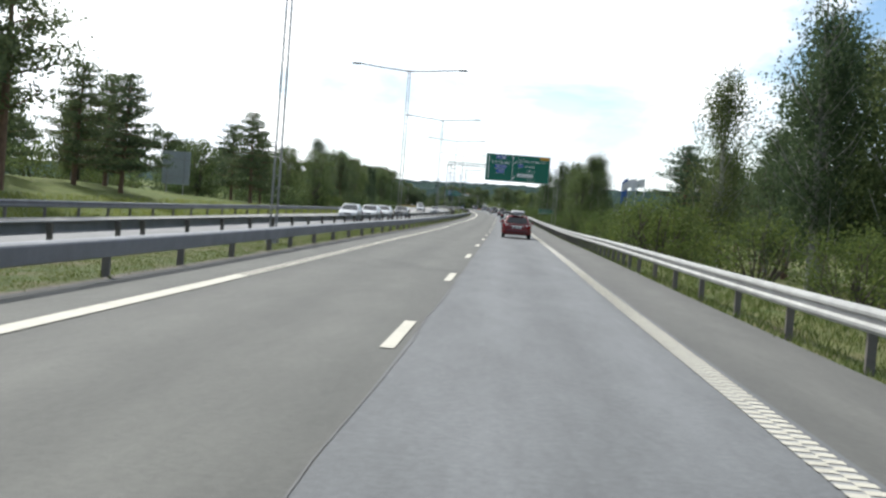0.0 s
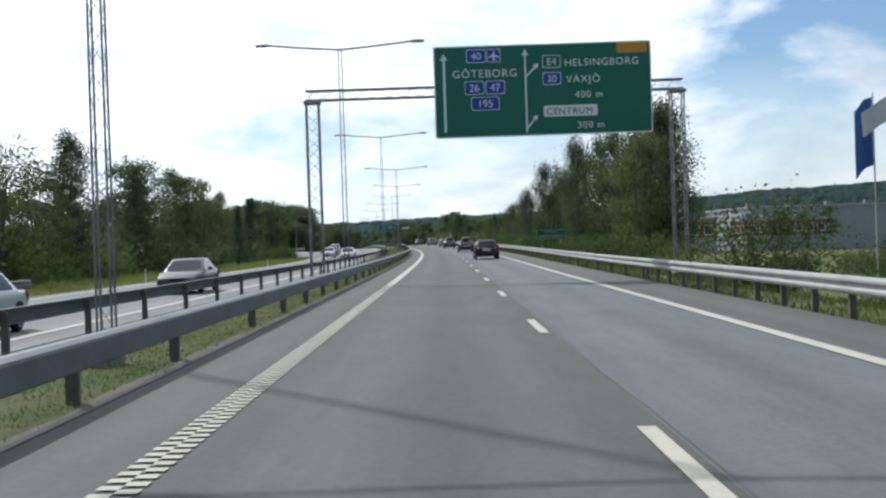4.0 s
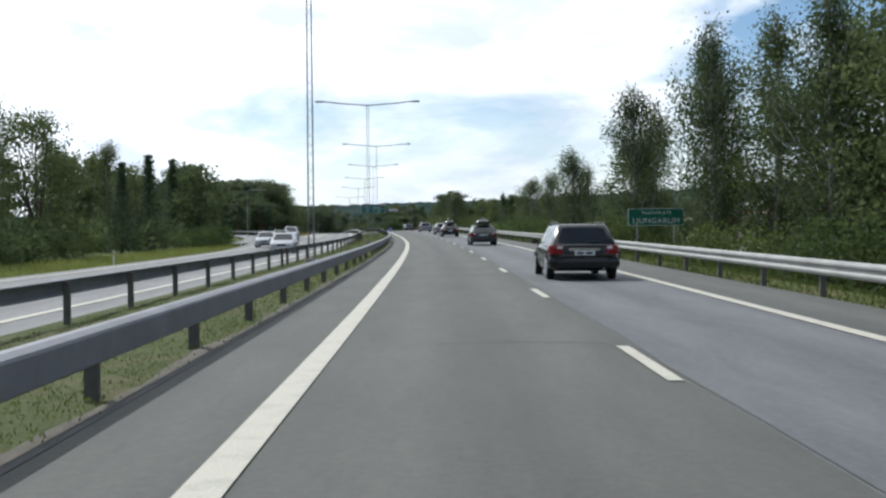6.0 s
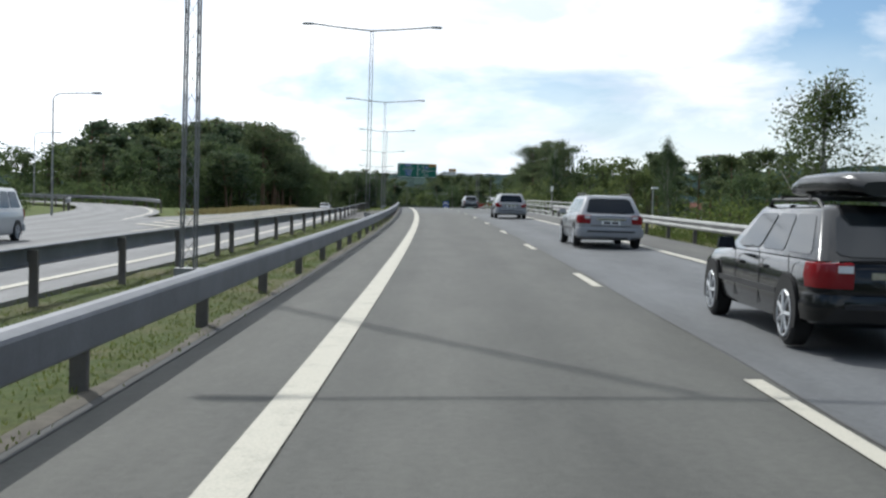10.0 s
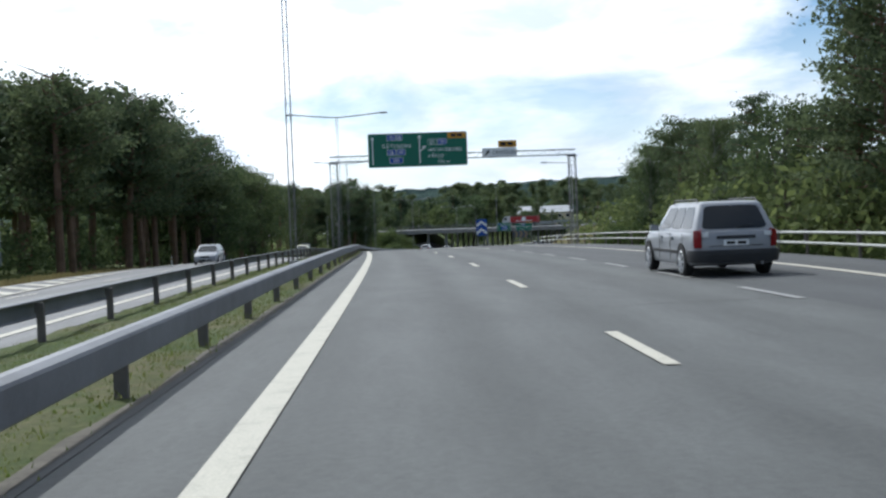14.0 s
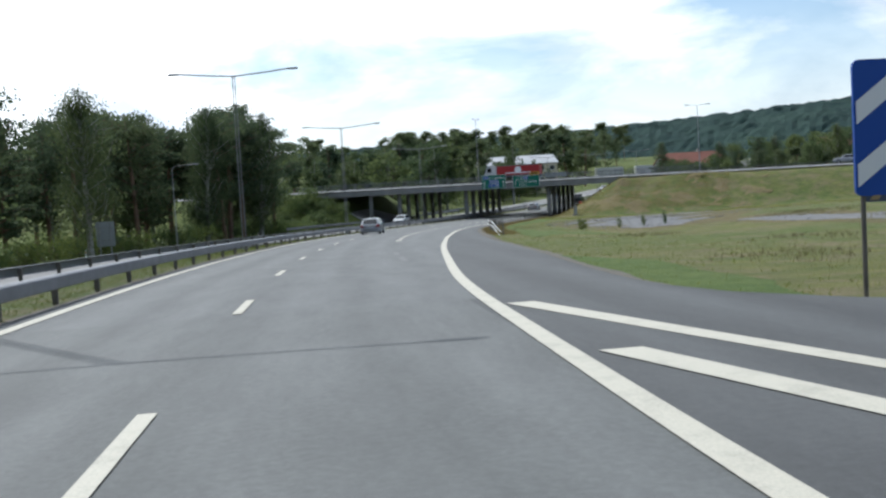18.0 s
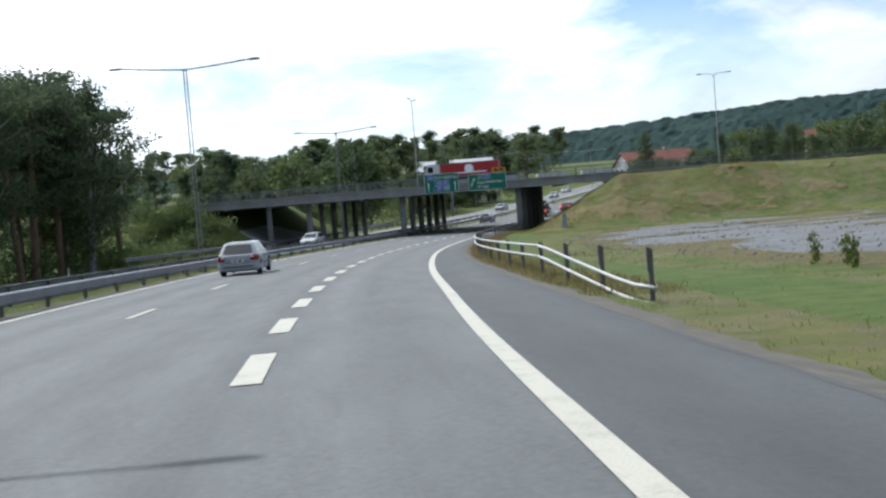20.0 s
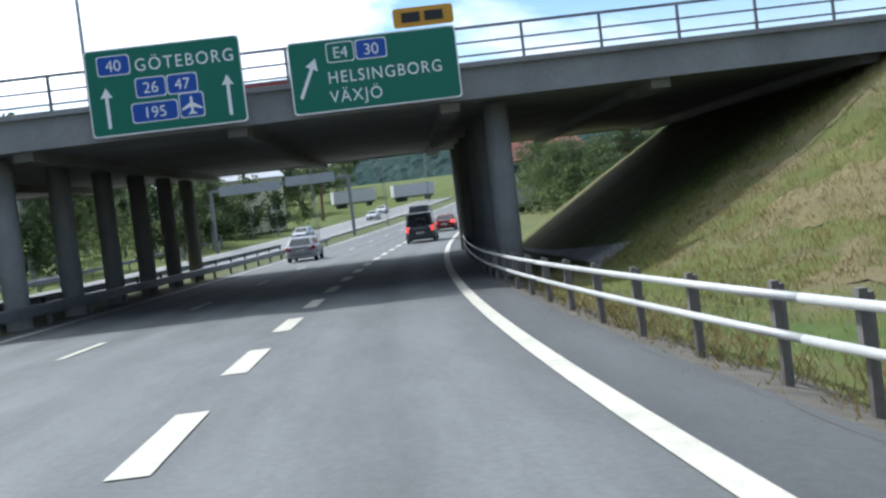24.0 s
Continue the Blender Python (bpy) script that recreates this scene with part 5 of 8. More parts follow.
def tree_proto(kind, seed, full=2):
    """A tree ten metres tall: tapered trunk with limbs, and a crown of loose clumps."""
    rng = np.random.default_rng(seed)
    g = Geo()
    H = 10.0
    tips = []
    if kind == "birch":
        x, y = rng.normal(size=2) * 0.25
        trunk = [(0, 0, -0.6), (x * 0.4, y * 0.4, 3), (x, y, 6.3), (x * 1.3, y * 1.2, 9.5)]
        for (a, b), r in zip(zip(trunk, trunk[1:]), (0.2, 0.13, 0.07)):
            g.tube(a, b, r, r * 0.66, 8, False)
        for i in range(62 if full else 26):
            z = 1.6 + 8.2 * rng.uniform() ** 0.85
            wid = 2.1 * math.sin(min(1, (10.4 - z) / 4.4) * math.pi / 2) * (0.5 + 0.5 * min(1, z / 4.5))
            t = rng.uniform(0, 2 * math.pi)
            r = wid * rng.uniform(0.35, 1.0)
            tip = (x * z / 8 + r * math.cos(t), y * z / 8 + r * math.sin(t), z + 0.2)
            base = (x * z / 8, y * z / 8, max(1.2, z - 0.9 - r * 0.5))
            limb(g, base, tip, 0.035, 0.01, rng)
            tips.append(tip)
            tips.append(tuple((np.array(tip) * 0.55 + np.array(base) * 0.45)))
        v, f = leaves(rng, tips, 0.31, DENS[full][0], DENS[full][1], 1.25, 0.6)
        mats = (M_BIRCH, L_BIRCH)
    elif kind == "broad":
        for k in range(3):
            t = k * 2.1 + rng.uniform()
            g.tube((0, 0, -0.6), (0.3 * math.cos(t), 0.3 * math.sin(t), 2.2), 0.17, 0.12, 7, False)
            g.tube((0.3 * math.cos(t), 0.3 * math.sin(t), 2.2), (1.1 * math.cos(t), 1.1 * math.sin(t), 7.6), 0.12, 0.04, 6, False)
        for i in range(70 if full else 30):
            z = 1.0 + 8.7 * rng.uniform() ** 0.8
            wid = 3.0 * math.sqrt(max(0.02, 1 - ((z - 4.8) / 5.4) ** 2))
            t = rng.uniform(0, 2 * math.pi)
            r = wid * math.sqrt(rng.uniform(0.15, 1))
            tips.append((r * math.cos(t), r * math.sin(t), z))
            if i % 3 == 0:
                limb(g, (0.3 * math.cos(t), 0.3 * math.sin(t), max(1.5, z - 2)), tips[-1], 0.05, 0.012, rng)
        v, f = leaves(rng, tips, 0.52, DENS[full][2], DENS[full][3], 0.8, 0.1)
        mats = (M_BARK, L_BROAD)
    elif kind == "pine":
        lean = rng.normal(size=2) * 0.35
        g.tube((0, 0, -0.6), (lean[0] * 0.5, lean[1] * 0.5, 5), 0.19, 0.14, 8, False)
        g.tube((lean[0] * 0.5, lean[1] * 0.5, 5), (lean[0], lean[1], 9.6), 0.14, 0.03, 8, False)
        for i in range(34 if full else 17):
            z = 3.0 + 6.8 * rng.uniform() ** 0.75
            wid = 2.5 * math.sqrt(max(0.03, 1 - ((z - 6.2) / 4.1) ** 2)) * rng.uniform(0.55, 1.1)
            t = rng.uniform(0, 2 * math.pi)
            tip = np.array((lean[0] * z / 10 + wid * math.cos(t), lean[1] * z / 10 + wid * math.sin(t), z + 0.25 * wid))
            base = np.array((lean[0] * z / 10, lean[1] * z / 10, z - 0.35))
            limb(g, base, tip, 0.05, 0.015, rng, 0.08)
            for k in (0.45, 0.72, 0.98):
                tips.append(tuple(base + (tip - base) * k + (0, 0, 0.12)))
        v, f = leaves(rng, tips, 0.42, DENS[full][4], DENS[full][5], 0.5, 0.0)
        mats = (M_BARK_PINE, L_PINE)
    elif kind == "wide_pine":
        lean = rng.normal(size=2) * 0.2
        g.tube((0, 0, -0.6), (lean[0], lean[1], 9.7), 0.2, 0.03, 8, False)
        z = 1.7
        while z < 9.5:
            for t in np.arange(5) * 1.257 + rng.uniform(0, 6.28):
                r = 3.0 * (1 - (z - 1.2) / 9.2) ** 0.75 * rng.uniform(0.45, 1.2) + 0.25
                zz = z + rng.uniform(-0.3, 0.3)
                base = np.array((lean[0] * zz / 10, lean[1] * zz / 10, zz))
                tip = base + (r * math.cos(t), r * math.sin(t), 0.12 * r)
                limb(g, base, tip, 0.05, 0.012, rng, 0.06)
                for k in np.arange(0.3, 1.01, 0.35 / max(0.5, r)):
                    tips.append(tuple(base + (tip - base) * k + (0, 0, 0.08)))
            z += 0.62
        v, f = leaves(rng, tips, 0.26, (10, 13, 36)[full], (0.24, 0.17, 0.1)[full], 0.45, 0.0)
        mats = (M_BARK_PINE, L_PINE)
    else:
        g.tube((0, 0, -0.5), (0, 0, 9.8), 0.17, 0.015, 7, False)
        for k in range(22):
            z = 0.8 + 9.0 * k / 22
            r = 2.1 * (1 - z / 10.2)
            for t in np.linspace(0, 2 * math.pi, 7, endpoint=False) + k * 0.7:
                for q in (0.4, 0.75, 1.0):
                    rr = r * q * rng.uniform(0.85, 1.1)
                    tips.append((rr * math.cos(t), rr * math.sin(t), z - 0.25 * rr))
        v, f = leaves(rng, tips, 0.17, (4, 6, 9)[full], (0.24, 0.17, 0.13)[full], 0.7, 0.3)
        mats = (M_BARK, L_PINE)
    top = v[:, 2].max()
    v *= (1, 1, H / top)
    return g.mesh("trunk", mats[0]), leaf_mesh("crown", v, f, mats[1])


TREES = {}
for kind, n in (("birch", 4), ("broad", 3), ("pine", 4), ("wide_pine", 3), ("spruce", 2)):
    TREES[kind] = [tree_proto(kind, 11 + i * 7 + len(kind)) for i in range(n)]
    TREES[kind + "_mid"] = [tree_proto(kind, 51 + i * 7 + len(kind), 1) for i in range(3)]
    TREES[kind + "_far"] = [tree_proto(kind, 91 + i * 7 + len(kind), 0) for i in range(2)]
LABELS = {"birch": "tall leafy birch with pale trunk and hanging twigs", "broad": "dense dark green broadleaf tree", "pine": "dark Scots pine with a ragged crown", "wide_pine": "dark pine with level branches almost to the ground", "spruce": "narrow dark green spruce"}
rnd = random.Random(21)


def tree(kind, s, o, top, wide=1.0, far=None, group="roadside trees", ground=None):
    base = float(ground_h(s, o)) if ground is None else ground
    h = max(2.0, top - base)
    m = stand(s, o, base - 0.05, rnd.uniform(0, 360))
    t = thing({"broad": "broadleaf", "wide_pine": "pine"}.get(kind, kind) + "_tree", LABELS[kind], "tree", m @ Matrix.Diagonal((h / 10 * wide, h / 10 * wide, h / 10, 1)), group)
    trunk, crown = rnd.choice(TREES[kind + ("" if far is None else "_far" if far else "_mid")])
    part("trunk", trunk, None, t)
    part("crown", crown, None, t)
    return t


# right of the road, from the start to the slip lane
for kind, s, o, h, w in (
        ("birch", 57, 24.5, 15, 1.0), ("birch", 66, 22.5, 15.5, 0.95), ("birch", 61, 27.5, 14, 1.0), ("birch", 75, 21.5, 9, 0.8), ("broad", 60, 26, 11, 1.1), ("birch", 70, 23, 13, 1.0),
        ("birch", 85.6, 20.3, 14.2, 0.85), ("wide_pine", 80, 24, 9, 1.2), ("wide_pine", 92, 25, 8.5, 1.1), ("broad", 99, 27, 7, 1.2), ("wide_pine", 106, 20.6, 9.2, 1.15), ("wide_pine", 124, 24, 9.6, 1.1), ("wide_pine", 119, 27, 9.8, 1.2), ("pine", 131, 27.5, 10.2, 1.1), ("wide_pine", 147, 34, 9.6, 1.15), ("pine", 152, 37, 8, 1.1),
        ("broad", 187, 17, 9.5, 0.9), ("birch", 189.5, 19.2, 12.3, 0.95), ("birch", 194, 20.5, 12.8, 1.0), ("broad", 199, 19, 11, 0.9), ("birch", 203, 17.5, 11.5, 0.9),
        ("birch", 209, 17.0, 11.5, 0.8), ("birch", 213.5, 15.4, 11.8, 0.8), ("birch", 218, 16.4, 11.6, 0.8), ("broad", 214, 19, 8.5, 0.9), ("birch", 225, 13.6, 9.9, 0.95), ("birch", 229, 15.5, 9.3, 0.95), ("birch", 240, 17, 8.5, 0.85), ("broad", 250, 19, 8.6, 0.9), ("birch", 262, 15.2, 8.6, 1.1),
        ("broad", 205, 20.5, 10.6, 0.9), ("birch", 212, 21.5, 12.0, 0.9), ("birch", 60.5, 20.6, 14.6, 0.9), ("broad", 66, 27, 12.5, 1.0), ("birch", 72, 26.5, 14.5, 1.0), ("birch", 283.6, 20.5, 8.0, 1.0), ("birch", 305, 20.2, 8.4, 0.9), ("birch", 329.6, 21.3, 8.4, 1.2), ("birch", 374, 23.6, 7.4, 0.6), ("broad", 352, 24, 4.0, 0.9),
        ("birch", 398, 16.2, 6.8, 0.75), ("birch", 401.2, 16.6, 7.4, 0.75), ("wide_pine", 406, 18.2, 8.2, 1.0), ("pine", 411, 18.8, 9.0, 1.1), ("wide_pine", 417, 18.2, 9.2, 1.1), ("pine", 422, 17.4, 8.9, 1.0),
        ("wide_pine", 428, 18.6, 8.8, 1.1), ("broad", 434, 18.0, 6.4, 0.9), ("wide_pine", 440, 19, 7.2, 1.1), ("birch", 446, 18.8, 6.6, 0.9), ("pine", 451.4, 20.4, 7.2, 1.1), ("wide_pine", 458, 21, 7.0, 1.1), ("birch", 464, 19.6, 6.0, 0.9),
        ("broad", 470, 21.5, 7.6, 0.9), ("pine", 477, 24.5, 8.2, 1.1), ("pine", 464, 21.5, 8.8, 1.0), ("pine", 482, 24, 8.0, 1.0), ("birch", 488, 25, 7.4, 0.9), ("pine", 468, 26, 9, 1.1), ("pine", 480, 29, 9.2, 1.1), ("broad", 491, 30, 8.4, 1.0)):
    tree(kind, s, o, h, w)
for i in range(26):
    tree(rnd.choice(("broad", "birch", "pine")), 255 + 130 * rnd.random(), 26 + 40 * rnd.random(), 1.5 + 4.0 * rnd.random(), 1.1, True)
for i in range(30):
    tree(rnd.choice(("pine", "pine", "broad", "birch")), 400 + 80 * rnd.random(), 24 + 26 * rnd.random(), 6.5 + 2.5 * rnd.random(), 1.05, True)
for i in range(22):
    tree(rnd.choice(("broad", "birch", "pine")), 70 + 180 * rnd.random(), 60 + 60 * rnd.random(), 3 + 3 * rnd.random(), 1.2, True)
# left of the road
for kind, s, o, h, w in (
        ("pine", 52, -23, 14.5, 1.1), ("pine", 57, -26, 15, 1.1), ("pine", 62, -23.5, 13.5, 1.1), ("broad", 66, -28, 11, 1.0), ("wide_pine", 82, -27, 10, 1.2), ("wide_pine", 75, -30, 10.4, 1.2), ("wide_pine", 85, -24.5, 9.6, 1.2), ("wide_pine", 90, -27.5, 10, 1.1), ("birch", 78, -31, 9, 0.9), ("broad", 96, -32, 8.5, 1.0),
        ("birch", 109, -34, 9.2, 0.8), ("wide_pine", 131.5, -24.9, 10.6, 1.15), ("wide_pine", 137, -28.5, 9.4, 1.1), ("wide_pine", 142, -26, 9.0, 1.0), ("broad", 150, -24.5, 8.2, 0.9), ("broad", 158, -26, 7.4, 0.9), ("broad", 166, -23, 8.6, 0.95),
        ("broad", 175, -24, 7.2, 0.9), ("wide_pine", 183, -25, 8.6, 1.0), ("birch", 192, -27, 11.8, 0.95), ("wide_pine", 200, -24, 9.0, 1.0), ("broad", 208, -26, 10.4, 1.0), ("birch", 216, -28, 9.5, 0.9), ("pine", 224, -26, 9.6, 1.0),
        ("birch", 234, -28.5, 11.6, 1.0), ("broad", 240, -26.5, 10.4, 0.95), ("birch", 247, -27.5, 9.5, 1.0), ("spruce", 257, -24.4, 7.4, 1.0), ("birch", 270.9, -29, 10.4, 0.95), ("broad", 275, -27, 8.4, 0.9), ("spruce", 267.8, -24.3, 8.7, 1.0)):
    tree(kind, s, o, h, w)
for i in range(46):
    s = 60 + 290 * rnd.random()
    tree(rnd.choice(("pine", "broad", "pine", "birch")), s, -32 - 34 * rnd.random(), float(np.interp(s, [60, 130, 200, 350], [8, 7.5, 8.5, 10.5])) + 2.0 * rnd.random() - 0.8, 1.05, s > 190)
for i in range(22):
    s = 292 + 72 * rnd.random()
    tree(rnd.choice(("pine", "broad", "spruce", "pine")), s, np.interp(s, [290, 330, 365], [-22, -29, -38]) - 16 * rnd.random(), 8.0 + 3.0 * rnd.random(), 1.0, False)
# pine grove inside the joining ramp and on towards the bridge
for i in range(74):
    s = 416 + 150 * rnd.random()
    o = np.interp(s, [416, 440, 470, 566], [-33, -25, -22, -21.5]) - 30 * rnd.random() ** 1.4
    tree(rnd.choice(("pine", "pine", "pine", "broad")), s, o, np.interp(s, [416, 440, 455, 470, 485, 500, 526, 540, 566], [6.4, 7.8, 10.6, 14.2, 16.2, 16.8, 16.2, 13.6, 14.4]) + 1.8 * rnd.random() - 0.9, 1.15, None if o > -26 and s > 470 else o < -31, "pine grove")
for s in np.arange(496, 568, 5.5):
    tree(rnd.choice(("pine", "pine", "broad")), s, -20.5 - 3.5 * rnd.random(), np.interp(s, [496, 526, 540, 566], [16.2, 16.4, 13.4, 14.6]) + 1.6 * rnd.random() - 0.8, 1.15, None, "pine grove")
for i in range(38):
    s = 566 + 92 * rnd.random()
    o = -20.5 - 24 * rnd.random() ** 1.3
    tree(rnd.choice(("pine", "pine", "wide_pine", "birch")), s, o, np.interp(s, [566, 660], [13.0, 15.5]) + 3.0 * rnd.random() - 1.5, 1.0, None if o > -30 else o < -34, "trees before the bridge")
tree("pine", 648, -24, 17.5, 1.1, group="trees before the bridge")
tree("wide_pine", 655, -27, 18.4, 0.9, group="trees before the bridge")
tree("pine", 640, -23, 16.0, 1.1, group="trees before the bridge")
for i in range(20):
    s = 470 + 180 * rnd.random()
    tree(rnd.choice(("pine", "broad")), s, -55 - 30 * rnd.random(), 13 + 3 * rnd.random(), 1.2, True, "pine grove")
# behind the crossing road
for i in range(70):
    s = 735 + 200 * rnd.random()
    o = -26 - 110 * rnd.random()
    tree(rnd.choice(("pine", "broad", "birch")), s, o, 12 + 7 * rnd.random(), 1.1, True, "trees behind the bridge")
for i in range(60):
    s = 760 + 160 * rnd.random()
    o = 38 + 95 * rnd.random()
    tree(rnd.choice(("birch", "broad", "broad")), s, o, 10.0 + 4 * rnd.random(), 1.0, True, "trees behind the bridge")
for i in range(26):
    tree(rnd.choice(("broad", "pine", "birch")), 735 + 40 * rnd.random(), 30 + 62 * rnd.random() ** 1.3, 7.2 + 3.4 * rnd.random(), 1.1, True, "trees behind the bridge")
for o in (40, 44, 48, 53, 57, 62, 66, 71, 76, 82, 89, 95, 102, 110, 118, 126):
    tree(rnd.choice(("birch", "pine", "broad")), 714 + 5 * rnd.random(), o, OVER_H + (3.6 if o < 55 else 5.0) + (1.6 if o < 55 else 4.0) * rnd.random(), 1.0, False, "trees behind the bridge", ground=OVER_H - 1.5)
for kind, o, h in (("wide_pine", 24, 12.0), ("birch", 35.5, 11.6), ("broad", 38, 11.2), ("wide_pine", 43, 11.8), ("birch", 46, 12.4)):
    tree(kind, 740, o, h, 0.8, None, "trees behind the bridge")
for s, o, h in ((776, 22.0, 7.6), (770, 24.0, 7.0), (779, 19.4, 7.4), (783, 24.6, 7.8), (790, 21.6, 8.2), (786, 17.4, 8.4), (791, 18.9, 8.8)):
    tree("broad", s, o, h, 0.9, False, "trees behind the bridge")


def bush_proto(seed, full=True, fine=False):
    rng = np.random.default_rng(seed)
    g = Geo()
    tips = []
    for i in range(62 if fine else 30):
        t, z = rng.uniform(0, 2 * math.pi), rng.uniform(0.12, 1.0)
        r = 0.85 * math.sqrt(max(0.05, 1 - (z - 0.25) ** 2 / 0.75)) * math.sqrt(rng.uniform(0.1, 1))
        tips.append((r * math.cos(t), r * math.sin(t), z * 0.92))
        if i % 3 == 0:
            limb(g, (0.1 * math.cos(t), 0.1 * math.sin(t), -0.1), tips[-1], 0.02, 0.006, rng)
    v, f = leaves(rng, tips, 0.13 if fine else 0.15, 46, 0.025 if fine else 0.04, 0.9)
    return g.mesh("stem", M_BARK), leaf_mesh("foliage", v, f, L_BUSH)


BUSHES = [bush_proto(300 + i) for i in range(4)]
TALL_BUSHES = [bush_proto(320 + i, True, True) for i in range(3)]


def bush(s, o, h, w=1.2, sunk=0.0):
    m = stand(s, o, float(ground_h(s, o)) - 0.1 - sunk, rnd.uniform(0, 360))
    t = thing("bush", "leafy green roadside bush", "bush", m @ Matrix.Diagonal((h * w, h * w, h, 1)), "roadside bushes")
    stems, fol = rnd.choice(TALL_BUSHES if h > 2.6 else BUSHES)
    part("stem", stems, None, t)
    part("foliage", fol, None, t)


for i in range(40):
    s = 18 + 135 * (i + 0.7 * rnd.random()) / 40
    bush(s, np.interp(s, [18, 45, 62, 150], [20.5, 17.5, 12.8, 12.4]) + 5.0 * rnd.random(), np.interp(s, [18, 60, 150], [1.8, 2.7, 2.6]) * rnd.choice((0.45, 0.6, 0.85, 1.0, 1.3)), rnd.uniform(0.75, 1.15))
for i in range(58):
    s = 155 + 130 * rnd.random()
    o = 11.8 + 7 * rnd.random()
    tall = (1.3 if (o - 1.1) / (s - 129) < 0.3 or s > 215 else 0.4) + 1.3 * rnd.random()
    bush(s, o, min(tall, 0.9) if s > 208 and o > 1.26 + 0.315 * (s - 184.5) else tall)
for i in range(34):
    s = 285 + 90 * rnd.random()
    bush(s, 14 + 12 * rnd.random(), 2.0 + 2.2 * rnd.random())
for i in range(20):
    s = 395 + 85 * rnd.random()
    bush(s, np.interp(s, [395, 440, 480], [14.3, 16.0, 18.6]) + 2.5 * rnd.random(), 0.7 + 1.1 * rnd.random())
for i in range(44):
    s = 60 + 300 * rnd.random()
    bush(s, np.interp(s, [60, 130, 165, 290, 330, 360], [-34, -30, -21, -20.5, -25, -31]) - 6 * rnd.random(), 1.0 + 1.4 * rnd.random())
for i in range(34):
    s = 556 + 112 * rnd.random()
    bush(s, -19.5 - 6 * rnd.random(), 1.0 + 1.6 * rnd.random())
for i in range(26):
    o = -18.5 - 10 * rnd.random()
    bush(672 + 7 * rnd.random(), o, 0.9 + 0.9 * rnd.random())



def undergrowth(name, n, place, h0, h1, seed, label):
    """Low scrub between the trunks, one loose mass of leaves."""
    rng = np.random.default_rng(seed)
    s = place[0] + (place[1] - place[0]) * rng.uniform(0, 1, n)
    o = np.interp(s, place[2], place[3]) + place[4] * rng.uniform(0, 1, n)
    h = rng.uniform(h0, h1, n)
    c = at(s, o, ground_h(s, o))
    tips = np.concatenate([c + np.stack([rng.normal(size=n) * h * 0.45, rng.normal(size=n) * h * 0.45, h * k], 1) for k in (0.15, 0.35, 0.55, 0.75, 0.92)])
    v, f = leaves(rng, tips, 0.55, 34, 0.2, 0.7)
    return tagged(new(name, leaf_mesh(name, v, f, L_BROAD)), label, "scrub", kind="stuff")


undergrowth("grove_undergrowth", 150, (412, 568, [412, 440, 470, 566], [-35, -27, -24, -23], -16), 1.6, 4.0, 71, "dark scrub under the pines")
undergrowth("wood_undergrowth", 150, (60, 362, [60, 130, 170, 290, 330, 360], [-35, -31, -28, -28, -34, -43], -12), 2.0, 4.0, 72, "dark scrub at the edge of the wood")
undergrowth("bank_undergrowth", 280, (730, 860, [730, 860], [-28, -26], -62), 2.5, 7.0, 73, "dark scrub beyond the bridge")
undergrowth("verge_undergrowth", 240, (728, 800, [728, 800], [30, 24], 110), 2.5, 6.5, 74, "green scrub beyond the bridge")
undergrowth("island_undergrowth", 46, (766, 800, [766, 800], [18, 17], 14), 2.5, 6.0, 76, "green scrub on the far island")
undergrowth("copse_undergrowth", 60, (564, 664, [564, 664], [-22, -22], -24), 0.7, 2.0, 77, "dark scrub under the trees before the bridge")
undergrowth("edge_undergrowth", 130, (138, 300, [138, 300], [-22.5, -22.5], -9), 1.2, 3.0, 78, "scrub and young growth before the wood")
undergrowth("slip_undergrowth", 190, (394, 490, [394, 440, 490], [15.4, 17.0, 21.0], 6), 1.5, 4.2, 79, "dark scrub under the trees beside the slip lane")
undergrowth("slope_undergrowth", 60, (664, 680, [664, 680], [-20, -20], -26), 0.8, 2.2, 75, "leafy scrub on the bank beside the bridge")

for bs, bo, bh in ((84, 15.0, 3.4), (87, 17.2, 3.8), (90.5, 14.6, 3.3), (94, 16.6, 3.9), (98, 15.2, 3.2), (102, 17.5, 3.6), (107, 16.0, 3.0), (80, 16.8, 3.0), (76, 15.5, 2.4), (112, 17.0, 2.6)):
    bush(bs, bo, bh, 0.95)
for i in range(9):
    bush(164 + 2.0 * i, 24.5 + 5.5 * rnd.random(), 1.3 + 0.8 * rnd.random())

# stones on the bare stretch of the median
rng = np.random.default_rng(44)
g = Geo()
for i in range(5200):
    s, o, r = 337 + 32 * rng.uniform(), -1.35 - 3.6 * rng.uniform() ** 1.3, 0.008 + 0.035 * rng.uniform() ** 4
    x, y, z = at(s, o, float(np.interp(o, [-6, -1.3], [-0.36, 0.03])) + 0.01)
    k = rng.uniform(0.6, 1.2, 6) * r
    low = [(x + k[0], y, z), (x, y + k[1], z), (x - k[2], y, z), (x, y - k[3], z)]
    top = [(x + k[0] * 0.7, y + k[4] * 0.2, z + k[5] * 0.5), (x, y + k[1] * 0.6, z + k[4] * 0.55), (x - k[2] * 0.7, y, z + k[3] * 0.5), (x, y - k[3] * 0.7, z + k[5] * 0.45)]
    g.add(low + top, [(0, 1, 5, 4), (1, 2, 6, 5), (2, 3, 7, 6), (3, 0, 4, 7), (4, 5, 6, 7)])
tagged(new("median_stones", g.mesh("median_stones", M_STONE)), "loose grey stones on bare soil", "gravel", kind="stuff")

# ---- long grass on verges ----


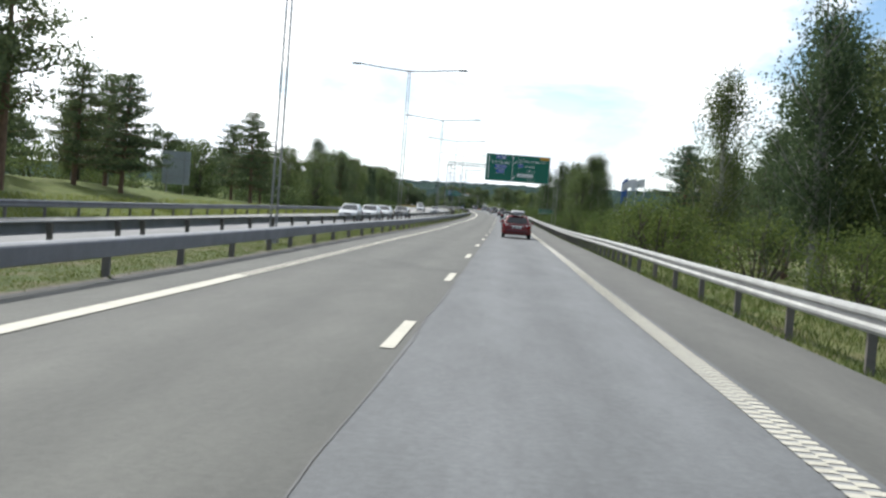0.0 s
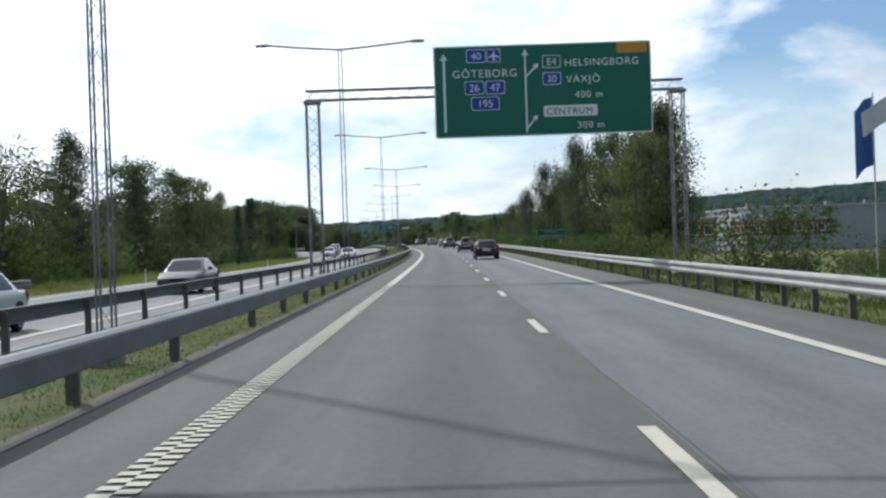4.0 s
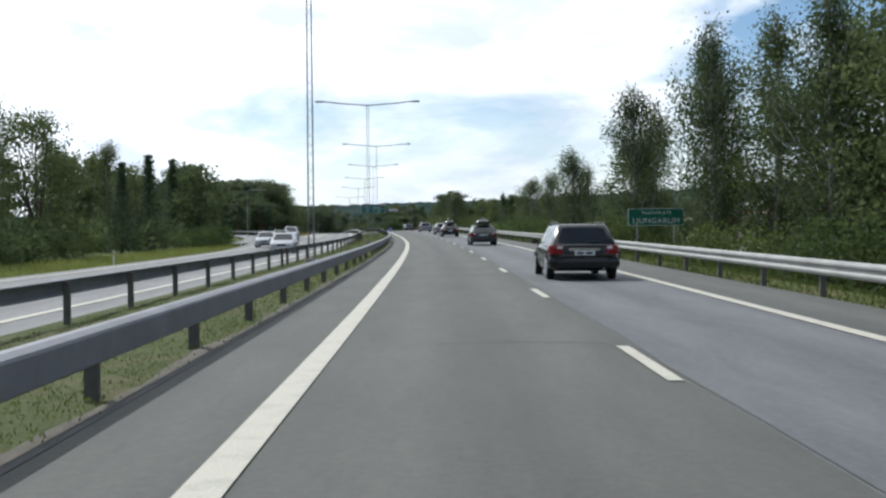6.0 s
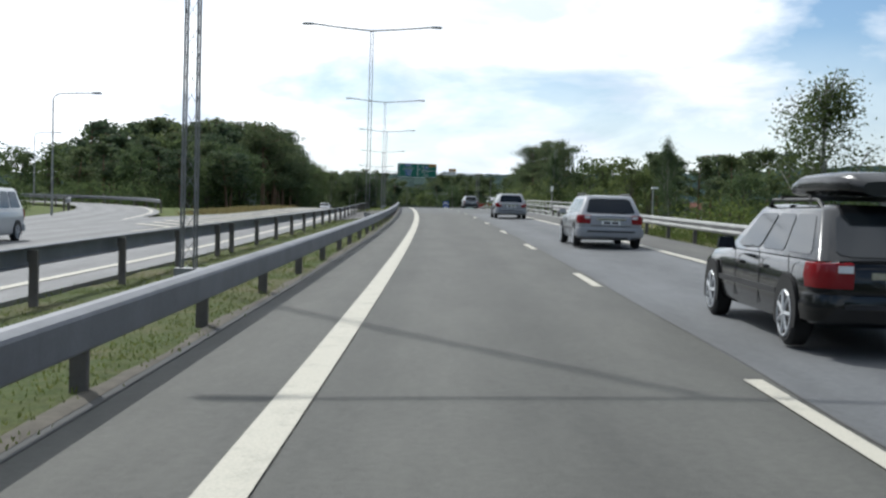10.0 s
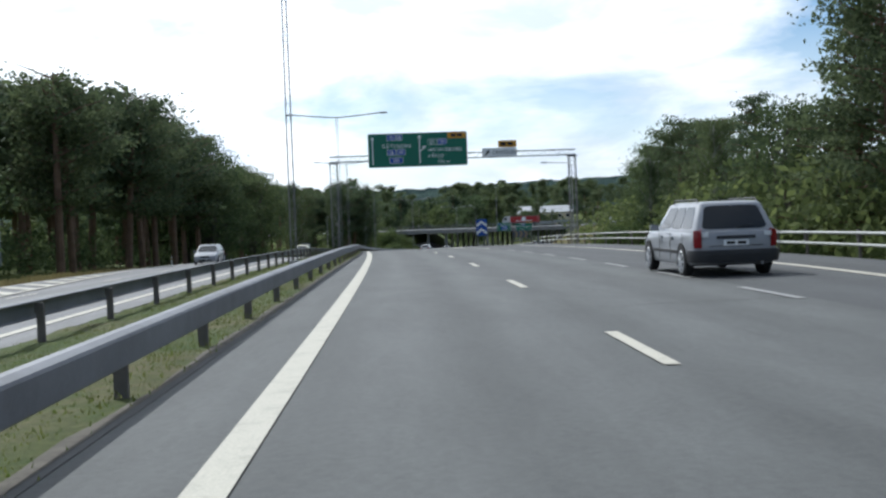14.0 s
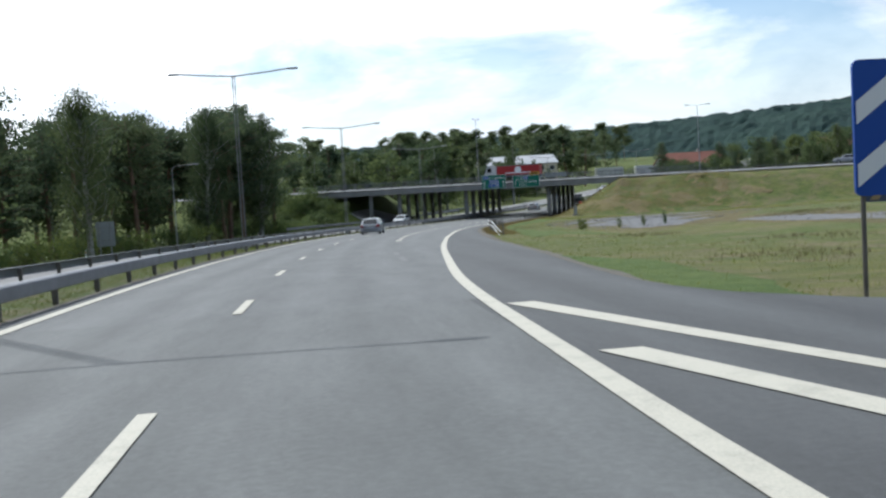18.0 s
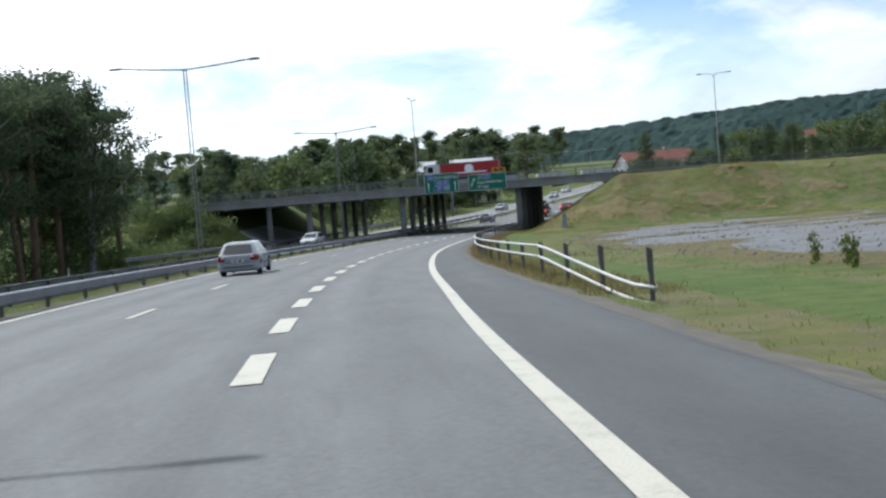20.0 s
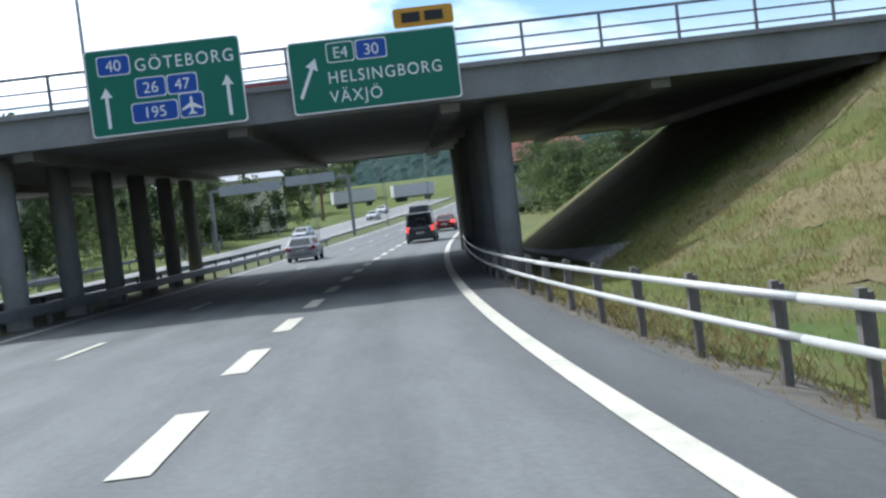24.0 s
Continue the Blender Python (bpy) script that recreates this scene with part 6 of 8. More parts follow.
def tufts(name, n, place, h, seed, label, mat=None, thin=0.009):
    rng = np.random.default_rng(seed)
    s, o, hh = place(rng, n)
    P = at(s, o, hh)
    blades = 5
    P = np.repeat(P, blades, 0)
    m = len(P)
    P[:, :2] += rng.normal(size=(m, 2)) * 0.13
    t = rng.uniform(0, 2 * math.pi, m)
    k = h * rng.uniform(0.5, 1.3, m)
    d = np.stack([np.cos(t), np.sin(t), 0 * t], 1)
    side = np.stack([-np.sin(t), np.cos(t), 0 * t], 1)
    up = np.array((0, 0, 1.0))
    v = np.stack([P - side * thin, P + side * thin, P + d * (k * 0.25)[:, None] + up * (k * 0.7)[:, None] + side * thin * 0.45, P + d * (k * 0.5)[:, None] + up * k[:, None]], 1).reshape(-1, 3)
    me = leaf_mesh(name, v, np.arange(4 * m).reshape(-1, 4), mat or L_GRASS)
    return tagged(new(name, me), label, "grass", kind="stuff")


def on_land(s0, s1, o0, o1, skew=1.5):
    def f(rng, n):
        s = rng.uniform(s0, s1, n)
        lo, hi = (o0(s) if callable(o0) else o0), (o1(s) if callable(o1) else o1)
        o = lo + (hi - lo) * rng.uniform(0, 1, n) ** skew
        return s, o, ground_h(s, o) - 0.02
    return f


def on_median(s0, s1):
    def f(rng, n):
        s = rng.uniform(s0, s1, n)
        o = KERB(s) - 0.42 - 3.9 * rng.uniform(0, 1, n) ** 1.3
        return s, o, np.interp(o, [-6, -1.3], [-0.36, 0.05])
    return f


def dry_spots(rng, n):
    k = 60
    cs, co = rng.uniform(515, 682, k), 14 + 40 * rng.uniform(0, 1, k) ** 1.4
    i = rng.integers(0, k, n)
    s, o = cs[i] + rng.normal(size=n) * 1.6, co[i] + rng.normal(size=n) * 1.0
    o = np.maximum(o, RIGHT_ASPHALT(s) + 0.5)
    return s, o, ground_h(s, o) - 0.02


tufts("median_tufts", 26000, on_median(0, 337), 0.036, 1, "short tufts of grass on the median", L_VERGE)
tufts("median_tufts_beyond", 16000, on_median(372, 660), 0.036, 2, "short tufts of grass on the median", L_VERGE)
tufts("verge_tufts", 12000, on_land(10, 350, 8.9, 13.5), 0.17, 3, "rough long grass beside the guard rail", L_VERGE)
tufts("exit_verge_tufts", 4200, on_land(512, 690, lambda s: RIGHT_ASPHALT(s) + 0.1, lambda s: RIGHT_ASPHALT(s) + 9, 2.0), 0.09, 4, "dry long grass under the pipe rail")
tufts("slope_tufts", 7000, on_land(655, 684, 13.5, 60, 1.0), 0.12, 5, "dry grass tufts on the embankment slope")
tufts("field_tufts", 6000, on_land(508, 672, 15, 90, 1.7), 0.06, 6, "tufted meadow grass in the junction")
tufts("far_verge_tufts", 7000, on_land(20, 300, -22, -15.7, 1.0), 0.3, 7, "long grass along the far verge")

tufts("hatch_verge_straw", 2600, on_land(358, 470, lambda s: OPP_OUT(s) - 4.5, lambda s: OPP_OUT(s) - 0.2, 1.0), 0.35, 10, "straw-coloured dry grass beside the hatched road", L_STRAW)
tufts("straw_fringe", 4400, on_land(572, 690, lambda s: RAIL_EXIT(s) - 0.55, lambda s: RAIL_EXIT(s) + 1.3, 1.1), 0.165, 8, "brown seeding grass under the pipe rail", L_BROWN, 0.005)
tufts("dry_patches", 3200, lambda rng, n: dry_spots(rng, n), 0.14, 9, "clumps of dead yellow grass on the slope and field", L_STRAW)

# lush strip where the mown verge meets the field
M_LUSH = grass("lush_grass", (0.056, 0.1, 0.022), (0.108, 0.126, 0.037), 0.3, 0.5)
rng = np.random.default_rng(90)
for s0, s1, lo, hi in ((509, 534, lambda s: RIGHT_ASPHALT(s) + 0.25, lambda s: 2.4 + 0 * s), (556, 604, lambda s: RIGHT_ASPHALT(s) + 1.9 + np.clip(582 - s, 0, 30) * 0.2, lambda s: 1.7 + 0 * s), (560, 668, lambda s: RAIL_EXIT(s) + 0.9, lambda s: 2.4 + 1.2 * np.sin(s * 0.07))):
    a = span(s0, s1, 0.8)
    rag = np.convolve(rng.uniform(-1, 1, len(a) + 6), np.ones(7) / 7, "valid")
    p, w = lo(a) + 0.5 * rag, hi(a) * np.clip((a - s0) / 8, 0.15, 1) * np.clip((s1 - a) / 8, 0.15, 1)
    cols = [at(a, p + w * k, ground_h(a, p + w * k) + h) for k, h in ((0, -0.03), (0.15, 0.03), (0.5, 0.05), (0.85, 0.03), (1.0 + 0.15 * rag[::-1], -0.03))]
    n = len(a)
    solid("verge_lush", Geo().add(np.concatenate(cols), [(k * n + i, (k + 1) * n + i, (k + 1) * n + i + 1, k * n + i + 1) for k in range(4) for i in range(n - 1)]), M_LUSH, "fresh green grass strip beside the bend", "grass", smooth=True)

# worn, straw-coloured patches on the embankment slope
M_WORN_SLOPE = grass("worn_slope", (0.11, 0.1, 0.04), (0.22, 0.18, 0.09), 0.5, 0.47, 0.5)
ss, oo = np.meshgrid(np.arange(664.5, 681, 0.3), np.arange(15.5, 46, 0.3), indexing="ij")
tone = np.sin(ss * 0.9 + oo * 0.55) + np.sin(oo * 1.25 - ss * 0.35 + 1.0) * 0.8 + 0.6 * np.sin(ss * 2.3 + 1.7 * oo) + 0.45 * np.sin(oo * 4.1 - ss * 2.9) + 0.2 * rng.uniform(-1, 1, ss.shape)
tone = tone + 0.9 - 0.22 * np.abs(ss - 673) - 0.05 * np.abs(oo - 24)
keep = tone[:-1, :-1] > 0.0
n, m = ss.shape
g = Geo().add(at(ss.ravel(), oo.ravel(), ground_h(ss.ravel(), oo.ravel()) + 0.055 * np.clip((tone.ravel() - 0.35) / 0.6, -1.4, 0.6)), [(i * m + j, i * m + j + 1, (i + 1) * m + j + 1, (i + 1) * m + j) for i in range(n - 1) for j in range(m - 1) if keep[i, j]])
solid("slope_worn_patches", g, M_WORN_SLOPE, "dry straw-coloured patches and bare streaks on the slope", "dry grass", "stuff", smooth=True)
tufts("slope_straw", 6500, on_land(669, 682, 14.5, 40, 1.0), 0.15, 12, "dry brown grass high on the embankment slope", L_BROWN, 0.006)

# gravel bed in the hollow of the junction, with a few clumps of reed
rng = np.random.default_rng(52)


M_MARGIN = grass("brown_margin_grass", (0.085, 0.085, 0.032), (0.155, 0.115, 0.06), 0.5, 0.45)


def gravel_bed(s0, s1, middle, half, seed_stones):
    a = span(s0, s1, 1.5)
    mid, w = middle(a), half(a) * np.sqrt(np.clip(1 - ((a - (s0 + s1) / 2) / ((s1 - s0) / 2 + 0.5)) ** 4, 0.01, 1))
    jag = np.convolve(rng.uniform(-1, 1, len(a) + 2), np.ones(3) / 3, "valid")
    cols = [at(a, mid + w * k + 0.5 * jag * (abs(k) == 1), ground_h(a, mid + w * k) + (0.03 if abs(k) < 1 else -0.03)) for k in (-1, -0.6, 0, 0.6, 1)]
    n = len(a)
    quads = [(k * n + i, (k + 1) * n + i, (k + 1) * n + i + 1, k * n + i + 1) for k in range(4) for i in range(n - 1)]
    rim = s0 - 3.5 + (a - s0) * (s1 - s0 + 7) / (s1 - s0)
    edge = [at(rim, mid + (w + 1.3) * k + 0.6 * jag[::-1] * (abs(k) == 1), ground_h(rim, mid + (w + 1.3) * k) + (0.014 if abs(k) < 1 else -0.04)) for k in (-1, -0.75, 0, 0.75, 1)]
    solid("dry_margin", Geo().add(np.concatenate(edge), quads), M_MARGIN, "reddish brown dry grass round the gravel", "ground", smooth=True)
    g = Geo().add(np.concatenate(cols), quads)
    bed = solid("gravel_bed", g, M_GRAVEL, "grey gravel bed in the hollow of the junction", "ground", smooth=True)
    g = Geo()
    for _ in range(seed_stones):
        t = rng.uniform(s0 + 2, s1 - 2)
        o = np.interp(t, a, mid) + np.interp(t, a, w) * rng.uniform(-1, 1)
        x, y, z = at(t, o, float(ground_h(t, o)) + 0.03)
        k = rng.uniform(0.03, 0.11) * rng.uniform(0.6, 1.2, 6)
        g.add([(x + k[0], y, z - 0.03), (x, y + k[1], z - 0.03), (x - k[2], y, z - 0.03), (x, y - k[3], z - 0.03), (x + k[4] * 0.3, y, z + k[5] * 0.5)], [(0, 1, 4), (1, 2, 4), (2, 3, 4), (3, 0, 4)])
    tagged(new("gravel_stones", g.mesh("gravel_stones", M_GRAVEL)), "loose grey stones on the gravel bed", "gravel", kind="stuff")
    return bed


gravel_bed(566, 660, lambda a: 23.0 + (a - 566) * 0.1 + 0.4 * np.sin(a * 0.11), lambda a: 4.8 + (a - 566) * 0.1, 2200)
gravel_bed(530, 566, lambda a: 29.5 - (a - 548) * 0.1, lambda a: 2.6 + 0 * a, 250)
for s, o in ((575, 19.0), (576, 19.3), (577.5, 19.1), (573, 21.2), (572, 22.6), (571, 23.8)):
    v, f = leaves(np.random.default_rng(int(s)), [(0, 0, 0.15), (0.1, 0, 0.35), (-0.1, 0.1, 0.55), (0.15, 0.1, 0.45)], 0.09, 40, 0.08, 2.2)
    t = thing("reed_clump", "upright clump of green reeds", "plant", stand(s, o, float(ground_h(s, o))) @ Matrix.Diagonal((0.55, 0.55, 0.9, 1)), "reed clumps")
    part("foliage", leaf_mesh("foliage", v, f, L_BUSH), None, t)

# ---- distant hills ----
# dark greens pushed towards blue: the haze of distance is mixed into the colour
M_HILL = Nodes("hazy_wooded_hillside", 1.0, 0, 0.05)
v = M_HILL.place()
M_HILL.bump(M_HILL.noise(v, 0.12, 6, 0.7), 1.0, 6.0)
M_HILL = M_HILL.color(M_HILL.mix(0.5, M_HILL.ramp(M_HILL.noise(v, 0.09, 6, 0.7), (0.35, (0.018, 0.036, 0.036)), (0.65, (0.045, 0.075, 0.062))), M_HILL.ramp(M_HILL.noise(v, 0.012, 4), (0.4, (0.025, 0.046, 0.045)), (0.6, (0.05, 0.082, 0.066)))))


def hill(name, radius, depth, heights, label, jag, step=0.28):
    az = np.arange(-75, 76, step)
    top = np.interp(az, *zip(*heights))
    rng = np.random.default_rng(len(name))
    rows = []
    prof = ((0.0, 0), (0.35, 0.25), (0.68, 0.5), (0.9, 0.72), (1.0, 0.9), (0.94, 1.1), (0.5, 1.6))
    for r in np.linspace(0, 1.6, 46):
        q = np.interp(r, [p[1] for p in prof], [p[0] for p in prof])
        rr = radius + depth * r + rng.uniform(-4, 4, len(az))
        z = -16 + (top + 16) * q + rng.uniform(-1, 1, len(az)) * jag * (q > 0)
        rows.append(np.stack([rr * np.sin(np.radians(az)), 600 + rr * np.cos(np.radians(az)), z], 1))
    n = len(az)
    g = Geo().add(np.concatenate(rows), [(k * n + i, k * n + i + 1, (k + 1) * n + i + 1, (k + 1) * n + i) for k in range(45) for i in range(n - 1)])
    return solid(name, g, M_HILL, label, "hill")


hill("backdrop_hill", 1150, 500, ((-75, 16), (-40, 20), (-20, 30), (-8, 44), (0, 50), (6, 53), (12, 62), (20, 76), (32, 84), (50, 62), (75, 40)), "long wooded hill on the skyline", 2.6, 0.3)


def far_wood(name, spots, protos, label, leaf_mat=None):
    """A distant wood as one mass: every tree a crown of clumps on its own trunk."""
    rng = np.random.default_rng(8)
    out, trunks = [], Geo()
    for k, (x, y, z, h) in enumerate(spots):
        me = protos[k % len(protos)][1]
        co = np.empty(len(me.vertices) * 3, np.float32)
        me.vertices.foreach_get("co", co)
        a = rng.uniform(0, 6.28)
        co = co.reshape(-1, 3) * h / 10
        out.append(np.stack([x + co[:, 0] * math.cos(a) - co[:, 1] * math.sin(a), y + co[:, 0] * math.sin(a) + co[:, 1] * math.cos(a), z + co[:, 2]], 1))
        trunks.tube((x, y, z - 0.5), (x, y, z + h * 0.9), 0.17, 0.04, 5, False)
    v = np.concatenate(out)
    tagged(new(name, leaf_mesh(name, v, np.arange(len(v)).reshape(-1, 4), leaf_mat or L_PINE)), label, "wood", kind="stuff")
    tagged(new(name + "_trunks", trunks.mesh("trunks", M_BARK_PINE)), "slender brown trunks of the " + label, "wood", kind="stuff")


spots = []
for i in range(130):
    az = radians(-40 + 47 * rnd.random())
    r = 330 + 90 * rnd.random()
    spots.append((r * math.sin(az) + 4, 610 + r * math.cos(az), -1.5 + 4.5 * (r - 330) / 90, 15 + 4 * rnd.random()))
far_wood("pine_wood", spots, TREES["pine_far"] + TREES["broad_far"][:1], "dark pine wood behind the junction")
spots = []
for i in range(130):
    s, o = 745 + 260 * rnd.random(), 45 + 190 * rnd.random()
    spots.append((*at(s, o, float(ground_h(s, o)))[:3], 8 + 5 * rnd.random()))
far_wood("broadleaf_wood", spots, TREES["broad_far"] + TREES["birch_far"][:1], "green wood at the foot of the hill", L_BROAD)
for i in range(24):
    s = 748 + 52 * rnd.random()
    tree(rnd.choice(("broad", "birch", "pine")), s, 27 + 50 * rnd.random(), 7 + 2.5 * rnd.random(), 1.2, True, "trees behind the bridge")
for i in range(36):
    s = 765 + 60 * rnd.random()
    tree(rnd.choice(("broad", "birch", "pine")), s, -21 - 45 * rnd.random(), 7.5 + 3.0 * rnd.random(), 1.2, True, "trees behind the bridge")
a = np.linspace(-50, 12, 40)
rows = [np.stack([r * np.sin(np.radians(a)) + 4, 610 + r * np.cos(np.radians(a)), 0 * a + z], 1) for r, z in ((290, -9), (325, -2.5), (430, 3.0), (560, -4))]
g = Geo().add(np.concatenate(rows), [(k * 40 + i, k * 40 + i + 1, (k + 1) * 40 + i + 1, (k + 1) * 40 + i) for k in range(3) for i in range(39)])
solid("ground_rise", g, M_GRASS, "gentle rise under the pine wood", "ground", smooth=True)

# ---- vehicles ----
P_RED = paint("car_paint_red", (0.13, 0.008, 0.011))
P_BLACK = paint("car_paint_black", (0.006, 0.0065, 0.007), 0.2, 0.06)
P_DARK = paint("car_paint_dark_grey", (0.04, 0.042, 0.046))
P_SILVER = paint("car_paint_silver", (0.27, 0.28, 0.295))
P_WHITE = paint("car_paint_white", (0.42, 0.43, 0.43))
P_GREEN = paint("car_paint_green", (0.03, 0.07, 0.05))
P_CREAM = paint("car_paint_cream", (0.58, 0.55, 0.4))
M_BOXGREY = worn("roof_box_grey", (0.24, 0.24, 0.25), 0.5, 0, 0.15, 2)
M_BOXBLACK = worn("roof_box_black", (0.016, 0.017, 0.018), 0.22, 0, 0.2, 2)
M_SEAM = plain("panel_gap", (0.01, 0.01, 0.01), 0.8)

# length, width, height, belt, bonnet, rear of cabin at belt, rear of roof, front of roof, foot of windscreen (from the rear end)
SHAPES = {
    "wagon": (4.75, 1.78, 1.43, 0.91, 0.74, 0.10, 0.48, 2.75, 3.42),
    "low_wagon": (4.75, 1.76, 1.37, 0.86, 0.71, 0.10, 0.6, 2.75, 3.42),
    "old_estate": (4.70, 1.76, 1.52, 0.93, 0.80, 0.06, 0.34, 2.75, 3.35),
    "hatch": (4.1, 1.74, 1.45, 0.94, 0.76, 0.10, 0.55, 2.3, 2.98),
    "saloon": (4.6, 1.78, 1.43, 0.93, 0.74, 0.62, 1.15, 2.55, 3.25),
    "mpv": (4.5, 1.83, 1.72, 1.02, 0.86, 0.10, 0.32, 2.8, 3.75),
    "van": (5.0, 1.95, 2.05, 1.12, 1.0, 0.04, 0.12, 3.4, 4.25),
}


def patch(quad, u0, u1, v0, v1, lift, thick=0.012):
    """A thin panel on a four-cornered face (lower left, lower right, upper right, upper left), lifted off it."""
    a, b, c, d = (Vector(p) for p in quad)
    nrm = (b - a).cross(d - a).normalized()
    at_uv = lambda u, v: (a * (1 - u) + b * u) * (1 - v) + (d * (1 - u) + c * u) * v
    r = 0.12
    uv = []
    for cu, cv, su, sv in ((u1, v0, -1, 1), (u1, v1, -1, -1), (u0, v1, 1, -1), (u0, v0, 1, 1)):
        e, f = (u1 - u0) * r * su, (v1 - v0) * r * sv
        uv += [(cu + e, cv), (cu + e * 0.3, cv + f * 0.3), (cu, cv + f)] if su * sv < 0 else [(cu, cv + f), (cu + e * 0.3, cv + f * 0.3), (cu + e, cv)]
    lo = [at_uv(u, v) + nrm * (lift - thick) for u, v in uv]
    hi = [at_uv(u, v) + nrm * lift for u, v in uv]
    return Geo().loft([lo, hi])


WHEEL_TYRE = Geo()
for x0, x1, r0, r1 in ((-0.1, -0.07, 0.27, 0.31), (-0.07, 0.07, 0.31, 0.31), (0.07, 0.1, 0.31, 0.27)):
    WHEEL_TYRE.tube((x0, 0, 0), (x1, 0, 0), r0, r1, 20)
WHEEL_TYRE = sharp(WHEEL_TYRE.mesh("wheel", M_TYRE))
RIM = Geo().pipe([(0.1, 0.215 * math.cos(u), 0.215 * math.sin(u)) for u in np.linspace(0, 2 * math.pi, 21)], 0.014, 5)
for k in range(7):
    t = 2 * math.pi * k / 7
    RIM.tube((0.098, 0.03 * math.cos(t), 0.03 * math.sin(t)), (0.098, 0.21 * math.cos(t), 0.21 * math.sin(t)), 0.026, 0.02, 6)
RIM.tube((0.09, 0, 0), (0.122, 0, 0), 0.045, 0.035, n=10)
RIM = RIM.mesh("rim", M_RIM)
ARCH = Geo().loft([[(x, 0.35 * math.cos(u), 0.35 * math.sin(u)) for u in np.linspace(radians(-24), radians(204), 24)] for x in (-0.02, 0.006)]).mesh("wheel_arch", M_SEAM)
TAIL = ((0.0, -0.004), (0.4, -0.002), (0.62, 0.0), (0.78, 0.004), (0.87, 0.03), (0.93, 0.09), (0.97, 0.2), (0.985, 0.32))


def wrap(w, y0, pts, z0, z1, lift, thick, bulge=0.0):
    """A moulded strip that follows the tail of a car round its corner; z may slope from first to last point."""
    rings = []
    n = len(pts)
    for i, (x, y) in enumerate(pts):
        a, b = pts[max(0, i - 1)], pts[min(n - 1, i + 1)]
        t = Vector(((b[0] - a[0]) * w, b[1] - a[1])).normalized()
        nx, ny = t.y, -t.x
        k = lambda q: (x * w + nx * q, y0 + y + ny * q)
        rings.append([(*k(lift - thick), z0), (*k(lift), z0 + 0.01), (*k(lift + bulge), (z0 + z1) / 2), (*k(lift), z1 - 0.01), (*k(lift - thick), z1)])
    return Geo().loft(rings)



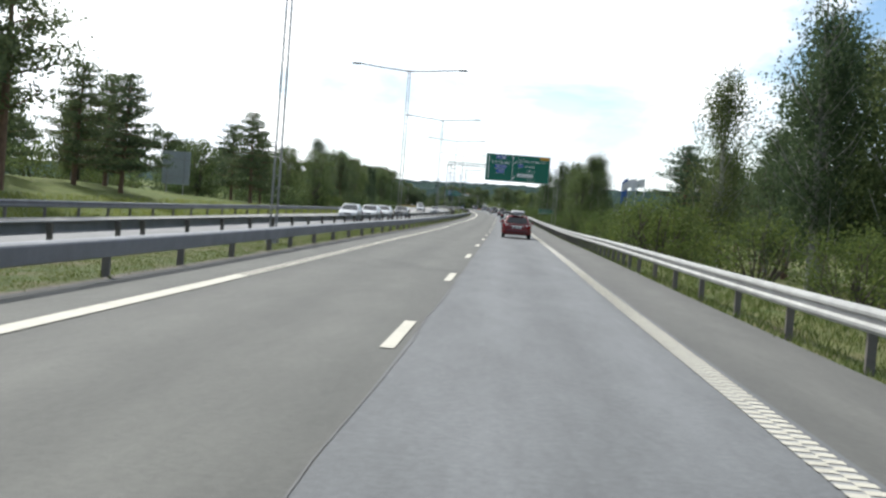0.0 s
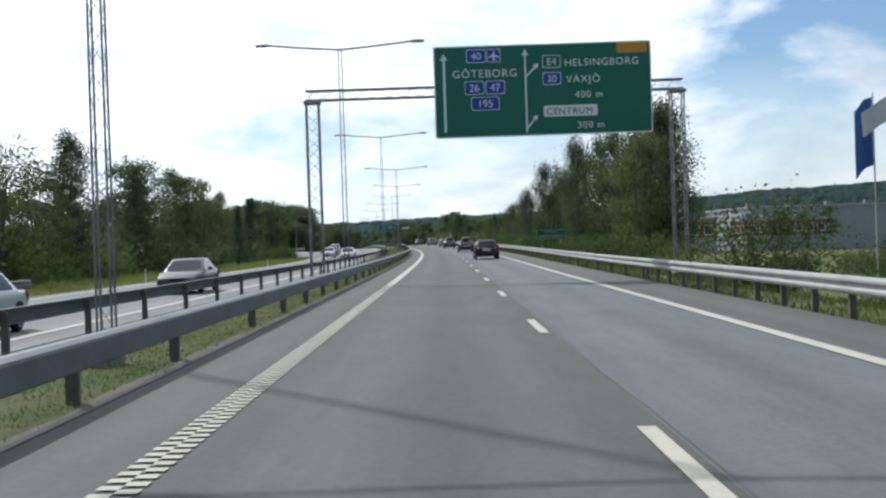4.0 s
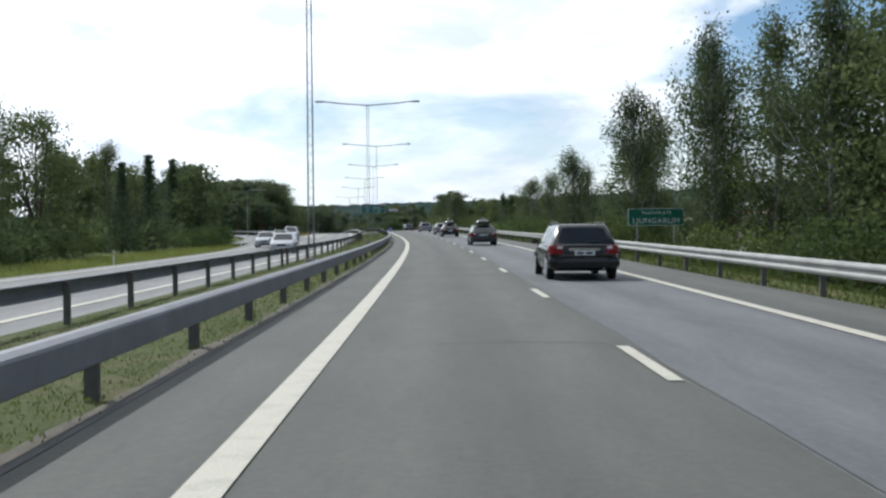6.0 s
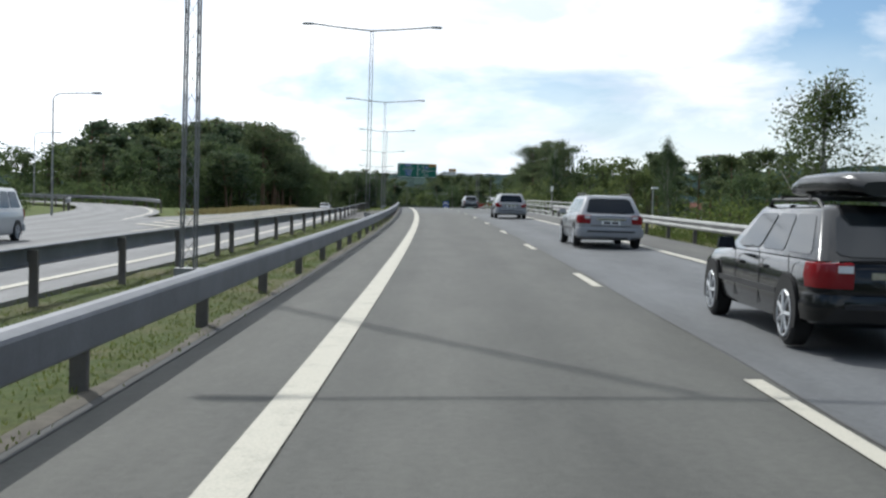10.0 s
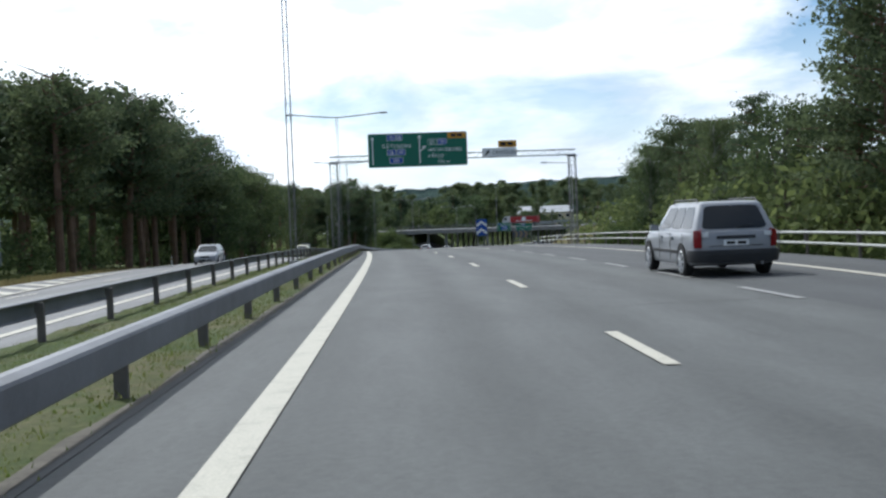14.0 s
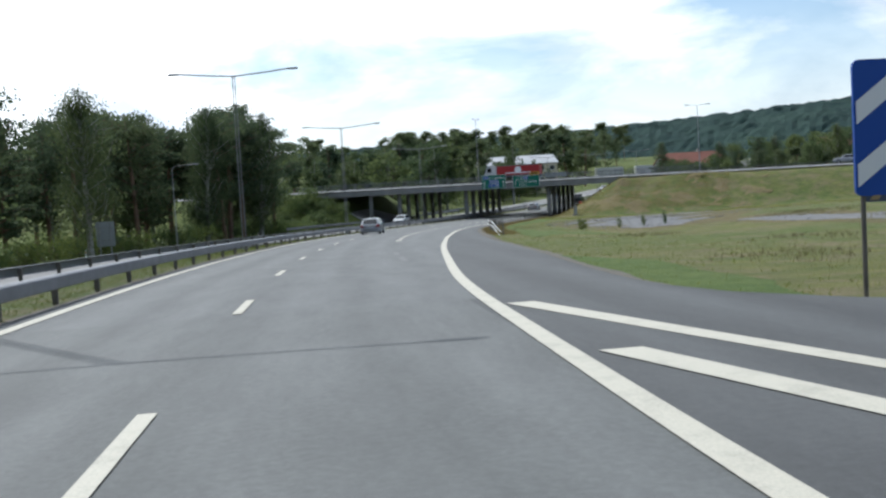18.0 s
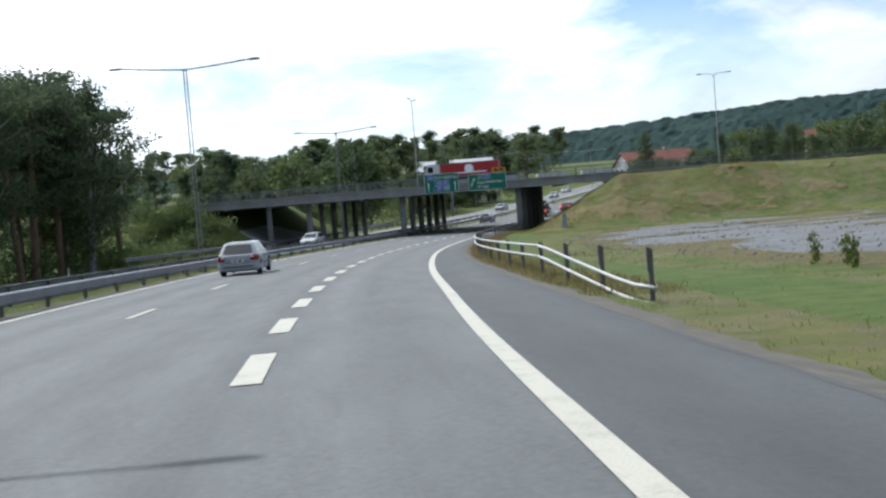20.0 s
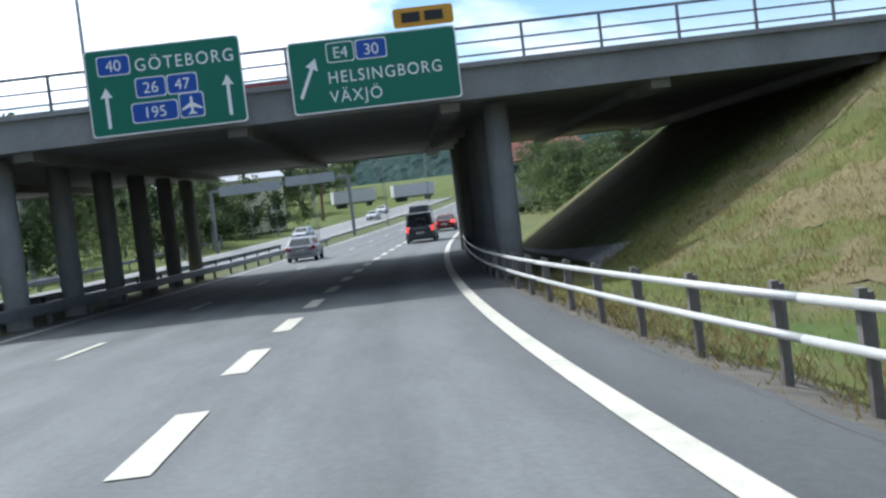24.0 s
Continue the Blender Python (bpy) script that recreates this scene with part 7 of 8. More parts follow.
def car(shape, mat, m, label, group="", category="car", box=None, rails=False, lit=False, far=False):
    L, W, H, belt, bonnet, rb, rr, rf, wf = SHAPES[shape]
    t = thing("van" if shape == "van" else "car", label, category, m, group)
    y0 = -L / 2
    w = W / 2
    # lower body: rings from tail to nose
    st = [(0.0, 0.78, 0.40, belt - 0.1, 0.0), (0.03, 0.87, 0.33, belt - 0.04, 0), (0.09, 0.93, 0.28, belt - 0.015, 0), (0.2, 0.97, 0.25, belt, 0), (0.32, 0.985, 0.23, belt, 0), (0.9, 1.0, 0.2, belt, 0), (wf - 0.5, 1.0, 0.2, belt, 0), (wf, 0.99, 0.2, belt - 0.02, 0),
          ((wf + L) / 2, 0.975, 0.2, (belt + bonnet) / 2 + 0.03, 0), (L - 0.22, 0.94, 0.22, bonnet, 0), (L - 0.06, 0.86, 0.27, bonnet - 0.1, 0), (L, 0.74, 0.36, bonnet - 0.24, 0)]
    rings = []
    for y, k, lo, hi, _ in st:
        x = w * k
        mid = lo + (hi - lo) * 0.62
        half = [(x * 0.78, lo), (x * 0.93, lo + 0.035), (x * 0.98, lo + 0.1), (x, lo + (hi - lo) * 0.4), (x * 0.995, mid), (x * 0.975, hi - 0.08), (x * 0.945, hi - 0.03), (x * 0.9, hi - 0.006), (x * 0.8, hi + 0.006), (x * 0.4, hi + 0.018)]
        rings.append([(a, y0 + y, z) for a, z in half] + [(-a, y0 + y, z) for a, z in reversed(half)])
    part("body", sharp(Geo().loft(rings).mesh("body", mat)), None, t)
    # cabin: belt ring to roof ring
    wb, wr = w * 0.93, w * (0.84 if shape == "van" else 0.73)

    def plan(yr, yf, x, z, r):
        o = []
        for cx, cy, b in ((x - r, yf - r, 0), (-x + r, yf - r, 90), (-x + r, yr + r, 180), (x - r, yr + r, 270)):
            for k in range(4):
                u = radians(b + 30 * k)
                o.append((cx + r * math.cos(u), cy + r * math.sin(u), z))
        return o
    A = dict(r=y0 + rb, f=y0 + wf, x=wb, z=belt - 0.01)
    B = dict(r=y0 + rr, f=y0 + rf, x=wr, z=H - 0.07)
    g = Geo().loft([plan(A["r"], A["f"], A["x"], A["z"], 0.08), plan(B["r"], B["f"], B["x"], B["z"], 0.1), plan(B["r"] + 0.07, B["f"] - 0.1, B["x"] - 0.06, H - 0.015, 0.12), plan(B["r"] + 0.25, B["f"] - 0.35, B["x"] - 0.25, H, 0.15)])
    part("cabin", sharp(g.mesh("cabin", mat)), None, t)
    c = lambda sx, e: Vector((sx * e["x"], 0, e["z"]))
    P = lambda sx, end, e: (sx * e["x"], e[end], e["z"])
    rear = (P(-1, "r", A), P(1, "r", A), P(1, "r", B), P(-1, "r", B))
    front = (P(1, "f", A), P(-1, "f", A), P(-1, "f", B), P(1, "f", B))
    part("rear_window", patch(rear, 0.09, 0.91, 0.08, 0.95, 0.006), M_GLASS, t, "dark tinted rear window")
    part("windscreen", patch(front, 0.06, 0.94, 0.05, 0.97, 0.006), M_GLASS, t, "dark reflecting windscreen")
    ends = (0.06, 0.33, 0.60, 0.9) if shape not in ("hatch", "saloon") else (0.1, 0.5, 0.9)
    for sx in (-1, 1):
        side = (P(1, "r", A), P(1, "f", A), P(1, "f", B), P(1, "r", B)) if sx > 0 else (P(-1, "f", A), P(-1, "r", A), P(-1, "r", B), P(-1, "f", B))
        for p, q in zip(ends, ends[1:]):
            u0, u1 = (p + 0.012, q - 0.012) if sx > 0 else (1 - q + 0.012, 1 - p - 0.012)
            part("side_window", patch(side, u0, u1, 0.1, 0.92, 0.006), M_GLASS, t)
        lab = "red tail lamp, lit" if lit else "red tail lamp"
        tall = shape in ("old_estate", "mpv", "van")
        zc, hh = (belt - 0.14, 0.24) if not tall else (belt - 0.16, 0.36)
        edge = TAIL[(3 if tall else 2):(6 if tall else 8)]
        edge = [(sx * a, b) for a, b in edge][::sx]
        part("tail_lamp", sharp(wrap(w, y0, edge, zc - hh / 2, zc + hh / 2, 0.012, 0.05, 0.018).mesh("tail_lamp", M_REDLIT if lit else M_REDLAMP), 50), None, t, lab)
        part("reverse_lamp", Geo().box((sx * w * 0.71, y0 - 0.03, zc + hh * 0.26), (w * 0.15, 0.012, hh * 0.26)), M_LAMP, t, "pale reversing lamp")
        part("headlight", Geo().loft([[(sx * w * a, y0 + L - b, z) for a, b, z in ((0.5, 0.0, bonnet - 0.22), (0.86, 0.12, bonnet - 0.2), (0.86, 0.16, bonnet - 0.07), (0.52, 0.07, bonnet - 0.09))],
                                     [(sx * w * a, y0 + L - b - 0.1, z) for a, b, z in ((0.5, 0.0, bonnet - 0.22), (0.86, 0.12, bonnet - 0.2), (0.86, 0.16, bonnet - 0.07), (0.52, 0.07, bonnet - 0.09))]]), M_LAMP, t, "clear glass headlight")
        part("wing_mirror", Geo().box((sx * (w + 0.1), y0 + wf - 0.55, belt + 0.06), (0.2, 0.1, 0.13), taper=0.8), mat, t)
        if not far:
            for y in (0.72, 1.75, 2.72):
                part("door_gap", Geo().box((sx * (w * 0.999), y0 + rb + y, 0.6), (0.006, 0.012, 0.56)), M_SEAM, t)
            for y in (1.6, 2.55):
                part("door_handle", Geo().box((sx * (w + 0.004), y0 + rb + y, belt - 0.14), (0.03, 0.18, 0.035)), mat, t)
            part("rub_strip", Geo().box((sx * (w + 0.001), y0 + L / 2, 0.5), (0.014, 2.3, 0.06)), M_TRIM, t)
        for y in (0.85, L - 0.88):
            part("wheel_arch", ARCH, None, t, m=Matrix.Translation((sx * (w - 0.002), y0 + y, 0.34)))
            rot = Matrix.Translation((sx * (w - 0.085), y0 + y, 0.31)) @ Matrix.Rotation(0 if sx > 0 else math.pi, 4, "Z")
            wh = part("wheel", WHEEL_TYRE, None, t, "black tyre", m=rot)
            part("rim", RIM, None, wh, "silver alloy rim")
        if rails:
            x = B["x"] - 0.05
            part("roof_rail", Geo().pipe([(sx * x, B["r"] + 0.15, H - 0.05), (sx * x, B["r"] + 0.3, H + 0.035), (sx * x, B["f"] - 0.35, H + 0.035), (sx * x, B["f"] - 0.2, H - 0.05)], 0.02, 6), M_TRIM, t)
    edge = [(-a, b) for a, b in TAIL[:0:-1]] + list(TAIL)
    part("rear_bumper", sharp(wrap(w, y0, edge, 0.3, 0.56, 0.04, 0.09, 0.025).mesh("rear_bumper", M_TRIM if shape == "old_estate" else mat), 60), None, t)
    part("bumper_strip", Geo().box((0, y0 - 0.068, 0.455), (W * 0.72, 0.02, 0.045)), M_TRIM, t)
    part("lower_intake", Geo().box((0, y0 + L + 0.022, 0.33), (W * 0.5, 0.012, 0.08)), M_SEAM, t)
    part("front_bumper", Geo().box((0, y0 + L - 0.1, 0.38), (W * 0.84, 0.24, 0.2), taper=0.95), mat, t)
    part("grille", Geo().box((0, y0 + L - 0.01, bonnet - 0.17), (W * 0.34, 0.05, 0.11)), M_SEAM, t)
    for y, z, s in ((y0 - 0.012, 0.69 if not far else 0.62, 1), (y0 + L + 0.022, 0.4, -1)):
        pl = part("number_plate", Geo().box((0, y, z), (0.5, 0.012, 0.11)), M_SIGN_WHITE, t, "white plate")
        for k in range(2):
            part("plate_bar", Geo().box((-0.11 + 0.22 * k, y - 0.008 * s, z), (0.17, 0.006, 0.06)), M_SIGN_BLACK, pl)
    if not far:
        part("rear_wiper", Geo().tube((0.02, y0 + rb - 0.005, belt + 0.06), (0.36, y0 + rb + 0.03, belt + 0.1), 0.01, n=5), M_TRIM, t)
        part("tailgate_gap", Geo().box((0, y0 + 0.0, belt - 0.3), (W * 0.6, 0.012, 0.012)), M_SEAM, t)
        part("badge_strip", Geo().box((0, y0 - 0.004, belt - 0.13), (W * 0.44, 0.02, 0.06)), M_CHROME if shape != "old_estate" else M_TRIM, t)
        part("exhaust", Geo().tube((0.5, y0 - 0.02, 0.28), (0.5, y0 + 0.3, 0.28), 0.035, n=8), M_STEEL_DARK, t)
    if box is not None:
        g = Geo()
        x, z = 0.44, H + 0.08
        r = []
        for y, k, hh in ((B["r"] - 0.12, 0.72, 0.14), (B["r"] + 0.0, 0.95, 0.22), (B["r"] + 0.6, 1.0, 0.25), (B["f"] - 0.7, 1.0, 0.24), (B["f"] - 0.25, 0.86, 0.17), (B["f"] - 0.05, 0.6, 0.12)):
            r.append([(x * k * math.copysign(abs(math.cos(u)) ** 0.5, math.cos(u)), y, z + hh * (0.5 + 0.5 * math.copysign(abs(math.sin(u)) ** 0.6, math.sin(u)))) for u in np.linspace(0, 2 * math.pi, 16, endpoint=False)])
        part("roof_box", sharp(g.loft(r).mesh("roof_box", box), 40), None, t, "streamlined roof box")
        for y in (B["r"] + 0.5, B["f"] - 0.7):
            part("roof_bar", Geo().box((0, y, H + 0.06), (wr * 1.9, 0.06, 0.04)), M_TRIM, t)
    return t


def same_way(shape, mat, s, o, label, turn=0.0, **kw):
    return car(shape, mat, stand(s, o, 0, turn), label, "cars driving ahead", **kw)


def oncoming(shape, mat, s, o, label, **kw):
    return car(shape, mat, stand(s, o, float(OPP_DROP(s)) + 0.005, 180), label, "oncoming cars", far=True, **kw)


same_way("wagon", P_RED, 73.4, 5.3, "dark red estate car with a pale grey roof box", box=M_BOXGREY, rails=True)
same_way("wagon", P_DARK, 105.2, 5.2, "dark grey estate car following the others", rails=True)
same_way("wagon", P_BLACK, 188.6, 5.1, "black estate car with roof rails", rails=True)
same_way("low_wagon", P_DARK, 235.5, 5.1, "dark estate car with a roof box", box=M_BOXBLACK, rails=True)
same_way("low_wagon", P_BLACK, 282.2, 5.2, "glossy black estate car with a black roof box", box=M_BOXBLACK, rails=True)
same_way("wagon", P_SILVER, 302.7, 5.55, "silver estate car with dark rear window", rails=True)
same_way("wagon", P_SILVER, 337.4, 5.4, "silver estate car with roof rails", rails=True)
same_way("old_estate", P_SILVER, 410.2, 7.7, "silver square-backed estate car with tall red tail lamps", rails=True)
same_way("hatch", P_SILVER, 602, 2.4, "silver hatchback in the overtaking lane")
same_way("hatch", P_SILVER, 721, 2.1, "silver hatchback just beyond the bridge")
same_way("saloon", P_RED, 753, 9.2, "red saloon braking in the exit lane", lit=True, far=True)
same_way("hatch", P_DARK, 785, 9.2, "dark hatchback further on in the exit lane", far=True)
oncoming("hatch", P_WHITE, 99, -8.85, "white hatchback coming the other way")
oncoming("wagon", P_WHITE, 114, -8.85, "white estate car coming the other way")
oncoming("saloon", P_WHITE, 127, -8.85, "white saloon coming the other way")
oncoming("saloon", P_DARK, 150, -8.85, "dark saloon coming the other way")
oncoming("hatch", P_WHITE, 240, -8.85, "white hatchback in the fast lane of the other side")
oncoming("hatch", P_WHITE, 262, -12.6, "white hatchback in the slow lane")
oncoming("hatch", P_GREEN, 283, -13.2, "dark green hatchback coming the other way")
oncoming("mpv", P_WHITE, 305.5, -13.6, "white van-like people carrier coming the other way")
oncoming("wagon", P_SILVER, 472, -11.8, "silver estate car coming the other way")
oncoming("hatch", P_CREAM, 530, -8.85, "cream hatchback coming the other way")
oncoming("hatch", P_WHITE, 673, -9.0, "silver-white hatchback coming out from under the bridge")
oncoming("wagon", P_SILVER, 781, -9.2, "silver estate car coming the other way")
oncoming("hatch", P_WHITE, 830, -9.2, "white hatchback on the far bend")
oncoming("saloon", P_WHITE, 860, -12.5, "white saloon on the far bend")


def bike(parent, y, z, x0):
    g = Geo()
    for k in range(14):
        a, b = 2 * math.pi * k / 14, 2 * math.pi * (k + 1) / 14
        g.tube((x0 + 0.33 * math.cos(a), y, z + 0.33 * math.sin(a)), (x0 + 0.33 * math.cos(b), y, z + 0.33 * math.sin(b)), 0.02, n=5, caps=False)
    return part("bicycle_wheel", g, M_TYRE, parent, "bicycle wheel with black tyre")


van = same_way("van", P_DARK, 732, 8.6, "dark van with bicycles on its tail and roof luggage", lit=True, category="van")
for x in (-0.55, 0.5):
    bike(van, -2.62, 1.15, x)
part("bicycle_frame", Geo().pipe([(-0.55, -2.62, 1.15), (-0.15, -2.62, 1.62), (0.35, -2.62, 1.6), (0.5, -2.62, 1.15)], 0.025).pipe([(-0.15, -2.62, 1.62), (-0.05, -2.62, 1.12), (0.35, -2.62, 1.6)], 0.025), M_TRIM, van)
part("luggage", Geo().box((0, -0.6, 2.28), (1.3, 2.2, 0.42), taper=0.9), M_BOXBLACK, van, "black luggage on the roof")


def truck(m, label, box_mat, cab_mat, L=7.6, W=2.5, H=3.6, dot=False, group=""):
    """Box lorry, nose towards +y."""
    t = thing("lorry", label, "lorry", m, group)
    part("chassis", Geo().box((0, 0, 0.75), (0.9, L, 0.3)), M_TRIM, t)
    b0, b1 = -L / 2, L / 2 - 2.3
    g = Geo().box((0, (b0 + b1) / 2, (H + 1.0) / 2), (W, b1 - b0, H - 1.0))
    part("cargo_box", g, box_mat, t, "plain coloured cargo box")
    for x in (-W / 2, W / 2):
        for z in (1.03, H):
            part("edge_rail", Geo().box((x, (b0 + b1) / 2, z), (0.05, b1 - b0, 0.08)), M_STEEL, t)
        if dot:
            part("round_emblem", Geo().disc((x, b0 + (b1 - b0) * 0.5, 1.95), 0.6, (math.copysign(1, x), 0, 0), 28, 0.012), M_SIGN_WHITE, t, "plain white round emblem")
            part("stripe", Geo().box((x * 1.003, b0 + (b1 - b0) * 0.5, 1.45), (0.012, (b1 - b0) * 0.6, 0.16)), M_SIGN_WHITE, t)
    c0, c1 = L / 2 - 2.2, L / 2
    prof = [(c0, 0.55), (c1, 0.55), (c1 + 0.03, 1.3), (c1 - 0.12, 1.6), (c1 - 0.5, 2.65), (c1 - 0.9, 2.8), (c0, 2.8)]
    part("cab", Geo().loft([[(x, y, z) for y, z in prof] for x in (-W / 2 + 0.1, W / 2 - 0.1)]), cab_mat, t)
    q = (W / 2 - 0.1)
    part("windscreen", patch(((q, c1 - 0.12, 1.6), (-q, c1 - 0.12, 1.6), (-q, c1 - 0.5, 2.65), (q, c1 - 0.5, 2.65)), 0.06, 0.94, 0.05, 0.92, 0.01), M_GLASS, t)
    for sx in (-1, 1):
        part("side_window", Geo().box((sx * (q + 0.003), c1 - 0.95, 2.1), (0.012, 0.75, 0.75)), M_GLASS, t)
        part("headlight", Geo().box((sx * q * 0.75, c1 + 0.02, 0.85), (0.4, 0.06, 0.2)), M_LAMP, t)
        part("wing_mirror", Geo().box((sx * (q + 0.2), c1 - 0.25, 2.0), (0.1, 0.12, 0.5)), M_TRIM, t)
        part("tail_lamp", Geo().box((sx * 0.95, -L / 2 - 0.02, 0.85), (0.35, 0.05, 0.14)), M_REDLAMP, t)
        for y in (-L / 2 + 1.6, L / 2 - 1.1):
            k = Matrix.Translation((sx * (W / 2 - 0.2), y, 0.46)) @ Matrix.Rotation(0 if sx > 0 else math.pi, 4, "Z") @ Matrix.Diagonal((1.5, 1.5, 1.5, 1))
            wh = part("wheel", WHEEL_TYRE, None, t, m=k)
            part("rim", RIM, None, wh)
    return t


P_TRUCK = worn("lorry_red", (0.3, 0.02, 0.02), 0.45, 0, 0.15, 1.0)
P_TRUCKW = worn("lorry_white", (0.5, 0.5, 0.49), 0.45, 0, 0.12, 1.0)
truck(stand(705, 2.2, OVER_Z - float(road_z(705, 2.2)) + 0.16, 90), "red box lorry with white cab crossing the bridge", P_TRUCK, P_TRUCKW, 10.0, 2.4, 2.75, True)
car("hatch", P_SILVER, stand(706, 58, OVER_Z - float(road_z(706, 58)) + 0.08, 90), "silver hatchback on the crossing road", far=True)
car("wagon", P_DARK, stand(703, 72, OVER_Z - float(road_z(703, 72)) + 0.08, -90), "dark estate car on the crossing road", far=True)
camper = truck(stand(782, 14.6, float(ground_h(782, 14.6)) + 0.1, 120), "white camper van parked beyond the bridge", P_TRUCKW, P_TRUCKW, 6.2, 2.2, 2.9)

# ---- buildings ----
M_WALL_W = worn("white_wall_sheet", (0.42, 0.42, 0.4), 0.7, 0, 0.15, 0.4, 10)
M_WALL_Y = worn("cream_wall", (0.56, 0.5, 0.34), 0.8, 0, 0.15, 0.4, 10)
M_WALL_RED = worn("red_wall_sheet", (0.16, 0.022, 0.02), 0.6, 0, 0.2, 0.5, 10)
M_ROOF = worn("pale_roof_sheet", (0.36, 0.37, 0.38), 0.6, 0.1, 0.2, 0.3, 6)
M_ROOF_RED = worn("red_roof_tiles", (0.2, 0.075, 0.05), 0.85, 0, 0.25, 0.6, 8)
M_PANE = plain("dark_window_pane", (0.03, 0.035, 0.04), 0.08)


def window(t, x, y, z, w, h, frame_mat=None, ax="x"):
    """A window on a wall that looks towards -y (ax 'x') or -x (ax 'y')."""
    d = lambda a, b, c: (a, b, c) if ax == "x" else (b, a, c)
    wf = part("window", Geo().box((x, y, z), d(w + 0.16, 0.08, h + 0.16)), frame_mat or M_SIGN_WHITE, t)
    off = (0, -0.045, 0) if ax == "x" else (-0.045, 0, 0)
    part("pane", Geo().box((x + off[0], y + off[1], z), d(w, 0.02, h)), M_PANE, wf)
    part("sill", Geo().box((x + off[0], y + off[1], z - h / 2 - 0.1), d(w + 0.2, 0.12, 0.05)), frame_mat or M_SIGN_WHITE, wf)


def house(m, w, d, h, roof_h, wall_mat, roof_mat, label, wins=3, storeys=1, chimney=True):
    t = thing("house", label, "house", m)
    part("wall", Geo().box((0, 0, h / 2 - 1), (w, d, h + 2)), wall_mat, t)
    g = Geo()
    e = 0.4
    prof = [(-d / 2 - e, h - 0.12), (0, h + roof_h), (d / 2 + e, h - 0.12), (d / 2 + e, h - 0.3), (0, h + roof_h - 0.22), (-d / 2 - e, h - 0.3)]
    part("roof", g.loft([[(x, y, z) for y, z in prof] for x in (-w / 2 - e, w / 2 + e)]), roof_mat, t)
    for x in (-w / 2 + 0.02, w / 2 - 0.02):
        part("gable", Geo().loft([[(x + k, -d / 2, h - 0.1), (x + k, d / 2, h - 0.1), (x + k, 0, h + roof_h - 0.2)] for k in (-0.05, 0.05)]), wall_mat, t)
    if chimney:
        part("chimney", Geo().box((w * 0.15, 0.3, h + roof_h + 0.2), (0.6, 0.6, 1.2)), M_CONC, t)
    for k in range(storeys):
        for i in range(wins):
            window(t, -w / 2 + w * (i + 0.5) / wins, -d / 2 - 0.02, h * (k + 0.55) / storeys, w / wins * 0.42, 1.2)
            window(t, -w / 2 - 0.02, -d / 2 + d * (i + 0.5) / wins, h * (k + 0.55) / storeys, d / wins * 0.36, 1.2, ax="y")
    return t


def block(name, m, w, d, h, label, wall_mat, band=None, nwin=12, wz=1.6, wh=1.3):
    """Flat-roofed building: parapet band, window strip, entrance."""
    t = thing(name, label, "building", m)
    part("wall", Geo().box((0, 0, h / 2 - 1.2), (w, d, h + 2.4)), wall_mat, t)
    part("roof", Geo().box((0, 0, h + 0.06), (w + 0.5, d + 0.5, 0.3)), M_ROOF, t, "flat roof edge")
    if band:
        part("band", Geo().box((0, 0, wz), (w + 0.06, d + 0.06, wh + 0.9)), band, t, "red cladding band")
    for i in range(nwin):
        window(t, -w / 2 + w * (i + 0.5) / nwin, -d / 2 - 0.05, wz, w / nwin * 0.62, wh)
    for i in range(int(nwin * d / w)):
        window(t, -w / 2 - 0.05, -d / 2 + w / nwin * (i + 0.5), wz, w / nwin * 0.62, wh, ax="y")
    for i in range(4):
        part("roof_vent", Geo().box((-w * 0.35 + w * 0.22 * i, d * 0.1, h + 0.6), (1.2, 1.0, 0.9), taper=0.85), M_STEEL, t)
    return t


block("office_building", stand(263.5, 51.2, -2.9, -4), 11, 10, 5.5, "low building with red upper floor and white window frames", M_CONC_DARK, M_WALL_RED, 7, 4.3, 0.9)
block("office_building", stand(270.8, 39.3, -2.9, -9.8), 8, 20, 5.9, "long low building with a red upper floor and white windows", M_CONC_DARK, M_WALL_RED, 4, 4.3, 1.2)
block("office_wing", stand(290, 40.2, -2.9, -9.8), 12, 10, 5.1, "cream office wing with a strip of windows above a red band", M_WALL_Y, M_WALL_RED, 5, 3.5, 0.8)
block("sheet_hall", stand(286, 66, -2.9, 0), 30, 24, 7.4, "grey sheet metal hall behind the red building", M_SIGN_BACK, None, 0)
duct = thing("duct", "thick cream ventilation duct that bends down beside the building", "duct", stand(272, 34.6, -2.9, 0))
arc = [(0.55 * math.sin(u), 0, 1.75 + 0.55 * math.cos(u)) for u in np.linspace(0, math.pi / 2, 7)]
part("pipe", Geo().pipe([(-4.5, 0, 2.3), (-2, 0, 2.3)] + arc + [(0.55, 0, 0.8), (0.55, 0, -0.3)], 0.34, 14), M_WALL_Y, duct, smooth=True)
part("support", Geo().box((-3.2, 0, 0.8), (0.2, 0.2, 2.4)), M_STEEL_DARK, duct)
block("warehouse", stand(352, 56, -4.6, 0), 26, 30, 5.0, "low pale warehouse with a white roof behind the trees", M_WALL_W, None, 6, 2.4, 1.1)
house(Matrix.Translation((-4, 842, -4.8)) @ Matrix.Rotation(radians(8), 4, "Z"), 22, 14, 7.0, 2.4, M_WALL_Y, M_ROOF, "long pale yellow building with a light roof", 7, 2, False)
house(Matrix.Translation((42, 812, -6.0)) @ Matrix.Rotation(radians(12), 4, "Z"), 17, 9, 5.6, 3.0, M_WALL_W, M_ROOF_RED, "white house with a red tiled roof", 3, 2)
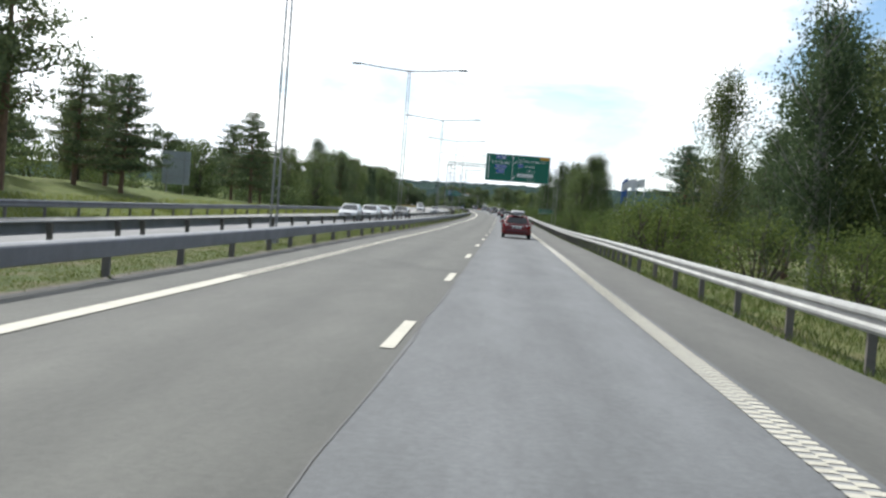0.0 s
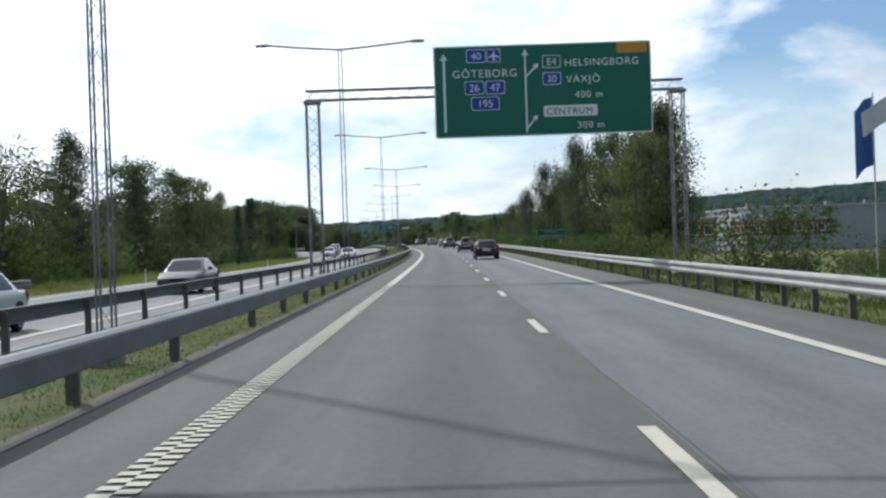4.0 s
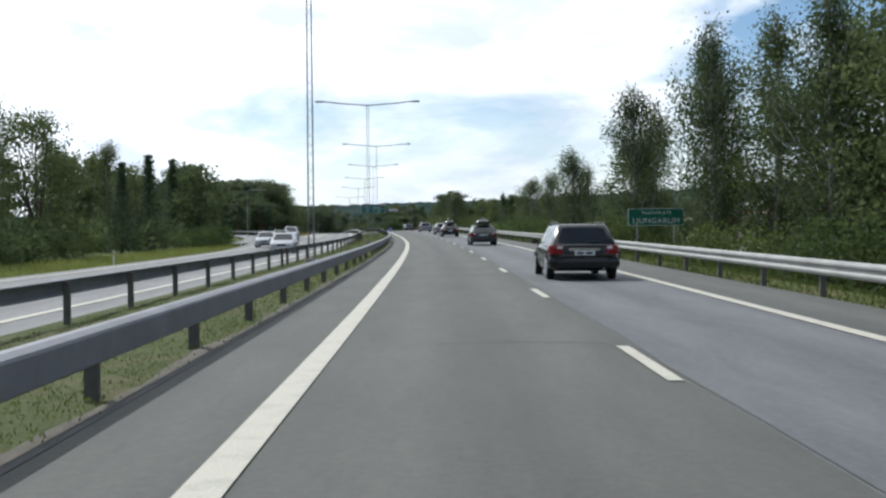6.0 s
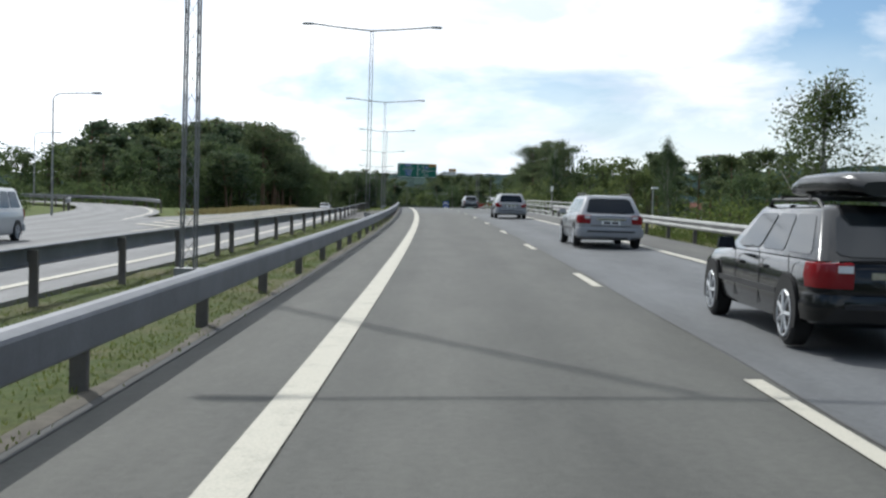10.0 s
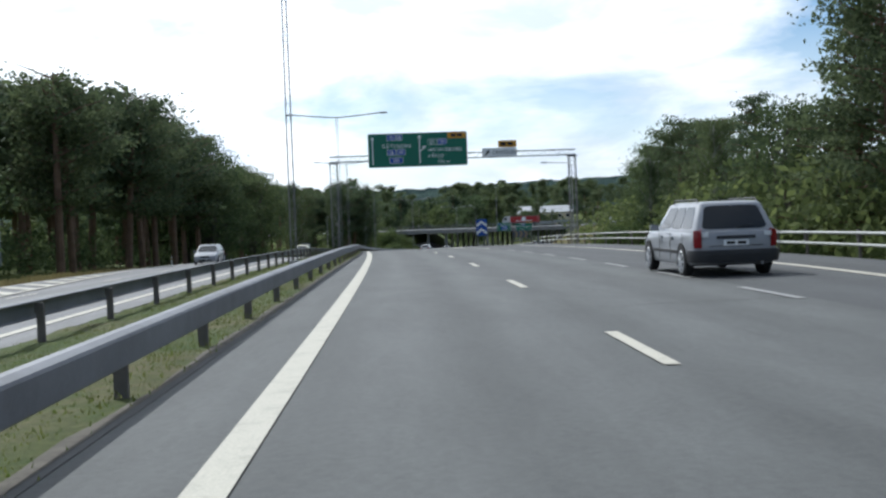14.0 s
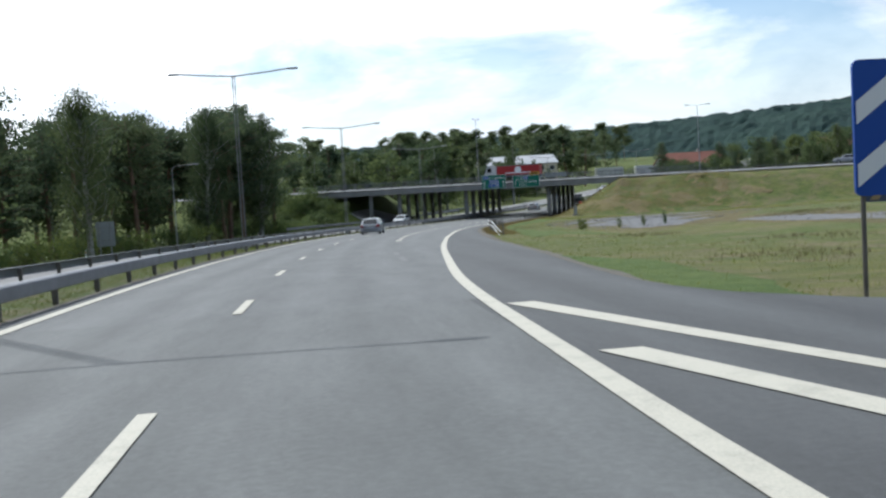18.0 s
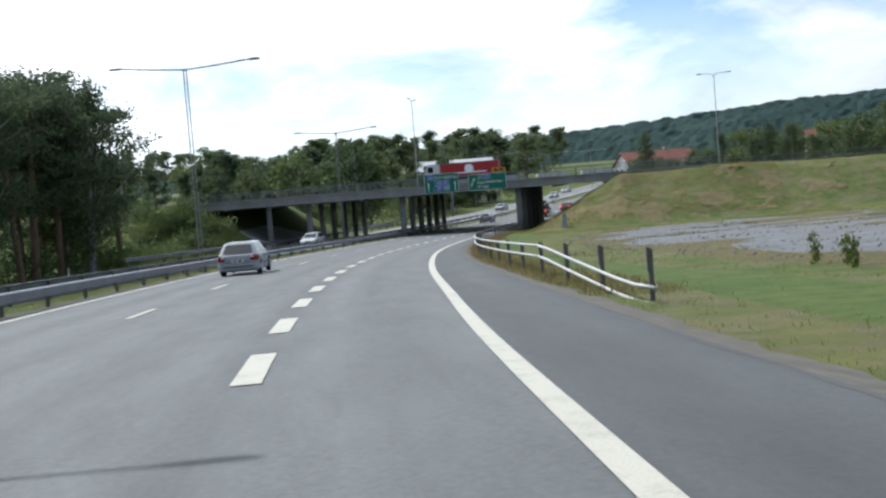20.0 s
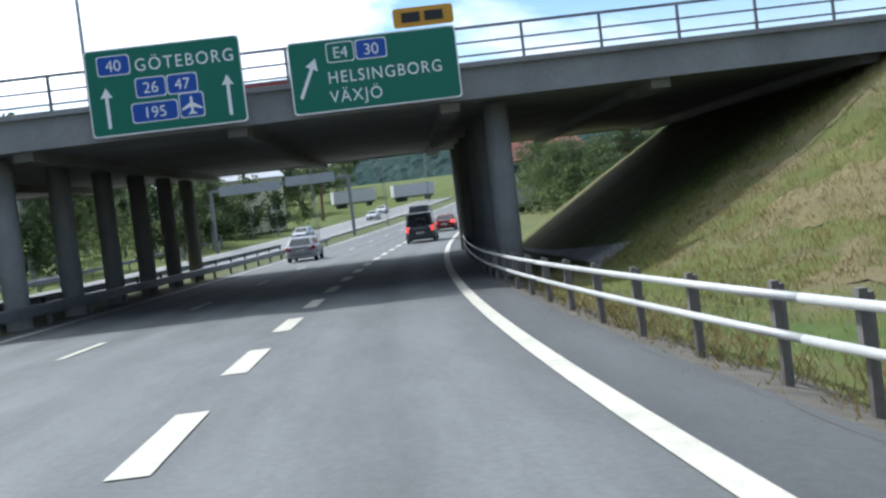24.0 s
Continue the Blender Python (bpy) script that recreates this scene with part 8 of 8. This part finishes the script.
house(Matrix.Translation((80, 801, -4.2)) @ Matrix.Rotation(radians(-12), 4, "Z"), 12, 8, 5.4, 3.2, M_WALL_Y, M_ROOF_RED, "cream house with a red tiled roof", 3, 2)
house(Matrix.Translation((110, 812, -3.6)) @ Matrix.Rotation(radians(5), 4, "Z"), 12, 8, 5.4, 3.0, M_WALL_W, M_ROOF_RED, "white house with a red tiled roof among trees", 3, 2)
for i in range(2):
    t = thing("trailer", "white box trailer parked beyond the bridge", "trailer", Matrix.Translation((31 + 14 * i, 897 + 2 * i, -4.4)) @ Matrix.Rotation(radians(4), 4, "Z"), "parked trailers")
    part("cargo_box", Geo().box((0, 0, 2.5), (9.5, 2.5, 2.7)), P_TRUCKW, t)
    part("chassis", Geo().box((0, 0, 0.95), (9.4, 1.0, 0.3)), M_TRIM, t)
    for x in (-3.4, -2.2, 3.4):
        for y in (-1.0, 1.0):
            part("wheel", WHEEL_TYRE, None, t, m=Matrix.Translation((x, y, 0.47)) @ Matrix.Rotation(math.pi / 2, 4, "Z") @ Matrix.Diagonal((1.5, 1.5, 1.5, 1)))
    part("strut", Geo().box((3.0, 0, 0.4), (0.12, 1.4, 0.9)), M_STEEL_DARK, t)

# flags
M_FLAG = worn("blue_banner_cloth", (0.04, 0.1, 0.3), 0.8, 0, 0.2, 2, 30)
M_FLAG_W = worn("white_banner_cloth", (0.6, 0.6, 0.62), 0.8, 0, 0.15, 2, 30)
for k, (ps, po, blue) in enumerate(((150.6, 20.3, True), (150.0, 21.3, False), (149.4, 22.3, False))):
    t = thing("flagpole", "white flagpole with a long blue banner hanging limp" if blue else "white flagpole with a pale flag drooping in the wind", "flagpole", stand(ps, po, float(ground_h(ps, po))), "flagpoles")
    part("pole", Geo().tube((0, 0, -0.3), (0, 0, 8.6), 0.05, 0.03, 8), M_PIPE, t)
    part("finial", Geo().tube((0, 0, 8.6), (0, 0, 8.7), 0.05, 0.02, 8), M_CHROME, t)
    ln, tall, droop = (0.75, 2.9, 0.55) if blue else (1.7, 1.05, 0.75)
    us = np.linspace(0, 1, 12)
    V = [(-0.04 - ln * u * 0.96, 0.13 * math.sin(7 * u + 1.5 * w + k) * u + q, 8.5 - tall * w - droop * u * u - 0.06 * math.sin(9 * u + k) * u) for q in (0, 0.012) for w in np.linspace(0, 1, 6) for u in us]
    F = [(a * 12 + b, a * 12 + b + 1, a * 12 + b + 13, a * 12 + b + 12) for a in range(5) for b in range(11)]
    part("flag", Geo().add(V, F + [tuple(72 + i for i in f[::-1]) for f in F]), M_FLAG if blue else M_FLAG_W, t, smooth=True)

# ---- small roadside things ----
cam_post = thing("speed_camera", "slim grey post with a small box on top", "roadside post", stand(372, 12.4, -0.6) @ Matrix.Diagonal((0.75, 0.75, 0.9, 1)))
part("pole", Geo().tube((0, 0, -0.5), (0, 0, 2.7), 0.05, n=8), M_PIPE, cam_post)
part("housing", Geo().box((0, 0, 2.9), (0.28, 0.34, 0.5), taper=0.9), M_SIGN_WHITE, cam_post)

lamp_post = thing("path_lamp", "slim pale lamp post with a short head below the road", "street lamp", stand(345, 15.6, -2.0))
part("pole", Geo().tube((0, 0, -3.0), (0, 0, 3.9), 0.05, 0.04, 8), M_PIPE, lamp_post)
part("lamp_head", Geo().box((0.12, 0, 3.95), (0.5, 0.2, 0.12), taper=0.8), M_SIGN_WHITE, lamp_post)


def far_gantry(s, o0, o1, boards, label):
    t = thing("sign_gantry", label, "sign gantry", stand(s, 0, 0))
    for o in (o0, o1):
        part("mast", Geo().box((o, 0, 2.9), (0.3, 0.3, 6.6)), M_MAST, t)
    part("truss_beam", Geo().box(((o0 + o1) / 2, 0, 6.2), (o1 - o0, 0.35, 0.3)), M_MAST, t)
    for a, b, z0, z1 in boards:
        part("board", Geo().box(((a + b) / 2, -0.25, (z0 + z1) / 2), (b - a, 0.06, z1 - z0)), M_SIGN_BACK, t, "grey back of a sign board")
    return t


far_gantry(772, -16.5, -1.8, ((-15.5, -9.0, 5.6, 6.6), (-8.4, -3.2, 5.8, 6.8)), "gantry with pale sign backs over the opposite lanes")
rail = thing("wooden_rail", "low weathered wooden rail beside the ramp", "fence", stand(486, 21.0, float(ground_h(486, 21)), -25))
for z in (0.45, 0.8):
    part("board", Geo().box((0, 3, z), (0.05, 7.0, 0.13)), M_BARK_PINE, rail)
for y in (0, 2, 4, 6):
    part("post", Geo().box((0.06, y, 0.35), (0.1, 0.1, 1.2)), M_BARK_PINE, rail)
REFL = Geo().box((0, 0, 0.45), (0.1, 0.04, 1.0), taper=0.8).mesh("marker_post", M_SIGN_WHITE)
MARK = Geo().box((0, -0.022, 0.78), (0.06, 0.012, 0.14)).mesh("reflector", M_SIGN_YELLOW)
for s, o in [(a, -15.9) for a in range(170, 290, 50)] + [(a, -15.9) for a in range(480, 640, 50)]:
    t = thing("marker_post", "short white marker post with reflector", "marker post", stand(s, o, float(ground_h(s, o))), "marker posts")
    part("post", REFL, None, t)
    part("reflector", MARK, None, t)
